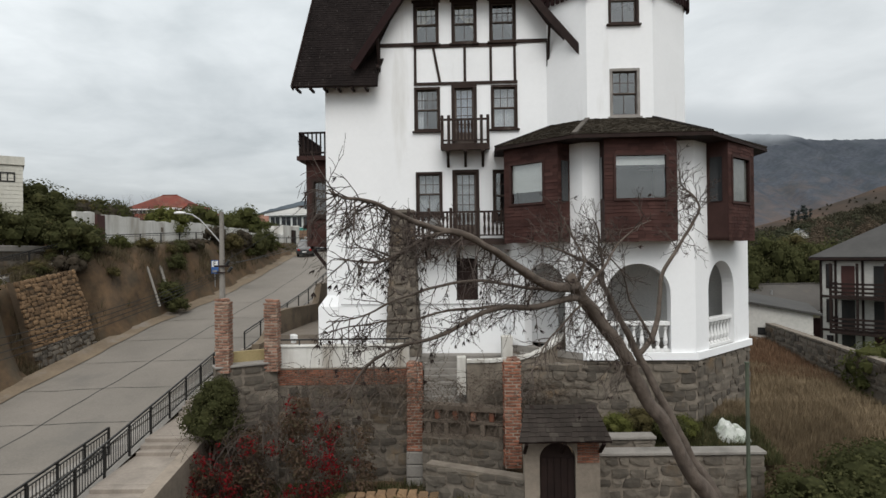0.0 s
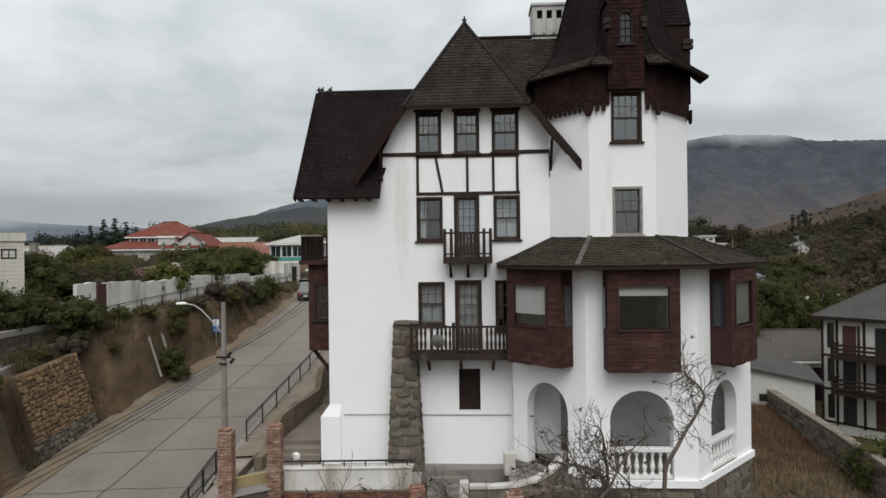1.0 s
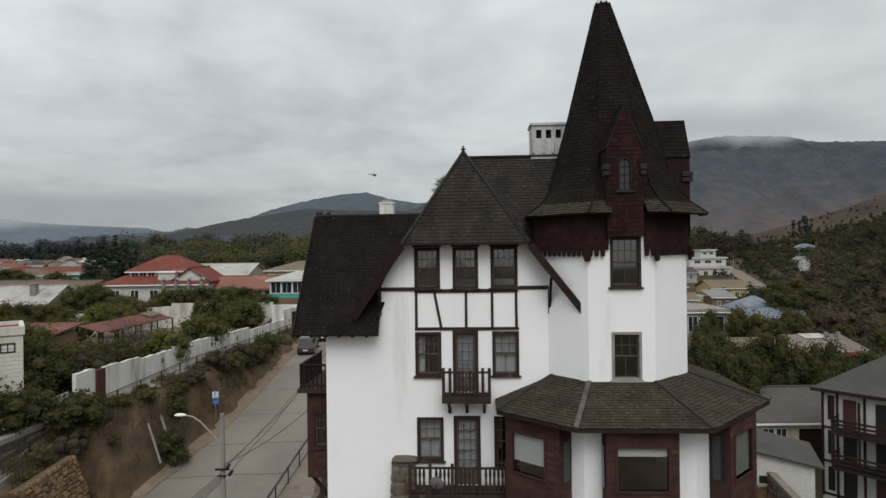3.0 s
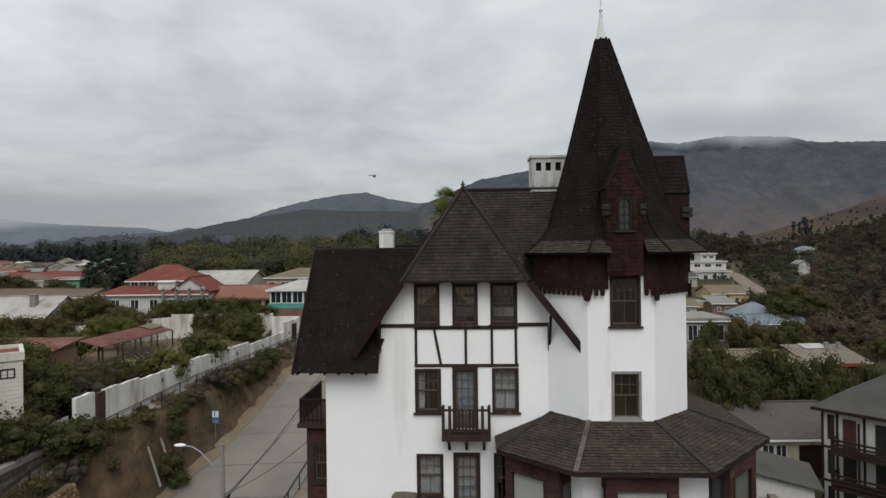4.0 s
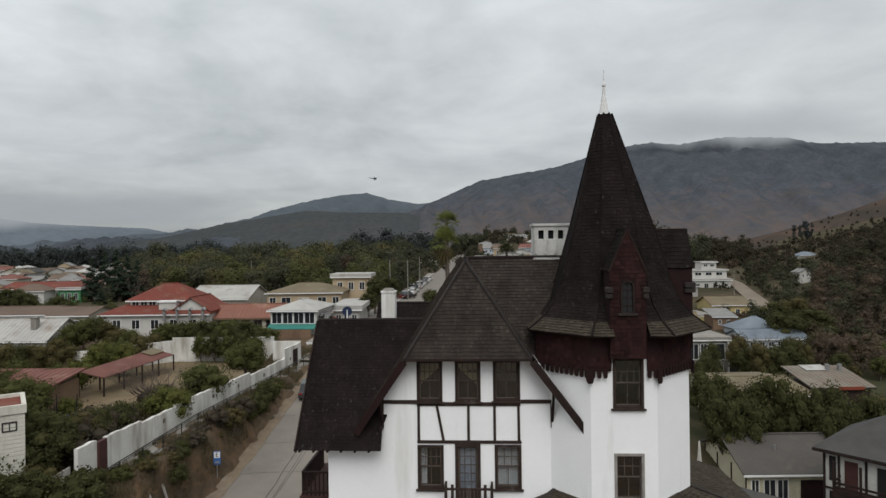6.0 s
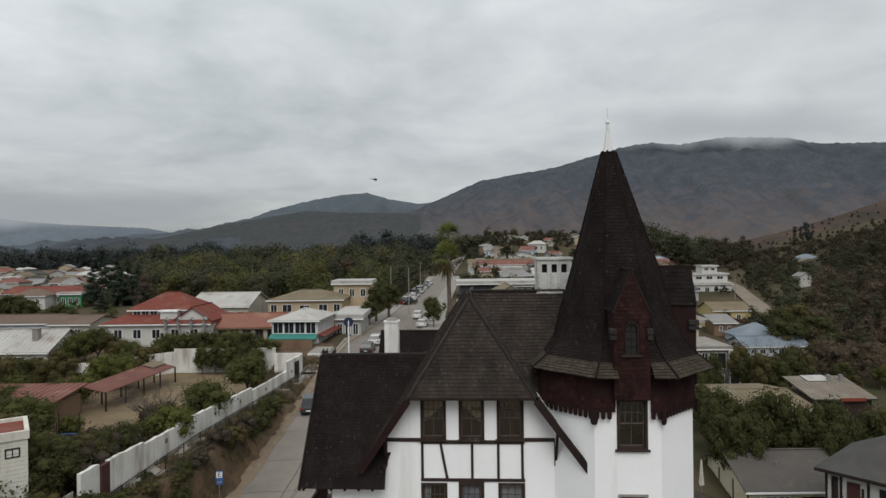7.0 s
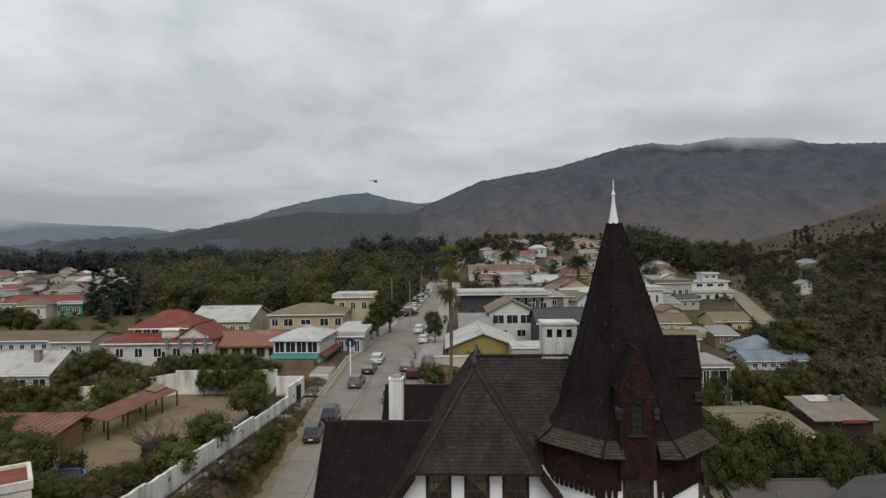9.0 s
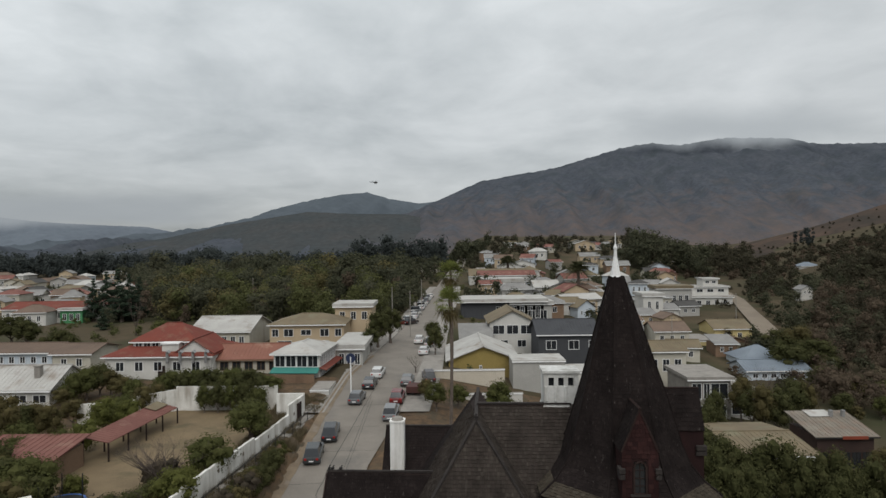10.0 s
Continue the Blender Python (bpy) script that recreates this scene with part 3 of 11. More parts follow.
# sandy verge along the bank
bm = bmesh.new()
for y in np.arange(8, 100, 1.2):
    a, c = float(np.interp(y, ROAD_Y, EDGE_L)), float(np.interp(y + 1.2, ROAD_Y, EDGE_L))
    w0, w1 = (0.5 + 0.3 * noise.noise((v * 0.5, 3, 1)) for v in (y, y + 1.2))
    bm.faces.new([bm.verts.new(q) for q in ((a - 0.5, y, road_z(y) + 0.2), (a + w0 - 0.1, y, road_z(y) + 0.045), (c + w1 - 0.1, y + 1.2, road_z(y + 1.2) + 0.045), (c - 0.5, y + 1.2, road_z(y + 1.2) + 0.2))])
bmesh.ops.remove_doubles(bm, verts=bm.verts, dist=0.001)
M_SAND = surf("sandy_verge", (0.190, 0.146, 0.100), (0.135, 0.103, 0.072), 0.7, 0.95, 0.6, 8.0, stain=(0.19, 0.17, 0.15), stain_scale=0.5, stain_amount=0.4)
verge = part("verge", bm, M_SAND, None, "sandy verge beside the street")
tagged(verge, category="verge", kind="structure")
# ---- the half-timbered house ----
HOUSE = Matrix.Translation((0, 23.1, 0)) @ pose(0, 0, 0, 0, 0, -3)
house = thing("house", "tall white half-timbered house with a shingled tower and steep roofs", "house", HOUSE)
I4 = Matrix.Identity(4)
FRONT = I4


def window(parent, m, x0, x1, z0, z1, cols=3, rows=2, curtain=None, trim=M_TRIM, sash=M_SASH, cill=True, low=(2, 1), set_back=0.10, blind=0.0):
    """A sash window with casing, bars, two panes and a cill; m is the wall's frame."""
    t = 0.09
    bm = bmesh.new()
    box(bm, x0, x0 + t, -0.035, set_back + 0.12, z0, z1, m)
    box(bm, x1 - t, x1, -0.035, set_back + 0.12, z0, z1, m)
    box(bm, x0 + t, x1 - t, -0.035, set_back + 0.12, z1 - t, z1, m)
    box(bm, x0 + t, x1 - t, -0.02, set_back + 0.12, z0, z0 + t * 0.8, m)
    w = part("window", bm, trim, parent)
    if cill:
        bm = bmesh.new()
        box(bm, x0 - 0.07, x1 + 0.07, -0.10, 0.02, z0 - 0.07, z0 - 0.004, m, 0.01)
        part("window_sill", bm, trim, w)
    a, b, c, d = x0 + t, x1 - t, z0 + t * 0.8, z1 - t
    mid = (c + d) / 2
    for k, (lo, hi, y, cc, rr) in enumerate(((c, mid, set_back + 0.045, *low), (mid - 0.02, d, set_back, cols, rows))):
        bm = bmesh.new()
        f = 0.045
        box(bm, a, a + f, y, y + 0.04, lo, hi, m)
        box(bm, b - f, b, y, y + 0.04, lo, hi, m)
        box(bm, a + f, b - f, y, y + 0.04, lo, lo + f, m)
        box(bm, a + f, b - f, y, y + 0.04, hi - f, hi, m)
        for i in range(1, cc):
            x = a + (b - a) * i / cc
            box(bm, x - 0.011, x + 0.011, y + 0.006, y + 0.034, lo + f, hi - f, m)
        for i in range(1, rr):
            z = lo + (hi - lo) * i / rr
            box(bm, a + f, b - f, y + 0.007, y + 0.033, z - 0.011, z + 0.011, m)
        s = part("sash", bm, sash, w)
        bm = bmesh.new()
        box(bm, a + f * 0.5, b - f * 0.5, y + 0.016, y + 0.022, lo + f * 0.5, hi - f * 0.5, m)
        g = part("pane", bm, M_GLASS, w)
        g.visible_shadow = False
    if curtain:
        kind, mat_c = curtain
        bm = bmesh.new()
        n = 28
        y0 = set_back + 0.14
        for half in (0, 1):
            xa, xb = (a, (a + b) / 2) if half == 0 else ((a + b) / 2, b)
            row_t, row_b = [], []
            for i in range(n + 1):
                u = i / n
                x = xa + (xb - xa) * u
                y = y0 + 0.018 * math.sin(u * 40)
                q = (x - a) / (b - a)
                fall = {"drawn": 0.99, "swag": 0.64 - 0.50 * q, "swag_back": 0.14 + 0.52 * q, "half": 0.97 if q < 0.32 else 0.02}[kind]
                zb = d - (d - c) * fall
                row_t.append(bm.verts.new(m @ Vector((x, y, d))))
                row_b.append(bm.verts.new(m @ Vector((x, y, zb))))
            for i in range(n):
                bm.faces.new((row_b[i], row_b[i + 1], row_t[i + 1], row_t[i]))
        part("curtain", bm, mat_c, w)
    if blind:
        bm = bmesh.new()
        box(bm, a + 0.02, b - 0.02, set_back + 0.1, set_back + 0.106, d - (d - c) * blind, d, m)
        part("blind", bm, M_BLIND, w)
    return w


# facade openings: u0, u1, z0, z1
W_TOP = [(-1.03, -0.06, 11.92, 13.48), (0.42, 1.38, 11.92, 13.48), (1.85, 2.86, 11.94, 13.5)]
W_MID = [(-1.03, -0.04, 8.62, 10.28), (1.88, 2.88, 8.64, 10.3)]
D_MID = (0.39, 1.35, 8.0, 10.34)
W_LOW = [(-1.0, 0.01, 5.42, 7.06), (1.91, 2.5, 5.2, 7.1)]
D_LOW = (0.39, 1.4, 4.5, 7.12)
W_BASE = (0.5, 1.31, 2.18, 3.77)
bm = bmesh.new()
panel(bm, FRONT, -4.45, 4.3, 0.15, 10.32, [*W_MID, D_MID, *W_LOW, D_LOW, W_BASE, (-9, -8, 0, 1)], 0.4)
panel(bm, FRONT, -4.0, 4.6, 10.32, 10.85, [], 0.4)
panel(bm, FRONT, -2.36, 4.6, 10.85, 11.92, [], 0.4)
panel(bm, FRONT, -1.5, 3.4, 11.92, 13.62, W_TOP, 0.4)
for pts in (((-2.36, 11.92), (-1.5, 11.92), (-1.5, 13.62)), ((3.4, 11.92), (4.6, 11.92), (3.4, 13.62))):
    co = [Vector((x, y, z)) for y in (0.0, 0.4) for x, z in pts]
    vs = [bm.verts.new(c) for c in co]
    for f in ((0, 1, 2), (5, 4, 3), (0, 3, 4, 1), (1, 4, 5, 2), (2, 5, 3, 0)):
        bm.faces.new([vs[i] for i in f])
part("wall", bm, M_PLASTER, house, "white limewashed front wall")
bm = bmesh.new()
box(bm, -4.45, -4.05, 0.4, 10.0, 0.15, 11.2)
box(bm, -4.05, 9.2, 9.6, 10.0, 0.15, 13.0)
box(bm, 8.8, 9.2, 3.0, 9.6, 0.15, 13.0)
part("wall", bm, M_PLASTER, house)
# Added floors and partition, coloured near-black so that the rooms read as unlit.
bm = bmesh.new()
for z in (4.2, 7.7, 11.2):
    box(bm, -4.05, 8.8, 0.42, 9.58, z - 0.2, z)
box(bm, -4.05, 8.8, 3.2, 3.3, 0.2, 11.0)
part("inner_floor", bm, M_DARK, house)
# flared plinth at the corner
bm = bmesh.new()
for a, b, c, d in ((-4.76, -4.0, -0.16, 0.4),):
    box(bm, a, b, c, d, 0.15, 1.98)
    vs = [bm.verts.new(p) for p in ((a, c, 1.98), (b, c, 1.98), (b, d, 1.98), (a, d, 1.98), (-4.452, -0.003, 2.42), (b, -0.003, 2.42), (b, d, 2.42), (-4.452, d, 2.42))]
    for f in ((0, 1, 5, 4), (1, 2, 6, 5), (2, 3, 7, 6), (3, 0, 4, 7)):
        bm.faces.new([vs[i] for i in f])
box(bm, -4.0, 2.6, -0.05, 0.0, 0.15, 2.02)
part("plinth", bm, M_PLASTER, house)

for i, (o, cu) in enumerate(zip(W_TOP, (("swag", M_CURTAIN), ("swag_back", M_CURTAIN), None))):
    window(house, FRONT, *o, cols=4, rows=2, curtain=cu, low=(2, 1))
window(house, FRONT, *W_MID[0], cols=4, rows=2, curtain=("half", M_LACE))
window(house, FRONT, *W_MID[1], cols=3, rows=2, curtain=("drawn", M_LACE))
window(house, FRONT, *W_LOW[0], cols=3, rows=2, curtain=("drawn", M_LACE), low=(2, 1))
window(house, FRONT, *W_LOW[1], cols=2, rows=2)
bm = bmesh.new()
box(bm, W_BASE[0], W_BASE[1], 0.2, 0.26, W_BASE[2], W_BASE[3])
part("shutter", bm, M_TIMBER, house, "dark closed basement shutter")


def glazed_door(parent, m, x0, x1, z0, z1, curtain):
    bm = bmesh.new()
    t = 0.12
    box(bm, x0, x0 + t, -0.04, 0.22, z0, z1, m)
    box(bm, x1 - t, x1, -0.04, 0.22, z0, z1, m)
    box(bm, x0 + t, x1 - t, -0.04, 0.22, z1 - t, z1, m)
    d = part("door", bm, M_TRIM, parent, "dark glazed balcony door")
    a, b, c, e = x0 + t, x1 - t, z0, z1 - t
    bm = bmesh.new()
    box(bm, a, b, 0.08, 0.12, c, c + 0.55, m)
    box(bm, a, a + 0.07, 0.08, 0.12, c + 0.55, e, m)
    box(bm, b - 0.07, b, 0.08, 0.12, c + 0.55, e, m)
    box(bm, a + 0.07, b - 0.07, 0.08, 0.12, e - 0.07, e, m)
    for i in (1, 2):
        x = a + (b - a) * i / 3
        box(bm, x - 0.012, x + 0.012, 0.085, 0.115, c + 0.55, e - 0.07, m)
    for i in range(1, 5):
        z = c + 0.55 + (e - c - 0.62) * i / 5
        box(bm, a + 0.07, b - 0.07, 0.086, 0.114, z - 0.012, z + 0.012, m)
    part("sash", bm, M_SASH, d)
    bm = bmesh.new()
    box(bm, a + 0.05, b - 0.05, 0.097, 0.103, c + 0.5, e - 0.03, m)
    part("pane", bm, M_GLASS, d).visible_shadow = False
    bm = bmesh.new()
    n = 40
    tp, bt = [], []
    for i in range(n + 1):
        x = a + (b - a) * i / n
        y = 0.2 + 0.02 * math.sin(i * 1.9)
        tp.append(bm.verts.new(m @ Vector((x, y, e))))
        bt.append(bm.verts.new(m @ Vector((x, y, c))))
    for i in range(n):
        bm.faces.new((bt[i], bt[i + 1], tp[i + 1], tp[i]))
    part("curtain", bm, curtain, d)


M_BLUENET = surf("bluish_net_curtain", (0.52, 0.56, 0.64), (0.42, 0.46, 0.55), 4.0, 0.95, 0.2)
glazed_door(house, FRONT, *D_MID, M_BLUENET)
glazed_door(house, FRONT, *D_LOW, M_LACE)

# half-timbering, proud of the plaster
def timber(x0, x1, z0, z1, lean=0.0):
    bm = bmesh.new()
    fs = box(bm, x0, x1, -0.035, 0.01, z0, z1)
    for v in bm.verts:
        if v.co.z > (z0 + z1) / 2:
            v.co.x += lean
        v.co.x += 0.012 * noise.noise(v.co * 3)
    part("timber", bm, M_TRIM, house)


timber(-2.3, -1.035, 11.84, 11.98)
timber(-1.03, 2.865, 11.76, 11.9)
timber(2.87, 4.05, 11.86, 12.0)
timber(-1.03, 2.88, 10.345, 10.46)
for x, ln in ((-1.02, 0.0), (-0.09, -0.24), (0.86, 0.0), (1.84, 0.0), (2.74, 0.0)):
    timber(x, x + 0.1, 10.462, 11.758, ln)
timber(3.98, 4.09, 10.95, 11.858)
timber(-2.38, -2.3, 10.9, 12.5)
for x0, x1 in ((-1.03, -0.06), (0.42, 1.38), (1.85, 2.86)):
    timber(x0 - 0.06, x1 + 0.06, 13.49, 13.6)
# belt course pipe
bm = bmesh.new()
tube(bm, (-3.9, -0.075, 2.06), (2.45, -0.075, 2.05), 0.022)
part("service_pipe", bm, M_GALV, house)

# ---- balconies ----
def baluster(bm, x, y, z0, z1, m=I4):
    """A flat sawn baluster with a waist."""
    w = [0.035, 0.055, 0.03, 0.055, 0.035]
    zs = [z0 + (z1 - z0) * k / 4 for k in range(5)]
    ring = [[bm.verts.new(m @ Vector((x + sx * ww, y + sy, z))) for sx, sy in ((-1, -0.015), (1, -0.015), (1, 0.015), (-1, 0.015))] for ww, z in zip(w, zs)]
    for a, b in zip(ring, ring[1:]):
        for i in range(4):
            bm.faces.new((a[i], a[(i + 1) % 4], b[(i + 1) % 4], b[i]))
    bm.faces.new(ring[0][::-1])
    bm.faces.new(ring[-1])


def balcony(x0, x1, deep, z_floor, z_rail, posts, step=0.14, brackets=()):
    bm = bmesh.new()
    box(bm, x0, x1, -deep, 0.0, z_floor - 0.14, z_floor)
    box(bm, x0, x1, -deep - 0.03, -deep + 0.07, z_floor - 0.24, z_floor - 0.01)
    b = part("balcony", bm, M_TRIM, house, "dark timber balcony")
    for x in brackets:
        bm = bmesh.new()
        bar(bm, (x, -deep + 0.1, z_floor - 0.16), (x, 0, z_floor - 0.75), 0.1, 0.1)
        part("strut", bm, M_TRIM, b)
        bm = bmesh.new()
        box(bm, x - 0.06, x + 0.06, -deep - 0.06, 0.0, z_floor - 0.3, z_floor - 0.145)
        part("bracket", bm, M_TRIM, b)
    bm = bmesh.new()
    box(bm, x0, x1, -deep, -deep + 0.08, z_rail - 0.07, z_rail)
    box(bm, x0, x1, -deep + 0.01, -deep + 0.06, z_floor + 0.09, z_floor + 0.14)
    for xs in (x0, x1 - 0.08):
        box(bm, xs, xs + 0.08, -deep + 0.08, 0.0, z_rail - 0.07, z_rail)
        box(bm, xs + 0.01, xs + 0.06, -deep + 0.08, 0.0, z_floor + 0.09, z_floor + 0.14)
    part("rail", bm, M_TRIM, b)
    for x in posts:
        bm = bmesh.new()
        box(bm, x - 0.055, x + 0.055, -deep - 0.02, -deep + 0.09, z_floor - 0.05, z_rail + 0.12, None, 0.012)
        part("post", bm, M_TRIM, b)
    x = x0 + 0.12
    while x < x1 - 0.08:
        if min(abs(x - p) for p in posts) > 0.09:
            bm = bmesh.new()
            baluster(bm, x, -deep + 0.035, z_floor + 0.14, z_rail - 0.07)
            part("baluster", bm, M_TRIM, b)
        x += step
    return b


balcony(0.0, 1.8, 0.72, 8.0, 8.92, (0.06, 0.3, 1.5, 1.74), 0.13, brackets=(0.25, 0.9, 1.55))
balcony(-1.25, 2.35, 0.95, 4.5, 5.5, (-1.19, -0.45, 0.35, 1.35, 2.29), 0.15, brackets=(-0.6, 0.6, 1.8))
# satellite dish hung on the rail
dish = thing("satellite_dish", "small pale grey satellite dish on the balcony rail", "dish", HOUSE @ pose(-0.22, -1.12, 4.95, -68, 0, -12))
bm = bmesh.new()
rings = []
for k in range(6):
    r = 0.26 * k / 5
    rings.append([bm.verts.new((r * math.cos(i * math.tau / 24), r * 1.08 * math.sin(i * math.tau / 24), 0.9 * r * r)) for i in range(24)] if k else [bm.verts.new((0, 0, 0))])
for i in range(24):
    bm.faces.new((rings[0][0], rings[1][i], rings[1][(i + 1) % 24]))
    for a, b in zip(rings[1:], rings[2:]):
        bm.faces.new((a[i], b[i], b[(i + 1) % 24], a[(i + 1) % 24]))
o = part("reflector", bm, M_GALV, dish)
sm = o.modifiers.new("thick", "SOLIDIFY")
sm.thickness = 0.012
bm = bmesh.new()
tube(bm, (0, -0.25, 0.03), (0, -0.05, 0.33), 0.012)
tube(bm, (0, -0.06, 0.27), (0, 0.0, 0.36), 0.03)
part("feed_arm", bm, M_IRON, dish)
bm = bmesh.new()
tube(bm, (0, 0, 0.0), (0, 0.12, -0.1), 0.02)
part("bracket", bm, M_IRON, dish)

# ---- stone buttress ----
def butt_edge(z):
    k = (z - 0.2) / 5.35
    return -2.12 + 0.2 * k, -0.82 - 0.27 * k


bm = bmesh.new()
lo = [(-2.08, -0.86), (-0.86, -0.86), (-0.86, 0.0), (-2.08, 0.0)]
hi = [(-1.9, -0.3), (-1.12, -0.3), (-1.12, 0.0), (-1.9, 0.0)]
a = [bm.verts.new((*p, 0.15)) for p in lo]
b = [bm.verts.new((*p, 5.5)) for p in hi]
bm.faces.new(b)
bm.faces.new(a[::-1])
for i in range(4):
    bm.faces.new((a[i], a[(i + 1) % 4], b[(i + 1) % 4], b[i]))
butt = part("buttress", bm, M_JOINT, house, "tapering rough stone buttress")
tilt_b = Matrix.Translation((0, -0.88, 0.15)) @ pose(0, 0, 0, -5.9, 0, 0)
lay_stones(butt, tilt_b, 0, 0.05, 5.32, 0.36, 0.42, 0.07, 3, edge=lambda z: (butt_edge(z)[0], butt_edge(z)[1]))
for sx, ang in ((-2.1, -90), (-0.84, 90)):
    mm = Matrix.Translation((sx, 0 if sx < -1.5 else -0.8, 0.15)) @ pose(0, 0, 0, 0, 0, ang)
    lean = 0.2 / 5.35 if sx < -1.5 else -0.27 / 5.35
    rr = random.Random(int(sx * 10))
    z = 0.1
    while z < 5.2:
        h = rr.uniform(0.28, 0.42)
        o = new("stone", rr.choice(STONES))
        o.parent = butt
        d = 0.8 - 0.56 * z / 5.35
        o.matrix_basis = Matrix.Translation((sx + lean * z + (0.06 if sx < -1.5 else -0.06), -d / 2 - 0.02, z + h / 2 + 0.15)) @ pose(0, 0, 0, 0, 0, ang) @ Matrix.Diagonal((d * 0.9, 0.2, h * 0.94, 1))
        z += h
o = new("stone", STONES[2])
o.parent = butt
o.matrix_basis = Matrix.Translation((-1.5, -0.16, 5.52)) @ Matrix.Diagonal((0.95, 0.5, 0.22, 1))

# ---- lower storey of the tower: arcade, bays and skirt roof ----
PD, PA, PB, PC, PE = (2.5, -0.69), (4.78, -2.71), (8.4, -2.71), (11.45, 0.43), (11.45, 5.0)
low = bmesh.new()
mL, lL = side(PD, PA)
mF, lF = side(PA, PB)
mR, lR = side(PB, PC)
mE, lE = side(PC, PE)
mD, lD = side((2.5, 0.05), PD)
ARCH = {"l": (mL, lL, 0.62, 2.32), "f": (mF, lF, 0.76, 2.82), "r": (mR, lR, 0.95, 3.05)}
for key, (m, length, a0, a1) in ARCH.items():
    arch_panel(low, m, 0, length, 0.62, 4.45, a0, a1, 2.62 if key != "f" else 2.58, 0.98, 0.42)
box(low, 0, lE, 0, 0.42, 0.62, 7.7, mE)
box(low, 0, lD, 0, 0.3, 0.2, 7.7, mD)
part("arcade_wall", low, M_PLASTER, house, "white rendered arcade with round arches")
bays = {"l": (mL, lL, 0.25, 2.55), "f": (mF, lF, 0.62, 2.92), "r": (mR, lR, 0.85, 3.25)}
bm = bmesh.new()
for key, (m, length, b0, b1) in bays.items():
    panel(bm, m, 0, length, 4.45, 7.75, [(b0 + 0.1, b1 - 0.1, 4.6, 7.6)], 0.42)
part("wall", bm, M_PLASTER, house)
# porch floor, back wall and ceiling
bm = bmesh.new()
prism(bm, [(2.5, 0.0), PD, PA, PB, PC, (11.45, 3.0), (4, 3.0)], 0.35, 0.60)
part("porch_floor", bm, M_CONC, house)
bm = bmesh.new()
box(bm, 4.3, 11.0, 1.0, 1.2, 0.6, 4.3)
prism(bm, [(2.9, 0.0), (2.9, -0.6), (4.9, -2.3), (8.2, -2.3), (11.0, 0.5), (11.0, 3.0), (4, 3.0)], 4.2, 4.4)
# Porch plaster is greyed in its base colour, as though in shade.
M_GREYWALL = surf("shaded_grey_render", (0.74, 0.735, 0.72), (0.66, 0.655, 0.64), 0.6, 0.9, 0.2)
part("porch_wall", bm, M_GREYWALL, house, "porch wall in render greyed for its shade")


M_WINDARK = surf("dark_side_glass", (0.03, 0.032, 0.034), (0.024, 0.026, 0.028), 1.0, 0.1, 0.0, spec=0.5)


def bay_window(m, b0, b1, z0, z1, out, win, blind, cloth=None):
    """A red-shingled box bay with a framed picture window; it stands out by `out`."""
    bm = bmesh.new()
    d = out
    fr = m @ Matrix.Translation((0, -d, 0))
    panel(bm, fr, b0, b1, z0, z1, [win], 0.1)
    box(bm, b0, b0 + 0.1, 0.1, d, z0, z1, fr)
    box(bm, b1 - 0.1, b1, 0.1, d, z0, z1, fr)
    box(bm, b0, b1, 0.0, d, z0, z0 + 0.08, fr)
    bay = part("bay", bm, M_REDTRIM, house, "red-brown shingled bay")
    jobs = []
    sd = 7
    x0, x1, w0, w1 = win
    for (pa, pb, za, zb) in ((b0, b1, z0 - 0.02, w0 - 0.06), (b0, x0 - 0.06, w0 - 0.06, w1 + 0.06), (x1 + 0.06, b1, w0 - 0.06, w1 + 0.06), (b0, b1, w1 + 0.06, z1)):
        if pb - pa > 0.05:
            jobs.append(shingles([fr @ Vector(p) for p in ((pa, -0.002, za), (pb, -0.002, za), (pb, -0.002, zb), (pa, -0.002, zb))], 0.115, 0.34, 0.016, sd))
            sd += 1
    for xs, sgn in ((b0, -1), (b1, 1)):
        jobs.append(shingles([fr @ Vector(p) for p in ((xs + sgn * 0.002, 0.0, z0), (xs + sgn * 0.002, d, z0), (xs + sgn * 0.002, d, z1), (xs + sgn * 0.002, 0.0, z1))], 0.115, 0.34, 0.016, sd))
        sd += 1
    part("shingle_cladding", gather(jobs), M_REDWOOD, bay, kind="stuff")
    bm = bmesh.new()
    f = 0.075
    for q in ((x0 - f, x0, w0 - f, w1 + f), (x1, x1 + f, w0 - f, w1 + f), (x0, x1, w1, w1 + f), (x0, x1, w0 - f, w0)):
        box(bm, q[0], q[1], -0.045, 0.1, q[2], q[3], fr)
    w = part("window", bm, M_REDTRIM, bay)
    bm = bmesh.new()
    box(bm, x0, x1, 0.05, 0.056, w0, w1, fr)
    part("pane", bm, M_GLASS, bay).visible_shadow = False
    bm = bmesh.new()
    box(bm, x0, x1, 0.085, 0.09, w1 - (w1 - w0) * blind, w1, fr)
    part("blind", bm, cloth or M_BLIND, bay, "half-drawn white roller blind" if not cloth else "grey drawn curtain, toned for the reflection on its pane")
    # narrow side lights
    for xs in (b0 - 0.036, b1 + 0.016):
        bm = bmesh.new()
        box(bm, xs, xs + 0.02, 0.18, d - 0.12, w0, w1, fr)
        part("side_light", bm, M_WINDARK, bay)
    return bay


bay_window(mF, 0.58, 2.86, 4.3, 7.7, 0.66, (0.95, 2.52, 5.66, 7.02), 0.22)
bay_window(mL, 0.30, 2.55, 4.32, 7.7, 0.68, (0.62, 1.95, 5.66, 7.0), 0.72)
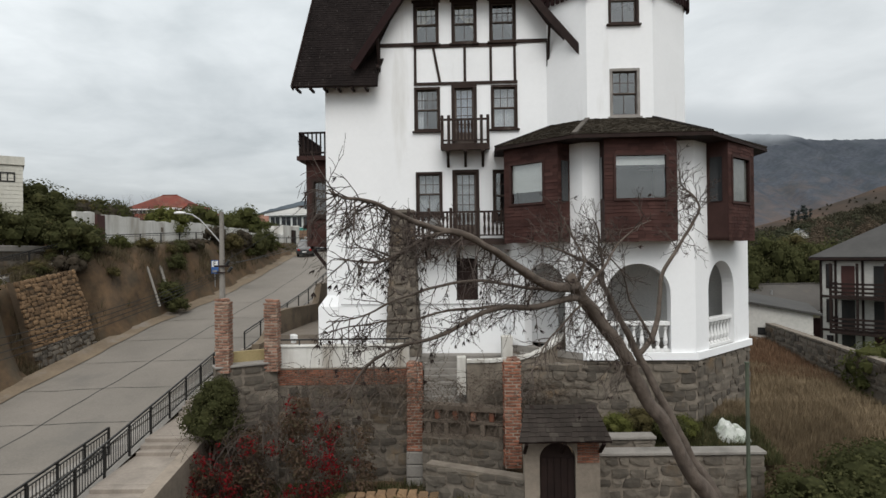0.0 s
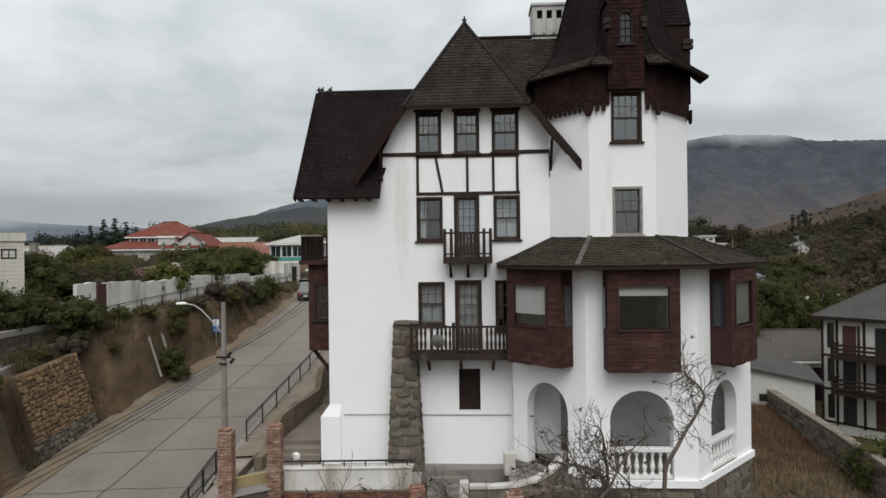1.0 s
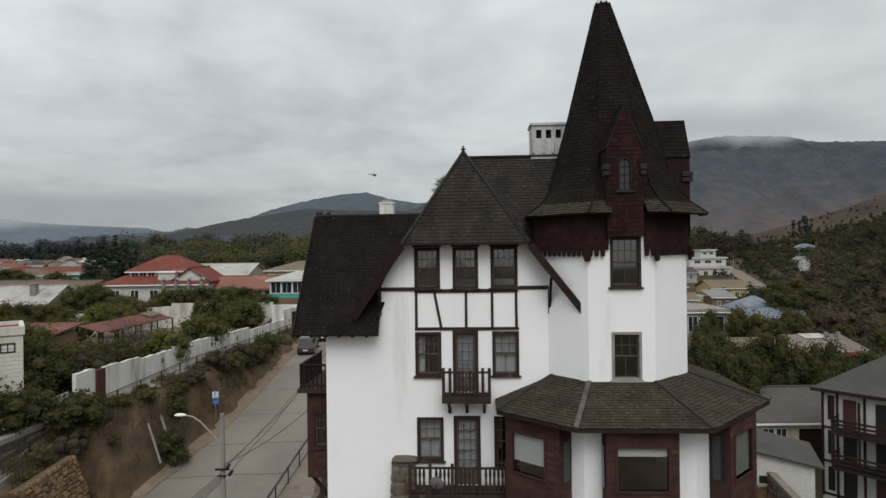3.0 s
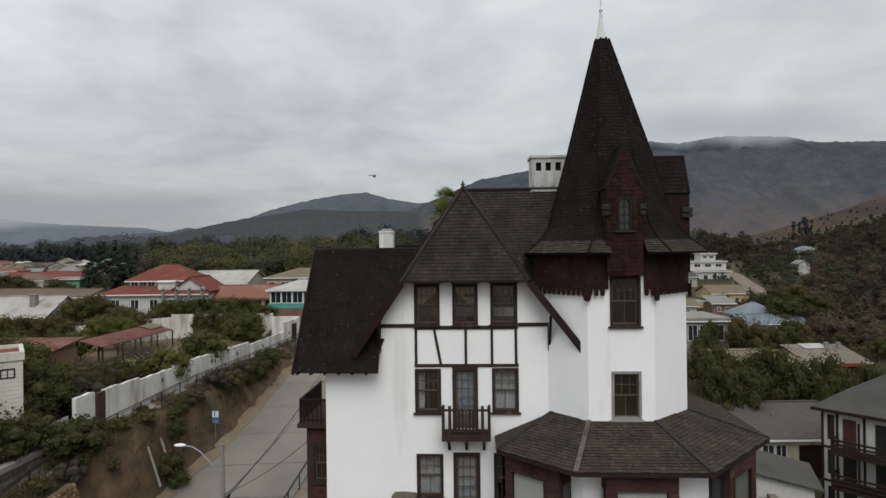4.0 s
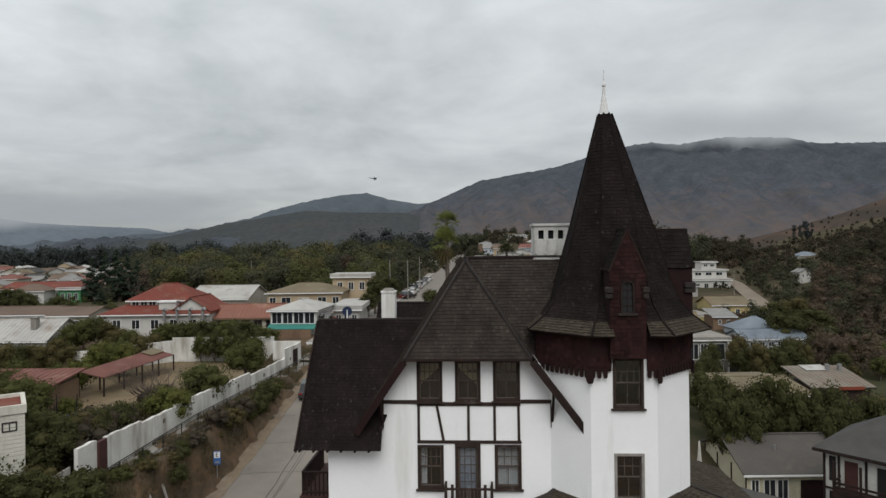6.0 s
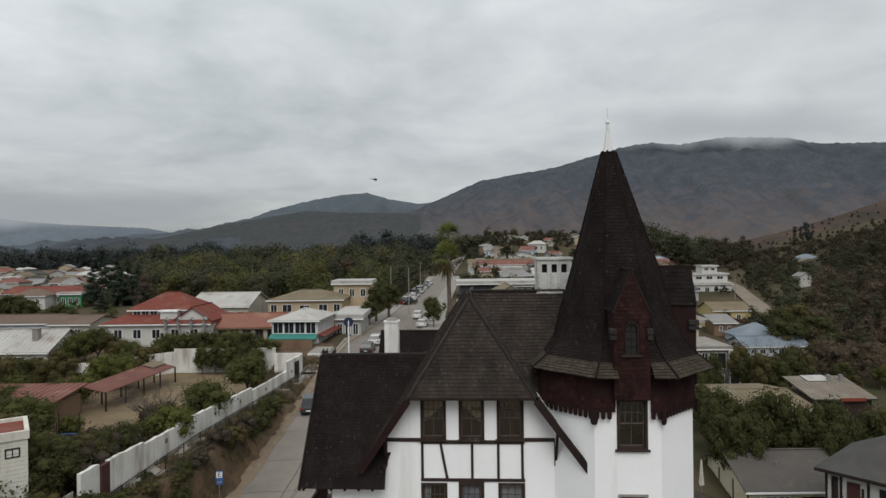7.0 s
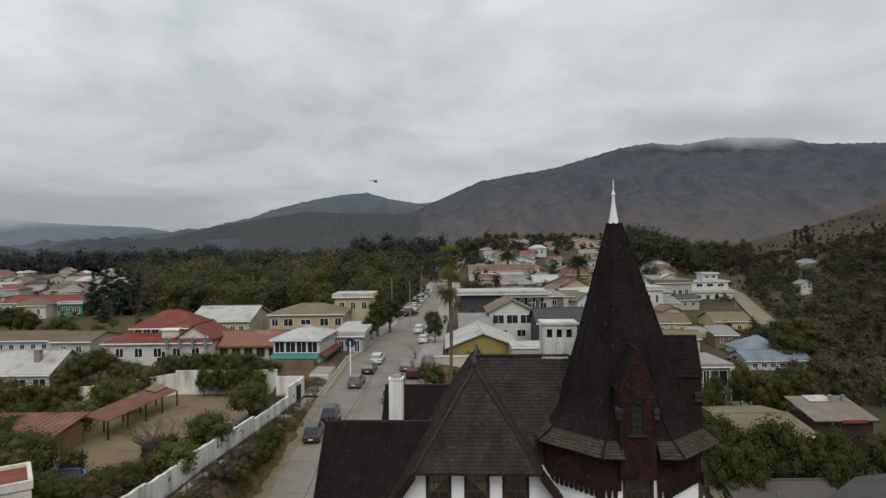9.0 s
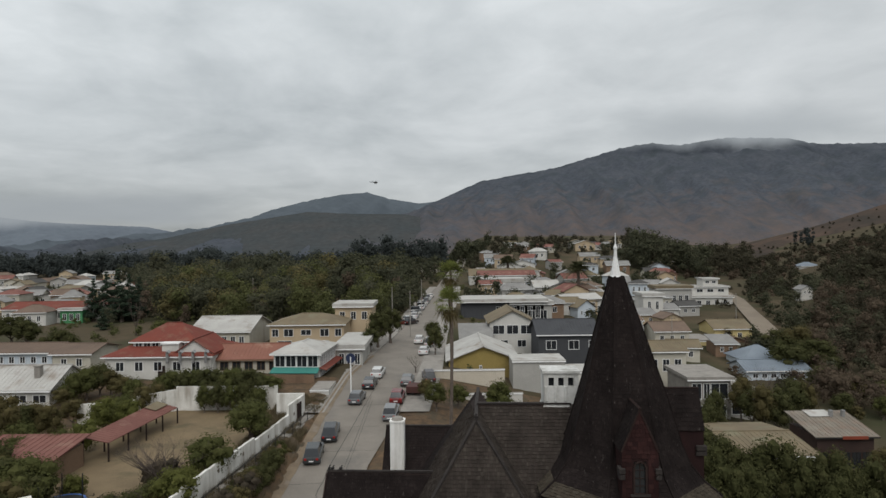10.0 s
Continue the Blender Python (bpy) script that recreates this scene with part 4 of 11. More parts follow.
# Right bay: the curtain's grey also stands in for the pane's reflection.
bay_window(mR, 0.95, 3.15, 4.3, 7.7, 0.70, (1.3, 2.7, 5.6, 7.08), 0.97, surf("grey_curtain_and_reflection", (0.27, 0.265, 0.24), (0.20, 0.195, 0.18), 3.0, 0.95, 0.2))

# balustrades in the arches
def balustrade(m, x0, x1, z0, z1, n):
    bm = bmesh.new()
    box(bm, x0, x1, 0.08, 0.34, z1 - 0.14, z1, m, 0.015)
    box(bm, x0, x1, 0.1, 0.32, z0, z0 + 0.1, m)
    b = part("balustrade", bm, M_WHITE, house, "white turned balustrade")
    for i in range(n):
        x = x0 + (x1 - x0) * (i + 0.5) / n
        bm = bmesh.new()
        prof = [(0.075, 0), (0.075, 0.08), (0.045, 0.14), (0.085, 0.35), (0.045, 0.68), (0.04, 0.8), (0.075, 0.88), (0.075, 1.0)]
        h = z1 - z0 - 0.24
        rings = [[bm.verts.new(m @ Vector((x + r * math.cos(k * math.tau / 8), 0.21 + r * math.sin(k * math.tau / 8), z0 + 0.1 + h * t))) for k in range(8)] for r, t in prof]
        for a, c in zip(rings, rings[1:]):
            for k in range(8):
                bm.faces.new((a[k], a[(k + 1) % 8], c[(k + 1) % 8], c[k]))
        part("baluster", bm, M_WHITE, b)


balustrade(mF, 0.76, 2.82, 0.62, 1.64, 8)
balustrade(mR, 0.95, 3.05, 0.62, 1.64, 8)
bm = bmesh.new()
for m, length in ((mF, lF), (mR, lR)):
    box(bm, -0.05, length + 0.05, -0.1, 0.0, 0.40, 0.64, m)
part("sill_band", bm, M_PLASTER, house)

# stone base under the arcade
base_pts = [(2.5, 0.2), PD, PA, PB, PC, PE, (4, 5)]
bm = bmesh.new()
prism(bm, base_pts, -4.2, 0.39)
sb = part("stone_base", bm, M_JOINT, house, "rough stone base wall with warm stains")
for k, (m, length, lo_z) in enumerate(((mF, lF, -2.9), (mR, lR, -3.6))):
    lay_stones(sb, m, length, lo_z, 0.36, 0.36, 0.5, 0.07, 20 + k)

# skirt roof over the bays
EA, EB, EC, ED = (4.38, -3.62), (8.65, -3.62), (12.0, 0.0), (1.98, -1.45)
EF = (12.0, 5.0)
TC, TA_ = Vector((6.4, 1.54, 0)), 2.8
tL, tR, tRR = (5.24, -1.26), (7.56, -1.26), (9.2, 0.38)
ZE, ZT = 7.7, 8.66
skirt = [
    [(*ED, ZE), (*EA, ZE), (*tL, ZT), (4.1, -0.1, ZT)],
    [(*EA, ZE), (*EB, ZE), (*tR, ZT), (*tL, ZT)],
    [(*EB, ZE), (*EC, ZE), (*tRR, ZT), (*tR, ZT)],
    [(*EC, ZE), (*EF, ZE), (9.2, 5.0, ZT), (*tRR, ZT)],
    [(1.98, -0.02, ZE + 0.05), (*ED, ZE), (4.1, -0.1, ZT)],
]
bm = bmesh.new()
for f in skirt:
    slab(bm, f, 0.09)
bm2 = bm
roof_low = part("skirt_roof", bm2, M_TIMBER, house, "low shingled roof over the bays")
part("roof_shingles", gather([shingles(f, 0.145, 0.11, 0.026, 50 + i) for i, f in enumerate(skirt)]), M_SHINGLE3, roof_low, kind="stuff")
for p, q in (((*EA, ZE), (*tL, ZT)), ((*EB, ZE), (*tR, ZT)), ((*EC, ZE), (*tRR, ZT)), ((*ED, ZE), (4.1, -0.1, ZT))):
    bm = bmesh.new()
    bar(bm, Vector(p) + Vector((0, 0, 0.03)), Vector(q) + Vector((0, 0, 0.03)), 0.16, 0.06)
    part("hip_cap", bm, M_RIDGE_PALE if p[0] == EA[0] else M_RIDGE, roof_low)
bm = bmesh.new()
prism(bm, [ED, EA, EB, EC, EF, (9, 5), (4, 0.1), (1.98, 0.0)], ZE - 0.12, ZE - 0.06)
part("soffit", bm, M_TIMBER, roof_low)
bm = bmesh.new()
for p, q in ((ED, EA), (EA, EB), (EB, EC), (EC, EF)):
    bar(bm, (*p, ZE - 0.08), (*q, ZE - 0.08), 0.05, 0.1)
part("gutter_board", bm, M_TIMBER, roof_low)

# ---- tower ----
def octagon(a, cx=TC.x, cy=TC.y):
    r = a / math.cos(math.pi / 8)
    return [(cx + r * math.sin(math.pi / 8 + k * math.pi / 4), cy - r * math.cos(math.pi / 8 + k * math.pi / 4)) for k in range(8)]


O = octagon(TA_)
T1 = (6.04, 7.08, 8.72, 10.42)
T2 = (6.02, 7.09, 12.0, 13.78)
bm = bmesh.new()
for k in range(8):
    p, q = O[k - 1], O[k]
    m, length = side(p, q)
    ops = []
    if k == 0:
        mT, off = m, p[0]
        ops = [(T1[0] - off, T1[1] - off, *T1[2:]), (T2[0] - off, T2[1] - off, *T2[2:])]
    panel(bm, m, 0, length, 7.4, 14.6, ops, 0.35)
part("tower_wall", bm, M_PLASTER, house, "white octagonal tower")
window(house, mT, T1[0] - off, T1[1] - off, *T1[2:], cols=3, rows=2, trim=surf("weathered_grey_trim", (0.30, 0.28, 0.26), (0.22, 0.2, 0.185), 3.0, 0.9, 0.3), low=(2, 1))
window(house, mT, T2[0] - off, T2[1] - off, *T2[2:], cols=4, rows=2, low=(2, 1))

# dark shingled drum with a scalloped lower edge
OD = octagon(2.88)
bm = bmesh.new()
jobs, facets = [], []
for k in range(8):
    p, q = OD[k - 1], OD[k]
    m, length = side(p, q)
    ops = [(T2[0] - off - 0.02, T2[1] - off + 0.14, 12.0, 13.8)] if k == 0 else []
    facets.append((m, length)) if k else panel(bm, m, 0, length, 13.32, 14.62, ops, 0.06)
    za = 13.34
    spans = [(0, length)] if k else [(0, T2[0] - off - 0.02), (T2[1] - off + 0.14, length)]
    for s0, s1 in spans:
        jobs.append(shingles([m @ Vector(c) for c in ((s0, -0.001, za), (s1, -0.001, za), (s1, -0.001, 13.9 if not k else 14.6), (s0, -0.001, 13.9 if not k else 14.6))], 0.16, 0.16, 0.015, 80 + k))
drum = part("tower_drum", bm, M_MAROONTRIM, house, "dark red shingled drum with scalloped edge")
for m, length in facets:
    bm = bmesh.new()
    panel(bm, m, 0, length, 13.32, 14.62, [], 0.06)
    part("drum_panel", bm, M_MAROONTRIM, drum)
part("shingle_cladding", gather(jobs), M_MAROON, drum, kind="stuff")
tab = bmesh.new()
co = [(-0.075, 0.3), (0.075, 0.3), (0.075, 0.06), (0.045, 0.0), (-0.045, 0.0), (-0.075, 0.06)]
va = [tab.verts.new((x, -0.02, z)) for x, z in co]
vb = [tab.verts.new((x, 0.02, z)) for x, z in co]
tab.faces.new(va)
tab.faces.new(vb[::-1])
for i in range(6):
    tab.faces.new((va[i], vb[i], vb[(i + 1) % 6], va[(i + 1) % 6]))
TAB = bpy.data.meshes.new("tab")
bmesh.ops.recalc_face_normals(tab, faces=tab.faces)
tab.to_mesh(TAB)
tab.free()
TAB.materials.append(M_MAROONTRIM)
for k in range(8):
    m, length = side(OD[k - 1], OD[k])
    n = 11
    for i in range(n):
        x = length * (i + 0.5) / n
        if k == 0 and T2[0] - off - 0.1 < x < T2[1] - off + 0.2:
            continue
        o = new("scallop_tab", TAB)
        o.parent = drum
        o.matrix_basis = m @ pose(x, -0.03, 13.08)
    o = new("corner_drop", TAB)
    o.parent = drum
    o.matrix_basis = m @ pose(0, -0.05, 12.9) @ Matrix.Diagonal((1.7, 1.6, 1.7, 1))

# witch-hat roof
HAT = [(14.6, 3.36, 6.6), (15.05, 2.8, 6.6), (15.6, 2.36, 6.6), (16.5, 2.02, 6.6), (18.5, 1.5, 6.6), (23.1, 0.24, 6.43)]
DORM_W, DORM_C = 0.62, 6.4


def lean(x, y, z):
    """The old spire leans a little towards the street front."""
    k = max(z - 15.6, 0.0) / 7.5
    return x - 0.14 * k, y - 0.75 * k, z - 0.33 * k


rings = [[lean(*p, z) for p in octagon(a, cx)] for z, a, cx in HAT]
panels, jobs, flare = [], [], []
for r, (lo, hi) in enumerate(zip(rings, rings[1:])):
    for k in range(8):
        f = [lo[k - 1], lo[k], hi[k], hi[k - 1]]
        if k in (0, 2) and r < 3:
            # the wall dormer breaks through this facet
            a, b, c, d = (Vector(v) for v in f)
            e = (b - a).normalized()
            mid = (a + b) / 2
            for s in (-1, 1):
                far_lo, far_hi = (a, d) if s < 0 else (b, c)
                mid_hi = (c + d) / 2
                near_lo, near_hi = mid + e * s * 0.6, mid_hi + e * s * min(0.6, (far_hi - mid_hi).length * 0.98)
                g = [far_lo, near_lo, near_hi, far_hi] if s < 0 else [near_lo, far_lo, far_hi, near_hi]
                panels.append(g)
                (flare if r < 1 else jobs).append(shingles(g, 0.13, 0.13, 0.026 if r < 1 else 0.016, 100 + r * 8 + k))
            continue
        panels.append(f)
        (flare if r < 1 else jobs).append(shingles(f, 0.13, 0.13, 0.026 if r < 1 else 0.016, 100 + r * 8 + k, jag=0.4))
spire = None
for f in panels:
    bm = bmesh.new()
    slab(bm, f, 0.07)
    if spire is None:
        spire = part("tower_roof", bm, M_TIMBER, house, "steep dark shingled witch-hat roof")
    else:
        part("roof_panel", bm, M_TIMBER, spire)
part("roof_shingles", gather(jobs), M_SHINGLE, spire, kind="stuff")
part("flare_shingles", gather(flare), M_SHINGLE3, spire, "weathered shingles of the flared eave", "stuff")
bm = bmesh.new()
prism(bm, octagon(2.95), 14.5, 14.56)
part("soffit", bm, M_TIMBER, spire)
for k in range(8):
    bm = bmesh.new()
    for lo, hi in zip(rings, rings[1:]):
        bar(bm, Vector(lo[k]) + Vector((0, 0, 0.03)), Vector(hi[k]) + Vector((0, 0, 0.03)), 0.07, 0.06)
    part("hip_cap", bm, M_SHINGLE, spire)
# white finial
bm = bmesh.new()
prof = [(0.23, 23.05), (0.19, 23.15), (0.07, 23.9), (0.05, 24.2), (0.075, 24.23), (0.075, 24.28), (0.025, 24.42), (0.014, 24.85)]
rg = [[bm.verts.new(lean(TC.x + r * math.cos(k * math.tau / 8), TC.y + r * math.sin(k * math.tau / 8), z)) for k in range(8)] for r, z in prof]
for a, b in zip(rg, rg[1:]):
    for k in range(8):
        bm.faces.new((a[k], a[(k + 1) % 8], b[(k + 1) % 8], b[k]))
bm.faces.new(rg[-1])
part("finial", bm, M_WHITE, spire, "white painted spike")


def wall_dormer(m):
    """A tall red dormer that rises from the tower wall through the eave; m: x across, y inwards, z up, at its foot."""
    w = DORM_W
    bm = bmesh.new()
    win = (-0.21, 0.21, 15.38, 16.5)
    panel(bm, m, -w, w, 13.8, 16.95, [win], 0.12)
    box(bm, -w, -w + 0.1, 0.12, 2.0, 13.8, 16.95, m)
    box(bm, w - 0.1, w, 0.12, 2.0, 13.8, 16.95, m)
    vs = [bm.verts.new(m @ Vector(c)) for c in ((-w, 0, 16.95), (w, 0, 16.95), (0, 0, 18.3), (-w, 0.12, 16.95), (w, 0.12, 16.95), (0, 0.12, 18.3))]
    for f in ((0, 1, 2), (5, 4, 3), (0, 3, 4, 1), (1, 4, 5, 2), (2, 5, 3, 0)):
        bm.faces.new([vs[i] for i in f])
    d = part("dormer", bm, M_MAROONTRIM, house, "narrow red-brown wall dormer")
    jb = []
    for q in (((-w, 13.8), (w, 13.8), (w, 15.28), (-w, 15.28)), ((-w, 15.28), (-0.28, 15.28), (-0.28, 16.6), (-w, 16.6)), ((0.28, 15.28), (w, 15.28), (w, 16.6), (0.28, 16.6)), ((-w, 16.6), (w, 16.6), (w, 16.95), (0, 18.3), (-w, 16.95))):
        jb.append(shingles([m @ Vector((x, -0.002, z)) for x, z in q], 0.15, 0.16, 0.016, 300 + len(jb)))
    for s in (-1, 1):
        jb.append(shingles([m @ Vector((s * (w + 0.002), y, z)) for y, z in ((0, 13.8), (1.8, 13.8), (1.8, 16.95), (0, 16.95))], 0.15, 0.16, 0.016, 310 + s))
    part("shingle_cladding", gather(jb), M_MAROON, d, kind="stuff")
    bm = bmesh.new()
    jb = []
    for s in (-1, 1):
        f = [m @ Vector(c) for c in ((s * 0.67, -0.035, 16.84), (s * 0.67, 2.0, 16.84), (0, 2.0, 18.38), (0, -0.035, 18.38))]
        slab(bm, f, 0.06)
        jb.append(shingles(f, 0.17, 0.18, 0.018, 320 + s))
    part("dormer_roof", bm, M_TIMBER, d)
    part("roof_shingles", gather(jb), M_SHINGLE, d, kind="stuff")
    for s in (-1, 1):
        bm = bmesh.new()
        box(bm, s * w - 0.11, s * w + 0.11, -0.1, 0.3, 16.08, 16.28, m, 0.02)
        box(bm, s * w - 0.09, s * w + 0.09, -0.1, 0.3, 15.9, 16.05, m)
        part("corbel", bm, M_RIDGE, d)
    bm = bmesh.new()
    box(bm, -0.34, 0.34, -0.08, 0.05, 15.3, 15.375, m)
    part("window_sill", bm, M_RIDGE, d)
    bm = bmesh.new()
    arch = [(-0.21, 15.38), (0.21, 15.38), (0.21, 16.3), (0.15, 16.44), (0, 16.5), (-0.15, 16.44), (-0.21, 16.3)]
    for (xa, za), (xb, zb) in zip(arch, arch[1:] + arch[:1]):
        bar(bm, m @ Vector((xa, -0.01, za)), m @ Vector((xb, -0.01, zb)), 0.06, 0.05)
    bar(bm, m @ Vector((0, 0.03, 15.4)), m @ Vector((0, 0.03, 16.48)), 0.02, 0.02)
    for z in (15.65, 15.92, 16.2):
        bar(bm, m @ Vector((-0.2, 0.03, z)), m @ Vector((0.2, 0.03, z)), 0.02, 0.02)
    part("window", bm, M_TIMBER, d)
    bm = bmesh.new()
    box(bm, -0.21, 0.21, 0.05, 0.056, 15.38, 16.5, m)
    part("pane", bm, M_WINDARK, d)


wall_dormer(pose(6.5, 1.54 - 3.1, 0))
wall_dormer(Matrix.Translation((6.5 + 3.05, 1.54, 0)) @ pose(0, 0, 0, 0, 0, 90))

# ---- main roofs ----
def roof_part(name, label, faces, mat_s, caps=(), course=0.145, seed=400):
    bm = bmesh.new()
    for f in faces:
        slab(bm, f, 0.1)
    r = part(name, bm, M_TIMBER, house, label)
    part("roof_shingles", gather([shingles(f, course, 0.10, 0.024 if mat_s == M_SHINGLE2 else 0.014, seed + i, jag=0.3) for i, f in enumerate(faces)]), mat_s, r, kind="stuff")
    for p, q, w in caps:
        bm = bmesh.new()
        bar(bm, Vector(p) + Vector((0, 0, 0.03)), Vector(q) + Vector((0, 0, 0.03)), w, 0.07)
        part("ridge_cap", bm, M_RIDGE, r)
    return r


left_roof = roof_part("roof", "steep dark shingled roof of the side wing", [
    [(-5.52, -0.62, 10.27), (-2.34, -0.62, 10.25), (-2.34, -0.2, 11.04), (-0.62, 1.83, 14.82), (-5.25, 1.83, 14.82)],
    [(-5.4, 4.6, 12.2), (0.5, 4.6, 12.2), (0.5, 1.83, 14.82), (-5.25, 1.83, 14.82)],
], M_SHINGLE, course=0.125, caps=[((-5.23, 1.83, 14.82), (-0.7, 1.83, 14.82), 0.1)], seed=400)
bm = bmesh.new()
for x in np.arange(-5.4, -2.3, 0.52):
    box(bm, x - 0.04, x + 0.04, -0.585, 0.0, 10.16, 10.25)
part("rafter_tails", bm, M_TIMBER, left_roof)
bm = bmesh.new()
for pa, pb in (((-5.54, -0.64, 10.2), (-5.27, 1.83, 14.75)), ((-5.42, 4.6, 12.1), (-5.27, 1.83, 14.75))):
    bar(bm, pa, pb, 0.05, 0.24)
part("barge_board", bm, M_TIMBER, left_roof)
bm = bmesh.new()
vs = [bm.verts.new(c) for c in ((-4.45, 0.0, 10.2), (-4.45, 4.6, 10.2), (-4.45, 4.6, 12.0), (-4.45, 1.83, 14.5), (-4.45, 0.0, 11.2))]
bm.faces.new(vs)
bmesh.ops.extrude_face_region(bm, geom=bm.faces[:])
for v in bm.verts[5:]:
    v.co.x += 0.3
part("gable_wall", bm, M_PLASTER, left_roof)

back_roof = roof_part("roof", "dark shingled rear roof", [
    [(-3.7, 5.2, 12.2), (4.0, 5.2, 12.2), (4.0, 7.6, 15.0), (-3.7, 7.6, 15.0)],
    [(-3.7, 10.6, 12.2), (4.0, 10.6, 12.2), (4.0, 7.6, 15.0), (-3.7, 7.6, 15.0)],
], M_SHINGLE, [((-3.7, 7.6, 15.0), (4.0, 7.6, 15.0), 0.12)], seed=420)
bm = bmesh.new()
vs = [bm.verts.new(c) for c in ((-3.6, 5.3, 10), (-3.6, 10, 10), (-3.6, 10, 12.8), (-3.6, 7.6, 14.9), (-3.6, 5.3, 12.2))]
bm.faces.new(vs)
bmesh.ops.extrude_face_region(bm, geom=bm.faces[:])
for v in bm.verts[5:]:
    v.co.x += 0.3
part("gable_wall", bm, M_TIMBER, back_roof)

AP = (0.86, 0.92, 17.2)
HL, HR = (-1.42, -0.62, 13.6), (3.26, -0.62, 13.6)
gable = roof_part("roof", "front gable roof with a clipped shingled hip", [
    [HL, HR, AP],
    [(-3.2, -0.58, 11.05), HL, AP, (0.86, 3.1, 17.2), (-0.6, 3.0, 15.0), (-3.2, 0.0, 11.05)],
    [(5.2, -0.58, 11.0), (5.2, 1.2, 11.0), (0.86, 3.1, 17.2), AP, HR],
], M_SHINGLE2, [(HL, AP, 0.14), (HR, AP, 0.14), (AP, (0.86, 3.1, 17.2), 0.14)], seed=440)
roof_part("roof", "rear run of the gable roof", [
    [(-1.9, 3.0, 13.2), (-1.9, 6.4, 13.2), (0.95, 6.2, 17.2), (0.86, 3.05, 17.18)],
    [(3.8, 6.4, 13.0), (3.8, 3.2, 13.0), (0.86, 3.05, 17.18), (0.95, 6.2, 17.2)],
    [(3.8, 6.4, 13.0), (-1.9, 6.4, 13.2), (0.95, 6.2, 17.2)],
], M_SHINGLE, [((0.86, 3.1, 17.2), (0.95, 6.2, 17.22), 0.14)], seed=480)
bm = bmesh.new()
bar(bm, (-1.42, -0.64, 13.6), (3.26, -0.64, 13.6), 0.06, 0.09)
part("eave_board", bm, M_TIMBER, gable)
bm = bmesh.new()
box(bm, -1.35, 3.2, -0.5, 0.0, 13.62, 13.68)
part("eave_soffit", bm, surf("grey_eave_board", (0.40, 0.39, 0.38), (0.33, 0.32, 0.31), 2.0, 0.8, 0.2), gable)
for pa, pb in (((-3.26, -0.62, 10.88), (-1.44, -0.62, 13.52)), ((5.72, -1.16, 10.32), (3.28, -0.62, 13.52))):
    bm = bmesh.new()
    bar(bm, pa, pb, 0.07, 0.26)
    part("barge_board", bm, M_MAROONTRIM if pa[0] < 0 else M_TIMBER, gable, "weathered barge board")
bm = bmesh.new()
bar(bm, (-2.34, -0.5, 11.0), (-2.34, -0.02, 11.0), 0.1, 0.1)
part("bracket_arm", bm, M_TIMBER, gable)
for x, z in ((4.04, 11.2), (-2.34, 11.0)):
    bm = bmesh.new()
    bar(bm, (x, -0.55, z + 1.1), (x, -0.02, z), 0.09, 0.12)
    part("bracket", bm, M_TIMBER, gable)

roof_part("roof", "main shingled roof behind the gable", [
    [(0.9, 0.2, 13.0), (5.4, 0.2, 13.0), (4.85, 3.05, 17.3), (0.9, 3.05, 17.3)],
    [(0.0, 7.0, 12.0), (6.0, 7.0, 12.0), (4.85, 3.05, 17.3), (0.9, 3.05, 17.3)],
    [(5.4, 0.2, 13.0), (6.0, 7.0, 12.0), (4.85, 3.05, 17.3)],
    [(0.0, 7.0, 12.0), (-0.6, 3.2, 15.0), (0.9, 3.05, 17.3)],
], M_SHINGLE2, [((0.9, 3.05, 17.3), (4.85, 3.05, 17.3), 0.16), ((4.85, 3.05, 17.3), (5.4, 0.2, 13.0), 0.14)], seed=460)

fin = bmesh.new()
fx, fy, fz = 0.86, 0.95, 17.22
tube(fin, (fx, fy, fz - 0.2), (fx, fy, fz + 0.2), 0.05, 0.03, 8)
for sx in (-1, 1):
    tube(fin, (fx, fy, fz + 0.06), (fx + sx * 0.08, fy, fz + 0.13), 0.03, 0.035, 6)
bmesh.ops.create_icosphere(fin, subdivisions=1, radius=0.045, matrix=Matrix.Translation((fx, fy, fz + 0.21)))
part("finial", fin, M_RIDGE, gable, "small dark carved finial")
# ---- chimneys ----
ch = bmesh.new()
box(ch, -3.28, -2.62, 5.95, 6.6, 11.5, 15.62)
box(ch, -3.305, -2.595, 5.925, 6.625, 15.62, 15.7)
bmesh.ops.bevel(ch, geom=[e for e in ch.edges if abs(e.verts[0].co.z - e.verts[1].co.z) > 0.05], offset=0.06, segments=2, affect="EDGES")
c1 = part("chimney", ch, surf("chimney_whitewash", (0.76, 0.755, 0.735), (0.66, 0.65, 0.62), 0.7, 0.9, 0.3, 8.0, stain=(0.36, 0.33, 0.285), stain_scale=0.9, stain_amount=0.5, streak=True, grainy=0.15), house, "square white chimney stack with rounded corners")
bm = bmesh.new()
tube(bm, (-2.95, 6.275, 15.7), (-2.95, 6.275, 15.82), 0.31, 0.24, 14)
part("chimney_cap", bm, M_CONC, c1)
bm = bmesh.new()
cm = Matrix.Translation((3.72, 3.0, -0.34))
ops = [(0.2 + 0.41 * i, 0.43 + 0.41 * i, 18.4, 18.76) for i in range(3)]
panel(bm, cm, 0, 1.45, 17.2, 18.95, ops, 0.14)
panel(bm, cm @ Matrix.Translation((0, 1.0, 0)), 0, 1.45, 17.2, 18.95, ops, 0.14)
box(bm, 0, 0.14, 0.14, 1.0, 17.2, 18.95, cm)
box(bm, 1.31, 1.45, 0.14, 1.0, 17.2, 18.95, cm)
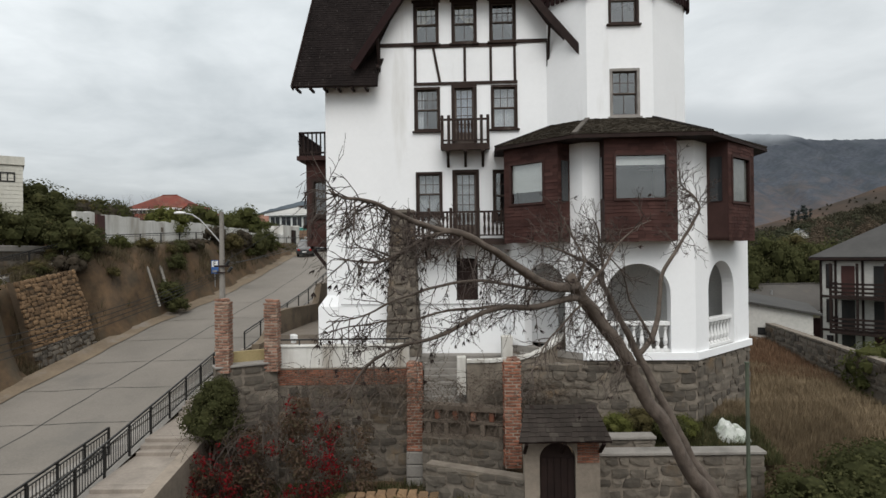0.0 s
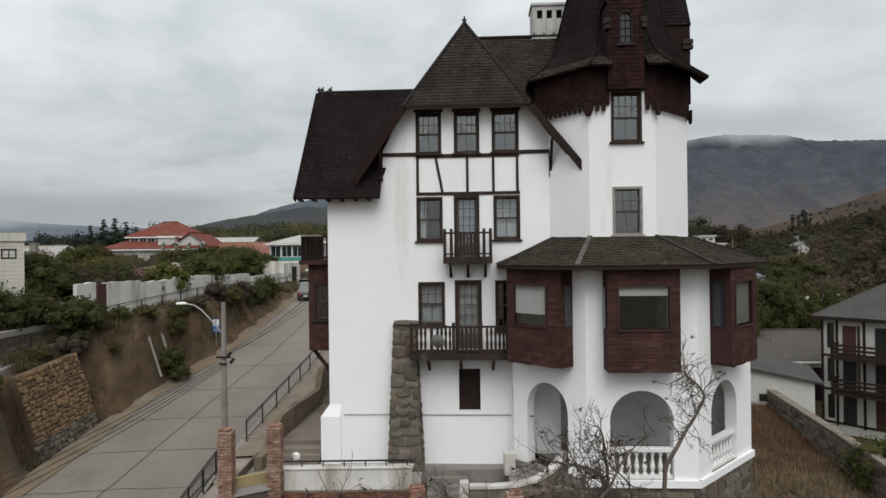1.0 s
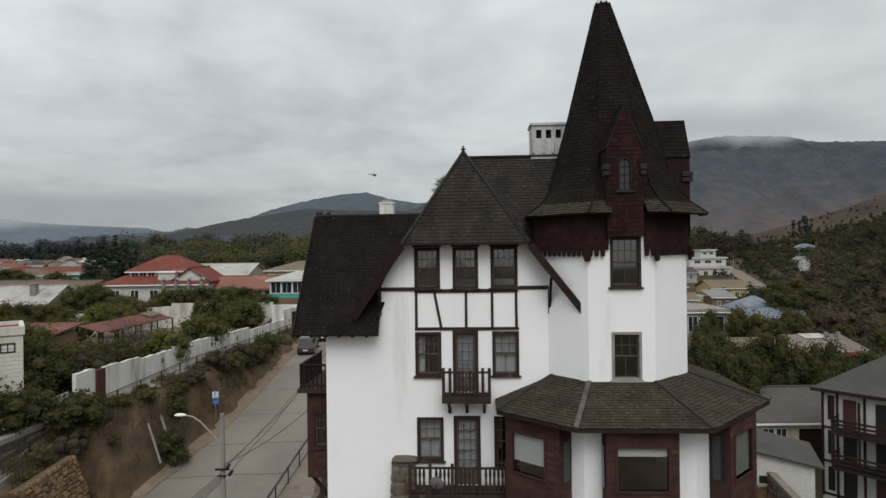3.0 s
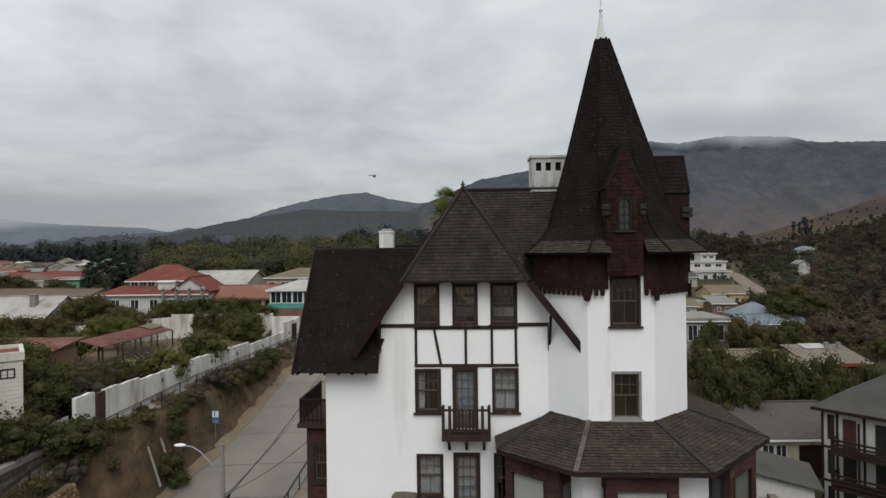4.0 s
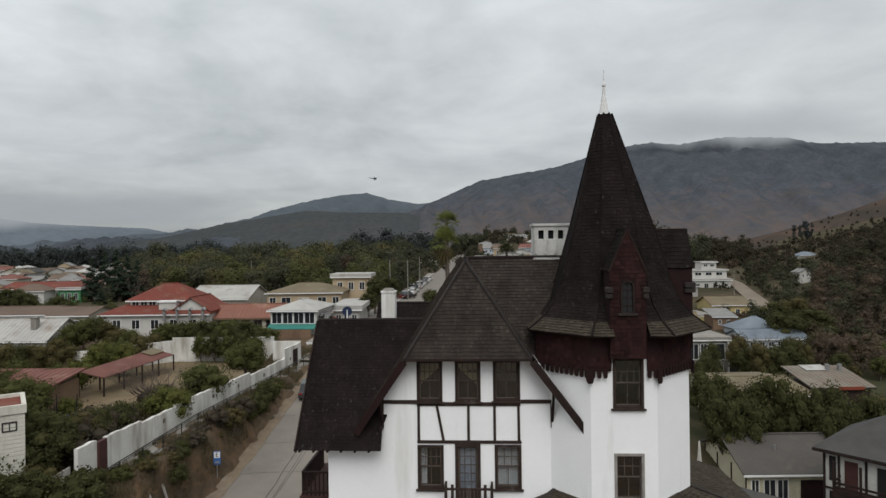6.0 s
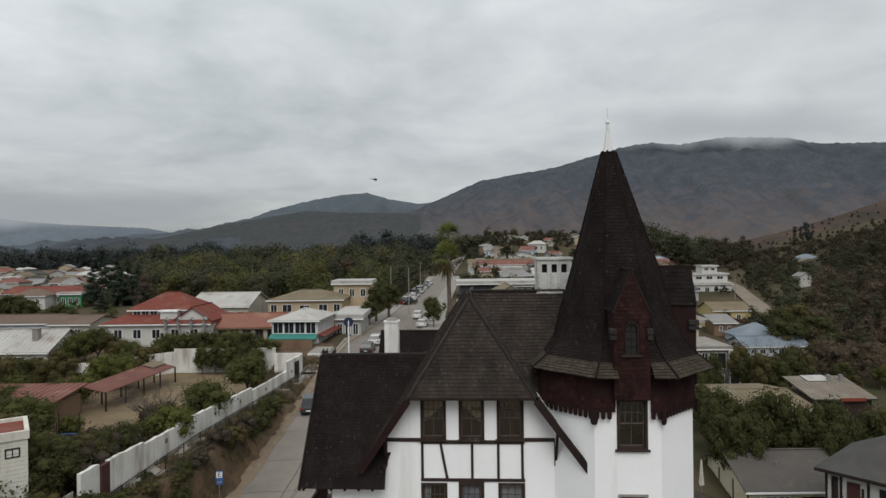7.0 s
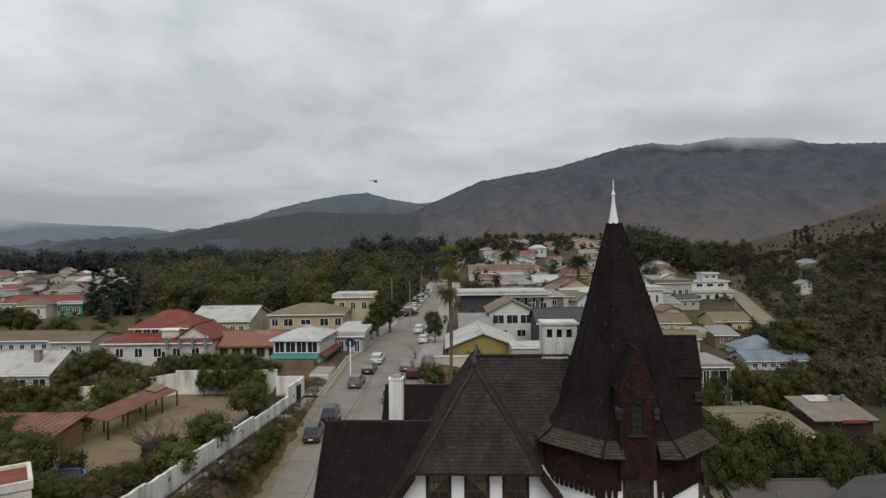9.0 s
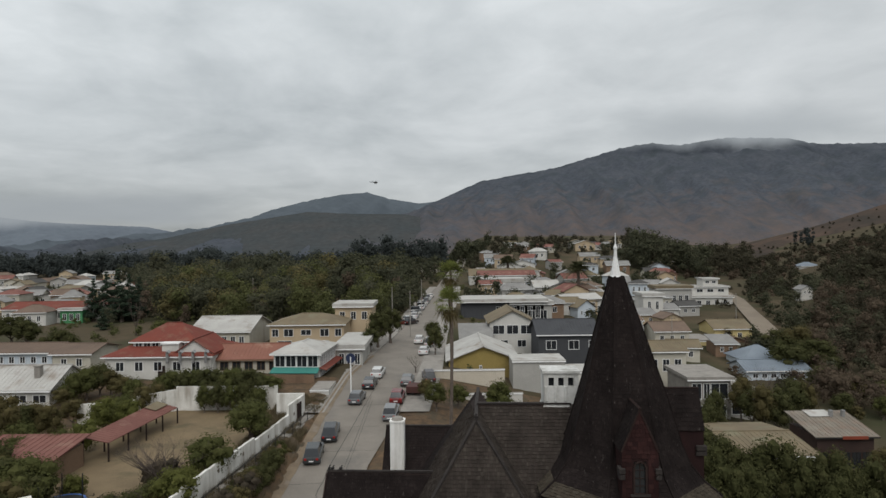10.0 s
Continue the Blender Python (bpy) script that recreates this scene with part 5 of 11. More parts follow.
box(bm, -0.06, 1.51, -0.06, 1.2, 18.95, 19.05, cm)
for i in range(4):
    xx = 0.085 + 0.41 * i
    box(bm, xx - 0.07, xx + 0.07, -0.05, 0.0, 17.75, 18.4, cm, 0.02)
lo = [bm.verts.new(cm @ Vector(c)) for c in ((-0.4, -0.3, 16.2), (1.9, -0.3, 16.2), (1.9, 1.4, 16.2), (-0.4, 1.4, 16.2))]
hi = [bm.verts.new(cm @ Vector(c)) for c in ((-0.02, -0.02, 17.6), (1.47, -0.02, 17.6), (1.47, 1.16, 17.6), (-0.02, 1.16, 17.6))]
for i in range(4):
    bm.faces.new((lo[i], lo[(i + 1) % 4], hi[(i + 1) % 4], hi[i]))
stack = part("chimney", bm, surf("mottled_chimney_render", (0.62, 0.62, 0.60), (0.47, 0.465, 0.44), 2.2, 0.92, 0.4, 9.0, stain=(0.24, 0.225, 0.20), stain_scale=1.6, stain_amount=0.6, streak=True), house, "broad mottled chimney with slotted crown")
# Near-black block added in the hollow crown so the slots look unlit.
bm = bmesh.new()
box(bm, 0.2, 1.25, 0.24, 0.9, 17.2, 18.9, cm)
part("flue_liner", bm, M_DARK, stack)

# ---- side oriel with a balcony on top ----
bm = bmesh.new()
om = Matrix.Translation((-5.55, 1.2, 0))
panel(bm, om, 0, 1.1, 4.3, 7.75, [(0.22, 0.88, 5.5, 7.0)], 0.1)
box(bm, 0, 0.1, 0.1, 3.2, 4.3, 7.75, om)
box(bm, 0, 1.1, 3.1, 3.2, 4.3, 7.75, om)
box(bm, -0.3, 1.1, -0.3, 3.5, 7.75, 7.92, om)
orl = part("oriel", bm, M_REDTRIM, house, "red-brown oriel on the side wall")
jb = [shingles([om @ Vector((x, -0.002, z)) for x, z in q], 0.15, 0.18, 0.018, 500 + i) for i, q in enumerate((((0, 4.3), (1.1, 4.3), (1.1, 5.4), (0, 5.4)), ((0, 7.1), (1.1, 7.1), (1.1, 7.75), (0, 7.75))))]
part("shingle_cladding", gather(jb), M_REDWOOD, orl, kind="stuff")
window(orl, om, 0.22, 0.88, 5.5, 7.0, cols=3, rows=2)
bm = bmesh.new()
for p, q in (((-0.2, -0.2, 8.85), (1.1, -0.2, 8.85)), ((-0.2, -0.2, 8.85), (-0.2, 3.2, 8.85)), ((-0.2, -0.2, 8.05), (1.1, -0.2, 8.05))):
    bar(bm, om @ Vector(p), om @ Vector(q), 0.08, 0.07)
orail = part("balcony_rail", bm, M_TIMBER, orl)
for x, y in [(-0.2 + i * 0.17, -0.2) for i in range(8)] + [(-0.2, i * 0.24) for i in range(14)]:
    bm = bmesh.new()
    bar(bm, om @ Vector((x, y, 7.92)), om @ Vector((x, y, 8.85)), 0.06, 0.03)
    part("baluster", bm, M_TIMBER, orl)
for y in (0.3, 2.8):
    bm = bmesh.new()
    bar(bm, om @ Vector((0.1, y, 4.3)), om @ Vector((1.1, y, 3.0)), 0.12, 0.12)
    part("bracket", bm, M_TIMBER, orl)
# ---- terrace, garden walls and gate in front of the house ----
def stone_wall(name, label, p, q, z0, z1, thick=0.45, seed=0, coping=None, cop_mat=None, row=0.32, wide=0.44, meshes=None, most=300, lay_from=None):
    """A rough stone wall from p to q (x, y), its face to the right of the run."""
    m, length = side(p, q)
    th = thing(name, label, "stone wall", kind="structure")
    bm = bmesh.new()
    box(bm, 0, length, 0, thick, z0, z1, m)
    part("core", bm, M_JOINT, th)
    lay_stones(th, m, length, z0 if lay_from is None else lay_from, z1 - 0.02, row, wide, 0.06, seed, meshes, most=most)
    if coping:
        bm = bmesh.new()
        box(bm, -0.04, length + 0.04, -0.09, thick + 0.04, z1, z1 + coping, m, 0.02)
        part("coping", bm, cop_mat or M_OLDWHITE, th)
    return th, m, length


terrace = bmesh.new()
prism(terrace, [(-6.9, 20.0), (-5.7, 21.1), (-0.9, 21.1), (-0.9, 22.4), (2.2, 22.4), (2.2, 20.4), (5.0, 20.1), (5.0, 24.0), (-4.2, 33.0), (-7.6, 33.0), (-7.6, 22)], -0.3, 0.2)
t_ob = part("terrace", terrace, M_CONC, None, "grey concrete terrace round the house")
tagged(t_ob, category="terrace", kind="structure")
tw, mW, lW = stone_wall("wall_terrace", "rough stone terrace wall under a brick band", (-5.85, 20.72), (-1.2, 20.72), -3.9, -0.46, 0.5, 60, row=0.36, wide=0.46)
bm = bmesh.new()
box(bm, 0, lW, 0.03, 0.45, -0.46, 0.07, mW)
part("brick_bed", bm, M_PALEMORTAR, tw)
lay_bricks(tw, mW, 0, lW, -0.45, 0.07, 0.14, 0.23, 0.075, 61)
bm = bmesh.new()
box(bm, -0.02, lW + 0.1, -0.03, 0.5, 0.075, 0.12, mW, 0.01)
part("ledge", bm, M_MORTAR, tw)
parapet = bmesh.new()
box(parapet, 0.05, lW, 0.12, 0.42, 0.12, 0.82, mW)
box(parapet, -0.02, lW + 0.06, 0.08, 0.46, 0.82, 0.88, mW, 0.012)
pp = part("parapet", parapet, M_OLDWHITE, None, "low white terrace parapet with a thin rail")
tagged(pp, category="parapet", kind="structure")
bm = bmesh.new()
bar(bm, mW @ Vector((0, 0.26, 1.06)), mW @ Vector((lW, 0.26, 1.06)), 0.05, 0.05)
for i in range(7):
    x = 0.15 + (lW - 0.3) * i / 6
    bar(bm, mW @ Vector((x, 0.26, 0.88)), mW @ Vector((x, 0.26, 1.06)), 0.04, 0.04)
part("top_rail", bm, M_IRON, pp)


def brick_pillar(x, y, w, z0, z1, seed, lean=0.0, mesh=None):
    th = thing("brick_pillar", "weathered red brick gate pillar", "pillar", pose(x, y, 0, 0, 0, lean), "brick pillars")
    bm = bmesh.new()
    box(bm, -w / 2 + 0.006, w / 2 - 0.006, -w / 2 + 0.006, w / 2 - 0.006, z0, z1)
    part("core", bm, M_PALEMORTAR, th)
    for k in range(4):
        m = pose(0, 0, 0, 0, 0, 90 * k) @ Matrix.Translation((-w / 2, -w / 2, 0))
        lay_bricks(th, m, 0.0, w, z0, z1, 0.1, 0.25, 0.1, seed + k, 0.012 + 0.004 * (k % 2), 0.036, mesh or OLD_BRICK, 0.02)
    rnd = random.Random(seed)
    for k in range(5):
        # broken courses on the top
        o = new("brick", OLD_BRICK)
        o.parent = th
        o.matrix_basis = pose(rnd.uniform(-0.13, 0.13), rnd.uniform(-0.13, 0.13), z1 + 0.03 + 0.01 * k, rnd.uniform(-4, 4), rnd.uniform(-4, 4), rnd.uniform(0, 90)) @ Matrix.Diagonal((0.24, 0.13, 0.07, 1))


brick_pillar(-7.12, 19.75, 0.43, 0.2, 2.5, 600)
brick_pillar(-5.76, 20.5, 0.43, 0.1, 2.4, 610)
brick_pillar(-1.0, 20.55, 0.5, -2.6, 0.25, 620, mesh=BRICK)
for pz, ph in ((-3.9, 0.44), (-3.44, 0.4), (-3.02, 0.41)):
    bm = bmesh.new()
    box(bm, -1.3, -0.72, 20.24, 20.84, pz, pz + ph, None, 0.03)
    o = part("pillar_block", bm, M_CONC, None, "pale squared block under the brick pillar")
    tagged(o, category="stone block", group="pillar base")
brick_pillar(2.1, 19.1, 0.5, -2.7, 0.6, 630, mesh=BRICK)
# corner wall between the pillars
cw, mC, lC = stone_wall("wall_corner", "pale stone corner wall below the pillars", (-7.3, 19.5), (-5.6, 20.5), -3.6, 0.35, 0.45, 64, coping=0.08, cop_mat=M_CONC)
bm = bmesh.new()
box(bm, 0.3, lC - 0.3, 0.5, 0.62, 0.35, 0.78, mC)
M_OCHRE = surf("ochre_plaster", (0.36, 0.29, 0.15), (0.30, 0.235, 0.12), 1.0, 0.9, 0.2)
part("inner_panel", bm, M_OCHRE, cw)
bm = bmesh.new()
box(bm, 0.0, 0.05, 0.0, 4.0, -3.6, 0.5, Matrix.Translation((-7.36, 19.8, 0)))
part("return_wall", bm, M_MORTAR, cw)

# stair opening with its brick lattice
sp, mS, lS = stone_wall("wall_stair", "stone wall with a brick lattice below the steps", (-0.75, 20.0), (1.85, 19.3), -3.9, -2.0, 0.4, 66)
for i in range(9):
    x = 0.12 + i * 0.3
    for z, h in ((-1.9, 0.36), (-1.42, 0.3)):
        if (i + int(z * 10)) % 2 == 0:
            continue
        bm = bmesh.new()
        box(bm, x, x + 0.16, 0.02, 0.3, z, z + h, mS, 0.02)
        part("lattice_block", bm, M_BRICK if i % 2 else M_MORTAR, sp)
bm = bmesh.new()
box(bm, 0, lS, 0.0, 0.36, -2.0, -1.9, mS)
box(bm, 0, lS, 0.03, 0.33, -1.52, -1.43, mS)
box(bm, 0, lS, -0.03, 0.38, -1.1, -0.95, mS)
box(bm, 0, lS, 0.22, 0.34, -1.9, -1.1, mS)
part("lattice_rail", bm, M_MORTAR, sp)
steps = thing("terrace_steps", "worn concrete steps up to the terrace", "steps", kind="structure")
for i in range(8):
    bm = bmesh.new()
    box(bm, -0.72, 0.75, 20.4 + i * 0.28, 22.8, -1.24 + 0.18 * i, -1.07 + 0.18 * i)
    part("step", bm, M_CONC, steps)
bm = bmesh.new()
box(bm, 0.42, 0.72, 20.3, 20.6, -0.75, 0.52, None, 0.02)
part("newel", bm, M_OLDWHITE, steps, "peeling white newel post")
bm = bmesh.new()
box(bm, 0.8, 2.2, 20.4, 20.7, -3.0, 0.15)
side_w = part("wall_side", bm, M_JOINT, steps)
ss_m, ss_l = side((0.8, 20.38), (2.2, 20.38))
lay_stones(steps, ss_m, ss_l, -3.0, 0.1, 0.34, 0.42, 0.05, 72)
# curved coping wall up to the porch
curve = bmesh.new()
pts = [(0.75, 20.35, 0.35), (1.5, 20.3, 0.36), (2.3, 20.32, 0.4), (3.0, 20.45, 0.52), (3.5, 20.7, 0.72), (3.9, 21.05, 0.95), (4.2, 21.5, 1.05)]
for (xa, ya, za), (xb, yb, zb) in zip(pts, pts[1:]):
    d = Vector((xb - xa, yb - ya, 0)).normalized()
    n = Vector((-d.y, d.x, 0)) * 0.11
    lo = [Vector((xa, ya, -3.2)) - n, Vector((xb, yb, -3.2)) - n, Vector((xb, yb, -3.2)) + n, Vector((xa, ya, -3.2)) + n]
    hi = [Vector((v.x, v.y, z)) for v, z in zip(lo, (za, zb, zb, za))]
    a, b = [curve.verts.new(v) for v in lo], [curve.verts.new(v) for v in hi]
    curve.faces.new(b)
    for i in range(4):
        curve.faces.new((a[i], a[(i + 1) % 4], b[(i + 1) % 4], b[i]))
cv = part("stair_wall", curve, M_JOINT, None, "curved stone stair wall with white coping")
tagged(cv, category="stair wall", kind="structure")
bm = bmesh.new()
for p, q in zip(pts, pts[1:]):
    bar(bm, Vector(p) + Vector((0, 0, 0.03)), Vector(q) + Vector((0, 0, 0.03)), 0.32, 0.09)
part("coping", bm, M_OLDWHITE, cv)
lw_m, lw_l = side((2.3, 20.22), (4.7, 20.1))
bm = bmesh.new()
box(bm, 0.02, lw_l - 0.02, 0.03, 0.3, -3.2, 0.24, lw_m)
part("core", bm, M_JOINT, cv)
lay_stones(cv, lw_m, lw_l, -3.0, 0.25, 0.34, 0.46, 0.06, 71)
porch_steps = thing("porch_steps", "curved concrete steps into the porch", "steps", kind="structure")
for i in range(4):
    bm = bmesh.new()
    prism(bm, [(2.5 + 0.25 * i, 22.9), (2.4 + 0.3 * i, 21.6 + 0.1 * i), (3.6, 20.9 + 0.12 * i), (4.4, 21.2), (3.4, 22.9)], 0.2, 0.3 + 0.1 * i)
    part("step", bm, M_CONC, porch_steps)
bm = bmesh.new()
box(bm, 2.05, 2.45, 21.7, 22.1, 0.2, 1.0, None, 0.03)
o = part("white_post", bm, M_OLDWHITE, None, "short white plastered post beside the porch steps")
tagged(o, category="post")

# gate with a pent roof
gate = thing("garden_gate", "arched dark garden gate under a shingled pent roof", "gate")
bm = bmesh.new()
arch_panel(bm, Matrix.Translation((2.2, 17.0, 0)), 0, 2.1, -3.9, -0.75, 0.42, 1.42, -1.75, 0.42, 0.35)
part("gate_wall", bm, M_CEMENT, gate)
bm = bmesh.new()
pts = [(0, -3.9), (0.98, -3.9), (0.98, -1.75), (0.83, -1.48), (0.49, -1.36), (0.15, -1.48), (0, -1.75)]
fr = [bm.verts.new((2.63 + x, 17.12, z)) for x, z in pts]
bk = [bm.verts.new((2.63 + x, 17.18, z)) for x, z in pts]
bm.faces.new(fr)
bm.faces.new(bk[::-1])
for i in range(7):
    bm.faces.new((fr[i], bk[i], bk[(i + 1) % 7], fr[(i + 1) % 7]))
dr = part("door", bm, M_TIMBER, gate, "dark arched plank door")
for i in range(5):
    bm = bmesh.new()
    box(bm, 2.66 + i * 0.19, 2.83 + i * 0.19, 17.095, 17.12, -3.85, -1.78)
    part("plank", bm, M_TIMBER, dr)
mB = Matrix.Translation((3.66, 16.98, 0))
lay_bricks(gate, mB, 0.0, 0.62, -1.9, -1.12, 0.1, 0.23, 0.075, 640)
f = [(1.98, 16.45, -1.14), (4.5, 16.45, -1.14), (4.3, 17.5, -0.4), (2.3, 17.5, -0.4)]
bm = bmesh.new()
slab(bm, f, 0.06)
pr = part("pent_roof", bm, M_TIMBER, gate)
part("roof_shingles", shingles(f, 0.16, 0.19, 0.02, 77), M_SHINGLE2, pr, kind="stuff")
for x in (2.2, 3.25, 4.3):
    bm = bmesh.new()
    bar(bm, (x, 16.5, -1.2), (x, 17.0, -1.6), 0.08, 0.08)
    part("bracket", bm, M_TIMBER, gate)
stone_wall("wall_gate", "rough stone wall beside the garden gate", (-0.6, 18.4), (2.2, 17.05), -4.2, -2.35, 0.4, 73)
stone_wall("wall_garden", "low rough stone garden wall with pale coping", (4.3, 17.45), (9.1, 17.45), -4.2, -1.86, 0.4, 74, coping=0.1, cop_mat=M_CONC)
stone_wall("wall_upper", "low stone planter wall with pale coping", (4.3, 18.1), (6.2, 18.1), -3.2, -1.6, 0.35, 75, coping=0.1, cop_mat=M_CONC)
bank = bmesh.new()
n = 26
grid = [[bank.verts.new((-0.9 + 13.9 * i / n, 17.7 + 3.2 * j / 8, -2.45 + 0.7 * ease(j, 0, 8) + 0.18 * noise.noise((i * 0.7, j * 0.7, 9)) - (0.9 if i > 17 else 0) * (1 - j / 8) - 1.9 * (1 - ease(-0.9 + 13.9 * i / n, 0.5, 4.5)))) for i in range(n + 1)] for j in range(9)]
for j in range(8):
    for i in range(n):
        bank.faces.new((grid[j][i], grid[j][i + 1], grid[j + 1][i + 1], grid[j + 1][i]))
bk = part("garden_bank", bank, M_EARTH, None, "planted earth bank below the tower")
tagged(bk, category="bank", kind="structure")

# crumpled plastic sheet
bm = bmesh.new()
bmesh.ops.create_grid(bm, x_segments=30, y_segments=22, size=0.5)
for v in bm.verts:
    x, y = v.co.x, v.co.y
    fold = abs(noise.noise((x * 4.5, y * 3.0, 2.0))) * 0.30 + 0.08 * abs(noise.noise((x * 13, y * 11, 4.0)))
    rim = min(1.0, 4.5 * (0.5 - max(abs(x), abs(y))))
    v.co = Vector((x * 1.25 + 0.18 * noise.noise((x * 3, y * 3, 9)), y * 1.05 + 0.12 * noise.noise((x * 3, y * 3, 5)), 0.42 * (y + 0.5) + (0.25 + fold) * rim + 0.3 * math.exp(-((x + 0.2) / 0.25) ** 2) * rim))
back = bmesh.ops.extrude_face_region(bm, geom=bm.faces[:])["geom"]
for v in back:
    if isinstance(v, bmesh.types.BMVert):
        v.co.z -= 0.05
M_SHEET = surf("crumpled_white_plastic", (0.62, 0.62, 0.60), (0.30, 0.33, 0.27), 2.2, 0.5, 0.5, 7.0, stain=(0.10, 0.13, 0.08), stain_scale=2.5, stain_amount=0.5)
o = part("plastic_sheet", bm, M_SHEET, None, "crumpled white plastic sheet draped over the bank")
tagged(o, category="sheet")
o.matrix_basis = pose(9.05, 19.3, -2.0) @ Matrix.Diagonal((0.72, 0.72, 0.62, 1))
# green pole
bm = bmesh.new()
tube(bm, (0, 0, 0), (0, 0, 4.9), 0.06, 0.05)
tube(bm, (0, 0, 4.9), (0, 0, 4.94), 0.07, 0.07)
M_GREENPOST = surf("faded_green_paint", (0.085, 0.10, 0.07), (0.06, 0.072, 0.052), 2.0, 0.7, 0.2)
o = part("metal_post", bm, M_GREENPOST, None, "slim green metal post in the garden")
tagged(o, category="post")
o.matrix_basis = pose(8.18, 16.5, -4.0)

# ---- stepped pavement and railings beside the street ----
walkway = thing("pavement", "stepped concrete pavement climbing beside the street", "pavement", kind="structure")


def walk_z(y):
    return road_z(y) + 0.32


M_WALK = surf("warm_worn_concrete", (0.315, 0.272, 0.228), (0.25, 0.215, 0.182), 0.8, 0.9, 0.35, 12.0, stain=(0.17, 0.146, 0.122), stain_scale=0.7, stain_amount=0.4)
y = 7.6
while y < 27.0:
    # a sloping landing, then three steps up to the next
    rise = walk_z(y + 3.1) - walk_z(y)
    z = walk_z(y)
    bm = bmesh.new()
    lip = 0.03 * (1 if int(y) % 2 else -1)
    vs = [bm.verts.new(c) for c in ((-9.7, y, z - 1.4), (-7.9 + lip, y, z - 1.4), (-7.9 + lip, y + 2.2, z - 1.4), (-9.7, y + 2.2, z - 1.4), (-9.7, y, z), (-7.9 + lip, y, z), (-7.9 + lip, y + 2.2, z + 0.06), (-9.7, y + 2.2, z + 0.06))]
    for f in ((3, 2, 1, 0), (4, 5, 6, 7), (0, 1, 5, 4), (1, 2, 6, 5), (2, 3, 7, 6), (3, 0, 4, 7)):
        bm.faces.new([vs[i] for i in f])
    part("landing", bm, M_WALK, walkway)
    for k in range(3):
        bm = bmesh.new()
        box(bm, -9.69, -7.92, y + 2.2 + 0.3 * k, y + 3.1, z - 1.3, z + 0.06 + (rise - 0.06) * (k + 1) / 3 - 0.004, None, 0.012)
        part("step", bm, M_WALK, walkway)
    y += 3.1
bm = bmesh.new()
for i in range(40):
    ya, yb = 7.5 + i * 0.4, 7.9 + i * 0.4
    za, zb = (walk_z(v) + 0.22 for v in (ya, yb))
    co = [(-7.95, ya, za - 2.0), (-7.55, ya, za - 2.0), (-7.55, yb, zb - 2.0), (-7.95, yb, zb - 2.0), (-7.95, ya, za), (-7.55, ya, za), (-7.55, yb, zb), (-7.95, yb, zb)]
    vs = [bm.verts.new(Vector(c) + Vector((0.04 * noise.noise((c[1], 0, 5)), 0, 0))) for c in co]
    for f in ((4, 5, 6, 7), (0, 1, 5, 4), (1, 2, 6, 5), (2, 3, 7, 6), (3, 0, 4, 7)):
        bm.faces.new([vs[j] for j in f])
part("side_kerb", bm, M_CEMENT, walkway, "rough cemented side kerb")
bm = bmesh.new()
for i in range(60):
    ya, yb = 7.5 + i * 0.55, 8.05 + i * 0.55
    xa, xb = (float(np.interp(v, ROAD_Y, EDGE_R)) + 0.15 for v in (ya, yb))
    za, zb = road_z(ya), road_z(yb)
    for da, db, h in ((0.0, 0.28, 0.26),):
        co = [(xa + da, ya, za - 0.5), (xa + db, ya, za - 0.5), (xb + db, yb, zb - 0.5), (xb + da, yb, zb - 0.5), (xa + da, ya, za + h), (xa + db, ya, za + h), (xb + db, yb, zb + h), (xb + da, yb, zb + h)]
        vs = [bm.verts.new(c) for c in co]
        for f in ((4, 5, 6, 7), (0, 1, 5, 4), (1, 2, 6, 5), (2, 3, 7, 6), (3, 0, 4, 7)):
            bm.faces.new([vs[j] for j in f])
part("kerb", bm, M_CONC, walkway)
bm = bmesh.new()
for i in range(36):
    ya, yb = 7.5 + i * 0.6, 8.1 + i * 0.6
    xa, xb = (float(np.interp(v, ROAD_Y, EDGE_R)) + 0.4 for v in (ya, yb))
    za, zb = road_z(ya) + 0.2, road_z(yb) + 0.2
    bm.faces.new([bm.verts.new(c) for c in ((xa, ya, za), (max(-9.7, xa), ya, za), (max(-9.7, xb), yb, zb), (xb, yb, zb))])
part("lower_walk", bm, M_CONC, walkway)


def railing(label, pts, height, n_posts, bars=True, bottom=0.14):
    """An iron railing over the points (x, y, z of its foot)."""
    th = thing("railing", label, "railing", group="street railings")
    P = [Vector(p) for p in pts]
    seg = [(b - a).length for a, b in zip(P, P[1:])]
    total = sum(seg)

    def at(s):
        for a, b, l in zip(P, P[1:], seg):
            if s <= l + 1e-6:
                return a + (b - a) * (s / l)
            s -= l
        return P[-1]

    for a, b in zip(P, P[1:]):
        bm = bmesh.new()
        bar(bm, a + Vector((0, 0, height)), b + Vector((0, 0, height)), 0.05, 0.05)
        part("top_rail", bm, M_IRON, th)
    for a, b in zip(P, P[1:]):
        for name, up, w in (("bottom_rail", bottom, 0.035), ("middle_rail", height - 0.12, 0.03)):
            bm = bmesh.new()
            bar(bm, a + Vector((0, 0, up)), b + Vector((0, 0, up)), w, w)
            part(name, bm, M_IRON, th)
    for i in range(n_posts):
        p = at(total * i / (n_posts - 1))
        bm = bmesh.new()
        box(bm, p.x - 0.03, p.x + 0.03, p.y - 0.03, p.y + 0.03, p.z - 0.1, p.z + height)
        part("post", bm, M_IRON, th)
    if bars:
        k = int(total / 0.13)
        for i in range(k):
            p = at(total * (i + 0.5) / k)
            bm = bmesh.new()
            box(bm, p.x - 0.009, p.x + 0.009, p.y - 0.009, p.y + 0.009, p.z + bottom, p.z + height - 0.12)
            part("bar", bm, M_IRON, th)
    return th


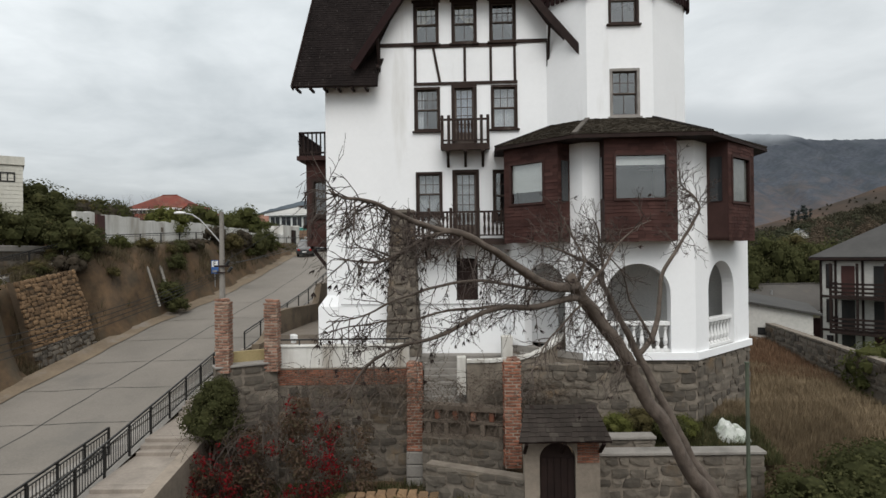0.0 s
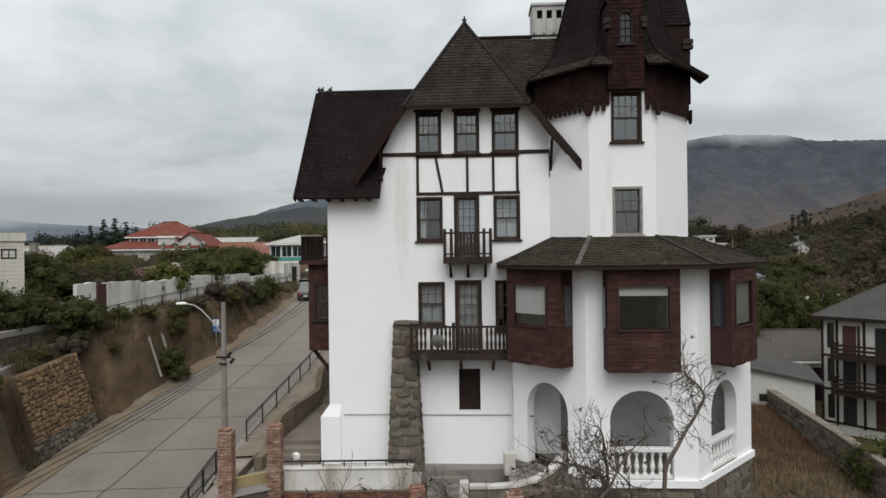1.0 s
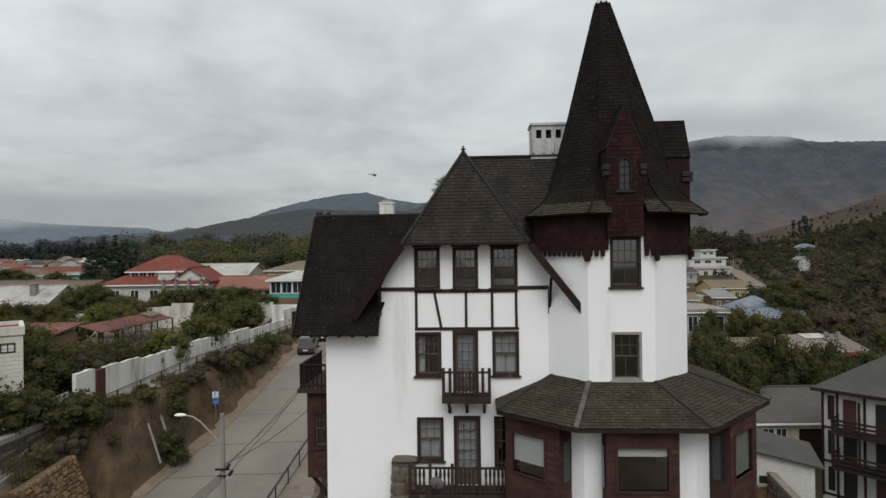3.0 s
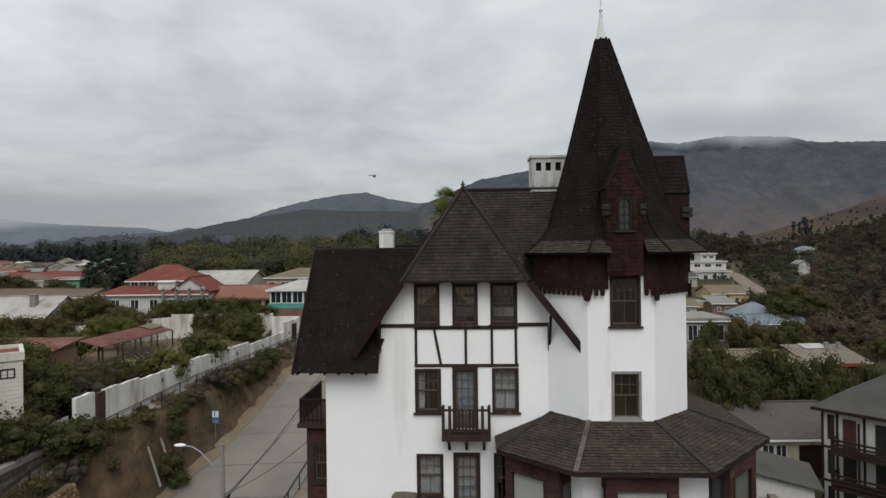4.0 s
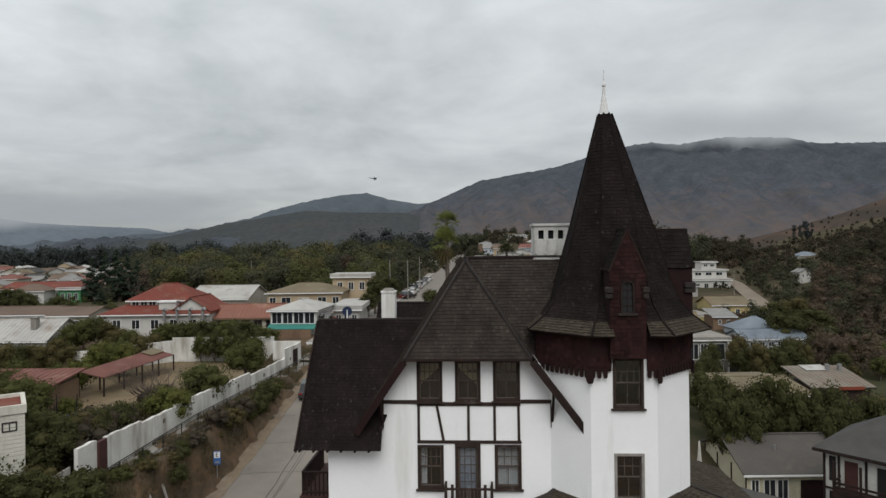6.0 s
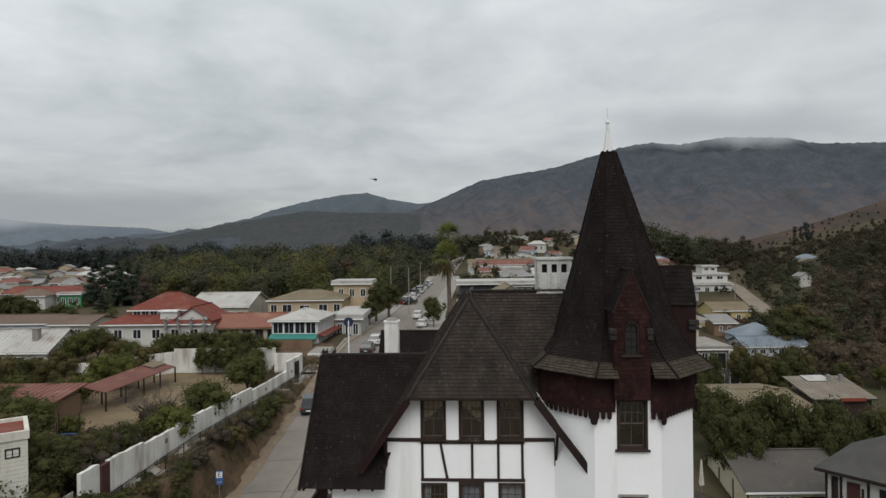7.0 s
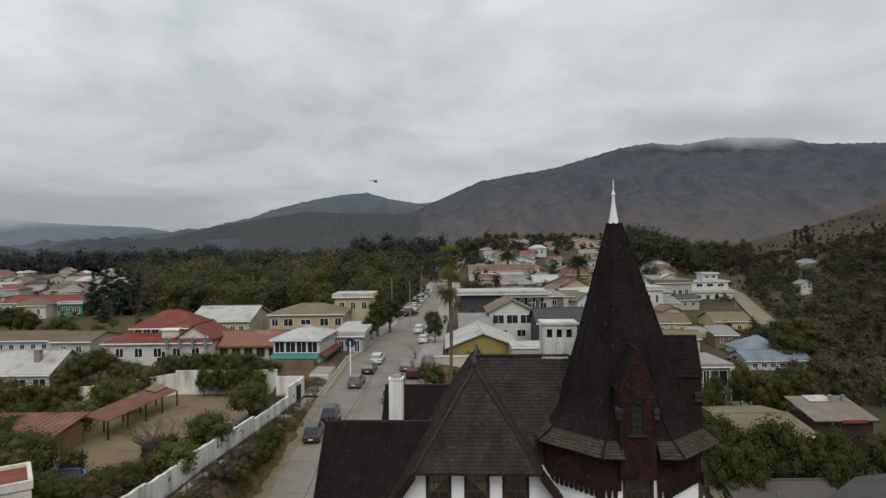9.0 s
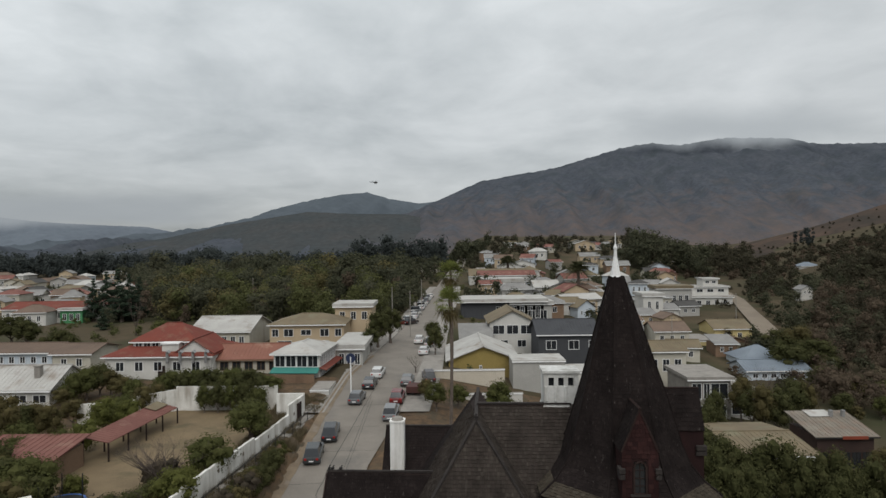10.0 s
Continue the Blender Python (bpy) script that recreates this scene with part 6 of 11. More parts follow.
railing("dark iron railing between the street and the stepped pavement", [(-9.75, y, walk_z(y) - 0.06) for y in (10.5, 14, 18, 22, 27.2)], 0.92, 13)
railing("short dark iron railing beside the lower walk", [(-11.0, 11.0, road_z(11) + 0.2), (-10.45, 18.97, -2.25)], 0.94, 8)
railing("dark iron railing along the upper pavement", [(-9.35, 28.6, -0.55), (-8.5, 38.0, 0.85), (-8.0, 50.0, 2.9)], 0.95, 12, bars=False)
# parapet with a curved top beside the house, and the passage that it holds
def parapet_x(y):
    return -6.5 + 0.088 * (y - 24.75) - 0.12 * (1 - ease(y, 22.6, 24.0))


def parapet_z(y):
    return 0.7 + 1.05 * ease(y, 22.7, 24.6) - 0.12 * ease(y, 25, 29) + 0.9 * ease(y, 29.5, 30.3)


bm = bmesh.new()
ys = np.linspace(22.5, 31.5, 46)
for ya, yb in zip(ys, ys[1:]):
    co = []
    for z_of in (lambda v: -1.8, parapet_z):
        for v, w in ((ya, -0.28), (ya, 0.0), (yb, 0.0), (yb, -0.28)):
            co.append((parapet_x(v) + w, v, z_of(v)))
    vs = [bm.verts.new(c) for c in co]
    for f in ((4, 5, 6, 7), (0, 1, 5, 4), (1, 2, 6, 5), (2, 3, 7, 6), (3, 0, 4, 7)):
        bm.faces.new([vs[j] for j in f])
bmesh.ops.remove_doubles(bm, verts=bm.verts[:], dist=0.001)
o = part("wall_passage", bm, surf("stained_tan_render", (0.185, 0.142, 0.098), (0.120, 0.092, 0.066), 1.0, 0.95, 0.5, 10.0, stain=(0.060, 0.048, 0.038), stain_scale=0.8, stain_amount=0.6), None, "stained tan parapet with a curved top beside the side passage")
tagged(o, category="wall", kind="structure")
bm = bmesh.new()
ys = np.linspace(27.2, 44.0, 22)
for ya, yb in zip(ys, ys[1:]):
    row_ = []
    for v in (ya, yb):
        z = float(np.interp(v, [27.2, 28.6, 38.0, 50.0], [-0.82, -0.57, 0.83, 2.88]))
        row_.append([bm.verts.new((x, v, zz)) for x, zz in ((-9.45 + 0.09 * (v - 28.6), z - 0.6), (-9.45 + 0.09 * (v - 28.6), z), (parapet_x(min(v, 31.5)) - 0.2, z + 0.12))])
    for q in range(2):
        bm.faces.new((row_[0][q], row_[0][q + 1], row_[1][q + 1], row_[1][q]))
o = part("pavement_upper", bm, surf("dusty_tan_pavement", (0.225, 0.188, 0.148), (0.168, 0.140, 0.110), 0.9, 0.92, 0.4, 12.0, stain=(0.11, 0.09, 0.07), stain_scale=0.6, stain_amount=0.5), None, "worn tan pavement behind the street railing")
tagged(o, category="pavement", kind="structure")
bm = bmesh.new()
for i in range(3):
    box(bm, -6.85, -4.82, 22.9 + i * 0.32, 24.1, 0.0, 0.35 + 0.16 * i)
box(bm, -6.75, -4.6, 24.1, 29.9, 0.0, 0.82)
for i in range(5):
    box(bm, -6.2, -4.55, 29.9 + i * 0.3, 33.0, 0.0, 1.0 + 0.17 * i)
o = part("passage_steps", bm, surf("grey_brown_passage_concrete", (0.215, 0.182, 0.148), (0.155, 0.130, 0.106), 0.9, 0.92, 0.4, 12.0, stain=(0.08, 0.066, 0.054), stain_scale=0.7, stain_amount=0.5), None, "worn concrete steps and floor of the side passage")
tagged(o, category="steps", kind="structure")
for n_, (px, py) in enumerate(((-5.3, 21.4), (-5.25, 22.0))):
    bm = bmesh.new()
    tube(bm, (0, 0, 0), (0, 0, 0.1), 0.09, 0.09, 10)
    box(bm, -0.09, 0.09, -0.16, 0.12, 0.1, 0.3, None, 0.03)
    o = part("flood_lamp", bm, M_WHITE, None, "small white flood lamp on the terrace wall")
    tagged(o, category="lamp", group="terrace lamps")
    o.matrix_basis = pose(px, py + 0.1, 0.88 if n_ == 0 else 0.2, 0, 0, 40)

# ---- street lamp and wires ----
lamp = thing("street_lamp", "concrete pole with a curved lamp arm and meter boxes", "street lamp", pose(-10.15, 28.0, -1.1))
bm = bmesh.new()
tube(bm, (0, 0, 0), (0, 0, 7.1), 0.16, 0.1, 10)
part("pole", bm, M_CONC, lamp)
bm = bmesh.new()
arm = [(-0.08, 0, 5.7), (-0.5, 0, 6.2), (-1.0, 0, 6.75), (-1.35, 0, 6.98), (-1.7, 0, 7.05)]
for p, q in zip(arm, arm[1:]):
    tube(bm, p, q, 0.035, 0.035, 8)
part("arm", bm, M_GALV, lamp)
bm = bmesh.new()
bmesh.ops.create_uvsphere(bm, u_segments=12, v_segments=8, radius=0.2)
for v in bm.verts:
    v.co = Vector((v.co.x * 1.4 - 1.92, v.co.y * 0.65, max(v.co.z * 0.4, -0.04) + 7.06))
part("head", bm, M_WHITE, lamp, "pale lamp head")
bm = bmesh.new()
bar(bm, (-0.3, -0.14, 4.6), (0.35, -0.14, 4.6), 0.08, 0.08)
bar(bm, (-0.2, -0.14, 4.3), (0.2, -0.14, 4.3), 0.06, 0.06)
part("cross_arm", bm, M_TIMBER, lamp)
for dx, dz in ((0.22, 4.75), (0.34, 4.45)):
    bm = bmesh.new()
    tube(bm, (dx, -0.14, dz - 0.12), (dx + 0.16, -0.14, dz + 0.1), 0.08, 0.07, 8)
    part("cable_box", bm, M_IRON, lamp)


def hose(bm, pts, r, n=6):
    """One unbroken round skin along a line of points."""
    rings = []
    for i, c in enumerate(pts):
        d = pts[min(i + 1, len(pts) - 1)] - pts[max(i - 1, 0)]
        m = d.to_track_quat("Z", "Y").to_matrix()
        rings.append([bm.verts.new(c + m @ Vector((r * math.cos(k * math.tau / n), r * math.sin(k * math.tau / n), 0))) for k in range(n)])
    for a, b in zip(rings, rings[1:]):
        for k in range(n):
            bm.faces.new((a[k], a[(k + 1) % n], b[(k + 1) % n], b[k]))
    bm.faces.new(rings[0][::-1])
    bm.faces.new(rings[-1])


def cable(name, label, p, q, sag, r=0.014, n=16):
    p, q = Vector(p), Vector(q)
    bm = bmesh.new()
    hose(bm, [p + (q - p) * (i / n) - Vector((0, 0, sag * 4 * (i / n) * (1 - i / n))) for i in range(n + 1)], r, 5)
    o = part(name, bm, M_IRON, None, label)
    return tagged(o, category="cable", group="overhead cables")


for k, (q, s) in enumerate((((-7.6, 60.0, 9.4), 0.9), ((-7.5, 60.0, 9.0), 1.1), ((-5.4, 27.2, 6.9), 0.3))):
    cable("cable", "black overhead cable along the street", (-10.05, 27.9, 3.5 + 0.12 * k), q, s)
for k in range(4):
    cable("cable", "black overhead cable from the lamp pole", (-10.2, 27.9, 3.3 - 0.1 * k), (-17.0, 10.0, 1.2 - 0.35 * k), 0.7)

# ---- parking sign ----
sign = thing("parking_sign", "blue and white parking sign with the letter E", "sign", pose(-16.1, 43.0, 1.0, 0, 0, 8))
bm = bmesh.new()
tube(bm, (0, 0.03, 0), (0, 0.03, 2.6), 0.03, 0.03)
part("post", bm, M_GALV, sign)
M_BLUE = surf("sign_blue", (0.05, 0.13, 0.36), (0.045, 0.115, 0.32), 2.0, 0.5, 0.0)
bm = bmesh.new()
box(bm, -0.24, 0.24, -0.01, 0.01, 1.7, 2.65)
pl = part("plate", bm, M_BLUE, sign)
bm = bmesh.new()
box(bm, -0.2, 0.2, -0.016, -0.011, 2.18, 2.6)
part("white_field", bm, M_WHITE, pl)
bm = bmesh.new()
box(bm, -0.16, 0.16, -0.016, -0.011, 1.8, 1.95)
part("lower_field", bm, M_GALV, pl)
txt = bpy.data.curves.new("letter", "FONT")
txt.body, txt.size, txt.align_x, txt.align_y, txt.extrude = "E", 0.46, "CENTER", "CENTER", 0.002
txt.materials.append(M_IRON)
o = new("letter", txt)
o.parent = pl
o.matrix_basis = pose(0, -0.02, 2.39, 90, 0, 0)

# ---- bank with its stone patch, concrete walk and white wall ----
M_PATCHMORTAR = surf("earthy_lime_mortar", (0.115, 0.083, 0.053), (0.07, 0.05, 0.034), 1.6, 0.95, 0.5, 12.0)
patch = thing("wall_bank", "leaning tan stone facing on the earth bank", "stone wall", kind="structure")
o0, ax, az = Vector((-18.1, 27.3, -1.1)), Vector((0.13, 0.98, 0.13)).normalized(), Vector((-0.2, -0.12, 1.0)).normalized()
ay = az.cross(ax).normalized()
az2 = ax.cross(ay)
mP = Matrix(((ax.x, ay.x, az2.x, o0.x), (ax.y, ay.y, az2.y, o0.y), (ax.z, ay.z, az2.z, o0.z), (0, 0, 0, 1)))
bm = bmesh.new()
box(bm, 0.1, 3.7, 0.02, 0.5, -0.6, 4.1, mP)
part("core", bm, M_PATCHMORTAR, patch)
lay_stones(patch, mP, 3.8, -0.4, 1.0, 0.25, 0.27, 0.07, 90, STONES, edge=lambda z: (0.12 * noise.noise((z * 2, 1, 0)), 3.8 + 0.15 * noise.noise((z * 2, 5, 0))))
lay_stones(patch, mP, 3.8, 1.0, 4.15, 0.22, 0.25, 0.07, 91, TANS, edge=lambda z: (0.15 * noise.noise((z * 2, 1, 0)), 3.8 - 0.12 * max(z - 2.5, 0) + 0.15 * noise.noise((z * 2, 5, 0))))
for px, py, ang, ln, r in ((-17.48, 36.06, 4, 2.3, 0.085), (-17.5, 37.72, 10, 2.6, 0.11)):
    bm = bmesh.new()
    tube(bm, (0.72, -0.1, -ln), (0, 0, 0), r, r * 0.9, 4)
    tube(bm, (0, 0, -0.02), (0.0, 0, 0.09), r * 0.5, r * 0.3, 4)
    o = part("broken_post", bm, M_CONC, None, "broken grey concrete fence post leaning on the bank")
    tagged(o, category="post", group="bank posts")
    o.matrix_basis = pose(px, py, 3.32, 0, 0, ang)

WALL_Y = [30.0, 35.0, 37.3, 44.0, 52.0, 60.0, 70.3]
WALL_X = [-21.6, -20.75, -20.5, -19.7, -18.75, -17.8, -16.6]
wall_w = thing("wall_yard", "weathered white plastered yard wall with a stepped top", "wall", kind="structure")
def wx(y):
    return float(np.interp(y, WALL_Y, WALL_X))


def wtop(y):
    return float(np.interp(y, [35, 44, 51, 57, 63, 70], [6.45, 6.45, 6.5, 6.2, 6.1, 6.75]))


runs = [(34.6, 36.15, 0.15), (37.0, 40.5, 0.1), (40.5, 44.5, -0.05), (44.5, 48.5, 0.1), (48.5, 52.5, 0.0), (52.5, 57.0, 0.08), (57.0, 61.5, -0.06), (61.5, 65.5, 0.0), (65.5, 70.3, 0.6)]
for a, b, up in runs:
    m, length = side((wx(a), a), (wx(b), b))
    bm = bmesh.new()
    lo = float(np.interp((a + b) / 2, HILL_Y, HILL_Z)) - 0.8
    box(bm, 0, length, 0, 0.25, lo, wtop((a + b) / 2) + up, m)
    bmesh.ops.subdivide_edges(bm, edges=bm.edges[:], cuts=7, use_grid_fill=True)
    for v in bm.verts:
        if v.co.z > wtop((a + b) / 2) + up - 0.01:
            v.co.z += 0.08 * noise.noise((v.co.y * 1.3, 0, 7)) + 0.06 * noise.noise((v.co.y * 3.7, 0, 3))
    part("wall_bay", bm, M_OLDWHITE, wall_w)
for y in (43.0, 50.0, 54.5, 60.0, 67.0):
    bm = bmesh.new()
    box(bm, wx(y) + 0.02, wx(y) + 0.06, y - 0.14, y + 0.14, wtop(y) - 0.75, wtop(y) - 0.45)
    part("vent", bm, M_MORTAR, wall_w)
bm = bmesh.new()
box(bm, -20.70, -20.48, 36.15, 37.0, 3.6, 6.5)
M_OXIDE = surf("dark_red_oxide", (0.075, 0.030, 0.025), (0.055, 0.023, 0.02), 1.5, 0.7, 0.2)
part("gate_leaf", bm, M_OXIDE, wall_w, "dark red metal gate")
bm = bmesh.new()
box(bm, -16.95, -16.68, 67.9, 69.3, 4.3, 6.7)
part("gate_leaf", bm, M_TIMBER, wall_w, "dark doorway")
bm = bmesh.new()
box(bm, -19.8, -16.6, 70.3, 70.55, 3.6, 7.3)
part("return_wall", bm, M_OLDWHITE, wall_w)
bm = bmesh.new()
ys = np.arange(10, 71, 1.5)
for ya, yb in zip(ys, ys[1:]):
    xa, xb = ((float(np.interp(v, [10, 30, 35, 70], [-21.5, -20.9, -20.2, -16.0]))) for v in (ya, yb))
    za, zb = (float(np.interp(v, HILL_Y, HILL_Z)) + 0.12 for v in (ya, yb))
    bm.faces.new([bm.verts.new(c) for c in ((xa - 0.4, ya, za), (xa + 0.7, ya, za), (xb + 0.7, yb, zb), (xb - 0.4, yb, zb))])
    bm.faces.new([bm.verts.new(c) for c in ((xa + 0.7, ya, za), (xa + 0.7, ya, za - 0.3), (xb + 0.7, yb, zb - 0.3), (xb + 0.7, yb, zb))])
o = part("upper_walk", bm, M_CONC, None, "narrow concrete walk at the foot of the yard wall")
tagged(o, category="pavement", kind="structure")
railing("thin grey railing along the upper walk", [(float(np.interp(v, [10, 30, 35, 70], [-20.85, -20.25, -19.55, -15.4])), v, float(np.interp(v, HILL_Y, HILL_Z)) + 0.12) for v in (14, 28, 34, 45, 57, 70)], 0.95, 26, bars=False)
# low stone and fence left of the wall
stone_wall("wall_left", "grey stone wall with a plastered top", (-21.4, 24.5), (-21.0, 33.0), 2.0, 4.3, 0.4, 95, coping=0.3, cop_mat=M_CONC)
fence = thing("picket_fence", "weathered white picket fence", "fence")
for i in range(16):
    bm = bmesh.new()
    y = 33.1 + i * 0.1
    box(bm, -21.35, -21.31, y, y + 0.075, 4.0, 5.6)
    part("picket", bm, M_OLDWHITE, fence)
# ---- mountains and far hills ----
# Blue-grey base holds distance haze; dark streaks stand for scrub and shaded spurs.
M_SCRUB = surf("hazy_scrub_mountain", (0.080, 0.087, 0.100), (0.061, 0.069, 0.083), 0.03, 1.0, 0.0, 0.16, stain=(0.048, 0.056, 0.063), stain_scale=0.03, stain_amount=0.75, streak=True, spec=0.0, grainy=0.6)
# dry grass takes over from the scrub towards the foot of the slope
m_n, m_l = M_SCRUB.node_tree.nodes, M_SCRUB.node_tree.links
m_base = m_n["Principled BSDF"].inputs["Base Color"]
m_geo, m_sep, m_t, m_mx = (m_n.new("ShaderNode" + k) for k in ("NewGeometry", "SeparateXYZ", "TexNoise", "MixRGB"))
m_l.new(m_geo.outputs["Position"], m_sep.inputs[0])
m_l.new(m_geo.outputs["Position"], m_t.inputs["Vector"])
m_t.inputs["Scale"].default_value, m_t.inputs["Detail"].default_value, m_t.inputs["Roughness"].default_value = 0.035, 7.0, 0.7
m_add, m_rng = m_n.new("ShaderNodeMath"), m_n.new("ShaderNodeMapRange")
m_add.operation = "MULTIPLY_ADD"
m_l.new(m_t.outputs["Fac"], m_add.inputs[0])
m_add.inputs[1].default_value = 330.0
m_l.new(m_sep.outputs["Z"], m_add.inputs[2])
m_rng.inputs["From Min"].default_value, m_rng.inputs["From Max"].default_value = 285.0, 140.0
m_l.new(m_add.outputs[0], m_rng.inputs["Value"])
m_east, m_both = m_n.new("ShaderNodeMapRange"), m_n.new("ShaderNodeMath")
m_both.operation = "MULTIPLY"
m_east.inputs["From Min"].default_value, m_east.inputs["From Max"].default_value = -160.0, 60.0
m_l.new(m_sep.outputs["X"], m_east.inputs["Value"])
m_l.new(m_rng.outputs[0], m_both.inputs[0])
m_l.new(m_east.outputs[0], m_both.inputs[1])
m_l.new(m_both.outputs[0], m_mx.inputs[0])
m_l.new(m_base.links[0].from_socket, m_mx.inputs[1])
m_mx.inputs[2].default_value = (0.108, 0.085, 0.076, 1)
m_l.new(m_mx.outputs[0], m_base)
# Blue-grey distance haze is mixed into the next three base colours.
M_FAR = surf("hazed_far_ridge", (0.132, 0.152, 0.175), (0.113, 0.130, 0.152), 0.003, 1.0, 0.0, 0.03, spec=0.0)
M_MIDR = surf("hazed_middle_ridge", (0.095, 0.111, 0.126), (0.079, 0.093, 0.107), 0.004, 1.0, 0.0, 0.04, spec=0.0)
M_FOOT = surf("hazed_wooded_foothill", (0.053, 0.060, 0.063), (0.064, 0.065, 0.065), 0.02, 1.0, 0.0, 0.12, spec=0.0, grainy=0.5)
M_DRYHILL = surf("dry_hill", (0.080, 0.060, 0.049), (0.047, 0.042, 0.037), 0.03, 1.0, 0.0, 0.25, stain=(0.095, 0.066, 0.052), stain_scale=0.02, stain_amount=0.5, spec=0.0)


def mountain(label, crest, y_crest, y_foot, z_foot, rough, mat_m, seed, nx=150, ny=44, x_pad=600, gully=1.0):
    """A ridge: its crest line (x, z) at y_crest, spurs and gullies running down to the foot."""
    xs = np.linspace(crest[0][0] - x_pad, crest[-1][0] + x_pad, nx)
    cx, cz = [c[0] for c in crest], [c[1] for c in crest]
    verts, faces = [], []
    for j in range(ny):
        u = j / (ny - 1)
        for x in xs:
            top = float(np.interp(x, cx, cz))
            if x < cx[0]:
                top = cz[0] - 0.1 * (cx[0] - x)
            if x > cx[-1]:
                top = cz[-1] + 0.02 * (x - cx[-1])
            y = y_foot + (y_crest - y_foot) * u
            warp = 22 * noise.noise((x * 0.006, u * 1.5, seed + 5))
            rid = 1 - abs(noise.noise(((x + warp) * 0.011 + seed, u * 0.8, 3.0)))
            rid2 = 1 - abs(noise.noise(((x + 2 * warp) * 0.034 + seed, u * 2.2, 9.0)))
            sp = noise.noise((x * 0.09, u * 14, seed)) + 0.5 * noise.noise((x * 0.2, u * 30, seed))
            w = u * (1 - u) * 4
            h = z_foot + (top - z_foot) * (u ** 1.15) + w * rough * ((rid - 0.7) * 1.3 * gully + 0.35 * (rid2 - 0.7) + 0.06 * sp) + 0.05 * rough * sp * u
            yy = y + 0.25 * (y_crest - y_foot) * 0.3 * noise.noise((x * 0.004, u * 2, seed + 2)) * w
            verts.append((x, yy, h))
    b = len(verts)
    for x in xs:
        verts.append((x, y_crest + 300, z_foot))
    for j in range(ny):
        for i in range(nx - 1):
            faces.append((j * nx + i, j * nx + i + 1, (j + 1) * nx + i + 1, (j + 1) * nx + i))
    o = part("mountain", (verts, faces), mat_m, None, label, "structure")
    for p in o.data.polygons:
        p.use_smooth = True
    return tagged(o, category="mountain")


mountain("grey-brown scrub-covered mountain with a painted haze tint and spurs under low cloud", [(-413, 50), (-279, 66), (-76, 93), (-30, 111), (72, 156), (133, 167), (226, 182), (296, 202), (365, 222), (423, 231), (481, 226), (573, 240), (701, 238), (770, 225), (906, 226)], 1250, 760, 8, 52, M_SCRUB, 3.0, 300, 110)
mountain("distant mountain with a rounded top, blue-grey haze in its colour", [(-803, 76), (-627, 110), (-538, 145), (-397, 178), (-308, 191), (-238, 196), (-168, 175), (-80, 160), (-9, 166)], 1900, 1200, 10, 50, M_MIDR, 8.0)
mountain("far ridge with pale blue haze in its colour", [(-2187, 195), (-2020, 173), (-1853, 160), (-1630, 147), (-1463, 139), (-1296, 104)], 3000, 2300, 10, 40, M_FAR, 12.0)
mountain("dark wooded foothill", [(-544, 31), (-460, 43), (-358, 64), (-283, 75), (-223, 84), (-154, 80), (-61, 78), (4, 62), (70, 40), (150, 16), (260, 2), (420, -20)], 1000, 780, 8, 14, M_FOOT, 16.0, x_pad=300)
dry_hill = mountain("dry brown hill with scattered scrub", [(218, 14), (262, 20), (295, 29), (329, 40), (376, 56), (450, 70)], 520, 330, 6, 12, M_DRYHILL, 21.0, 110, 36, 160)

# low cloud resting on the mountain top: a soft sheet, thicker upwards and thinning to its ends
M_CLOUD = bpy.data.materials.new("low_cloud")
M_CLOUD.use_nodes = True
cn, cl = M_CLOUD.node_tree.nodes, M_CLOUD.node_tree.links
cn.clear()
c_out, c_mix, c_tr, c_em = (cn.new("ShaderNode" + k) for k in ("OutputMaterial", "MixShader", "BsdfTransparent", "Emission"))
c_em.inputs["Color"].default_value, c_em.inputs["Strength"].default_value = (0.43, 0.465, 0.49, 1), 1.0
c_geo, c_sep, c_noise = cn.new("ShaderNodeNewGeometry"), cn.new("ShaderNodeSeparateXYZ"), cn.new("ShaderNodeTexNoise")
c_noise.inputs["Scale"].default_value, c_noise.inputs["Detail"].default_value = 0.012, 5.0
cl.new(c_geo.outputs["Position"], c_noise.inputs["Vector"])
cl.new(c_geo.outputs["Position"], c_sep.inputs[0])


def c_range(src, a, b):
    r = cn.new("ShaderNodeMapRange")
    r.interpolation_type = "SMOOTHSTEP"
    r.inputs["From Min"].default_value, r.inputs["From Max"].default_value = a, b
    cl.new(src, r.inputs["Value"])
    return r.outputs[0]


def c_mul(a, b, op="MULTIPLY"):
    k = cn.new("ShaderNodeMath")
    k.operation = op
    for i, v in enumerate((a, b)):
        if isinstance(v, float):
            k.inputs[i].default_value = v
        else:
            cl.new(v, k.inputs[i])
    return k.outputs[0]


c_z = c_mul(c_sep.outputs["Z"], c_mul(c_noise.outputs["Fac"], 42.0), "ADD")
c_fac = c_mul(c_mul(c_range(c_z, 220.0, 262.0), c_range(c_sep.outputs["Z"], 304.0, 246.0)), c_mul(c_range(c_sep.outputs["X"], 290.0, 460.0), c_range(c_sep.outputs["X"], 900.0, 620.0)))
cl.new(c_mul(c_fac, 0.8), c_mix.inputs[0])
cl.new(c_tr.outputs[0], c_mix.inputs[1])
cl.new(c_em.outputs[0], c_mix.inputs[2])
cl.new(c_mix.outputs[0], c_out.inputs["Surface"])
bm = bmesh.new()
cols = [[bm.verts.new((280 + 800 * i / 24, 1170 + 14 * math.sin(i * 0.8), 190 + 115 * j / 6)) for j in range(7)] for i in range(25)]
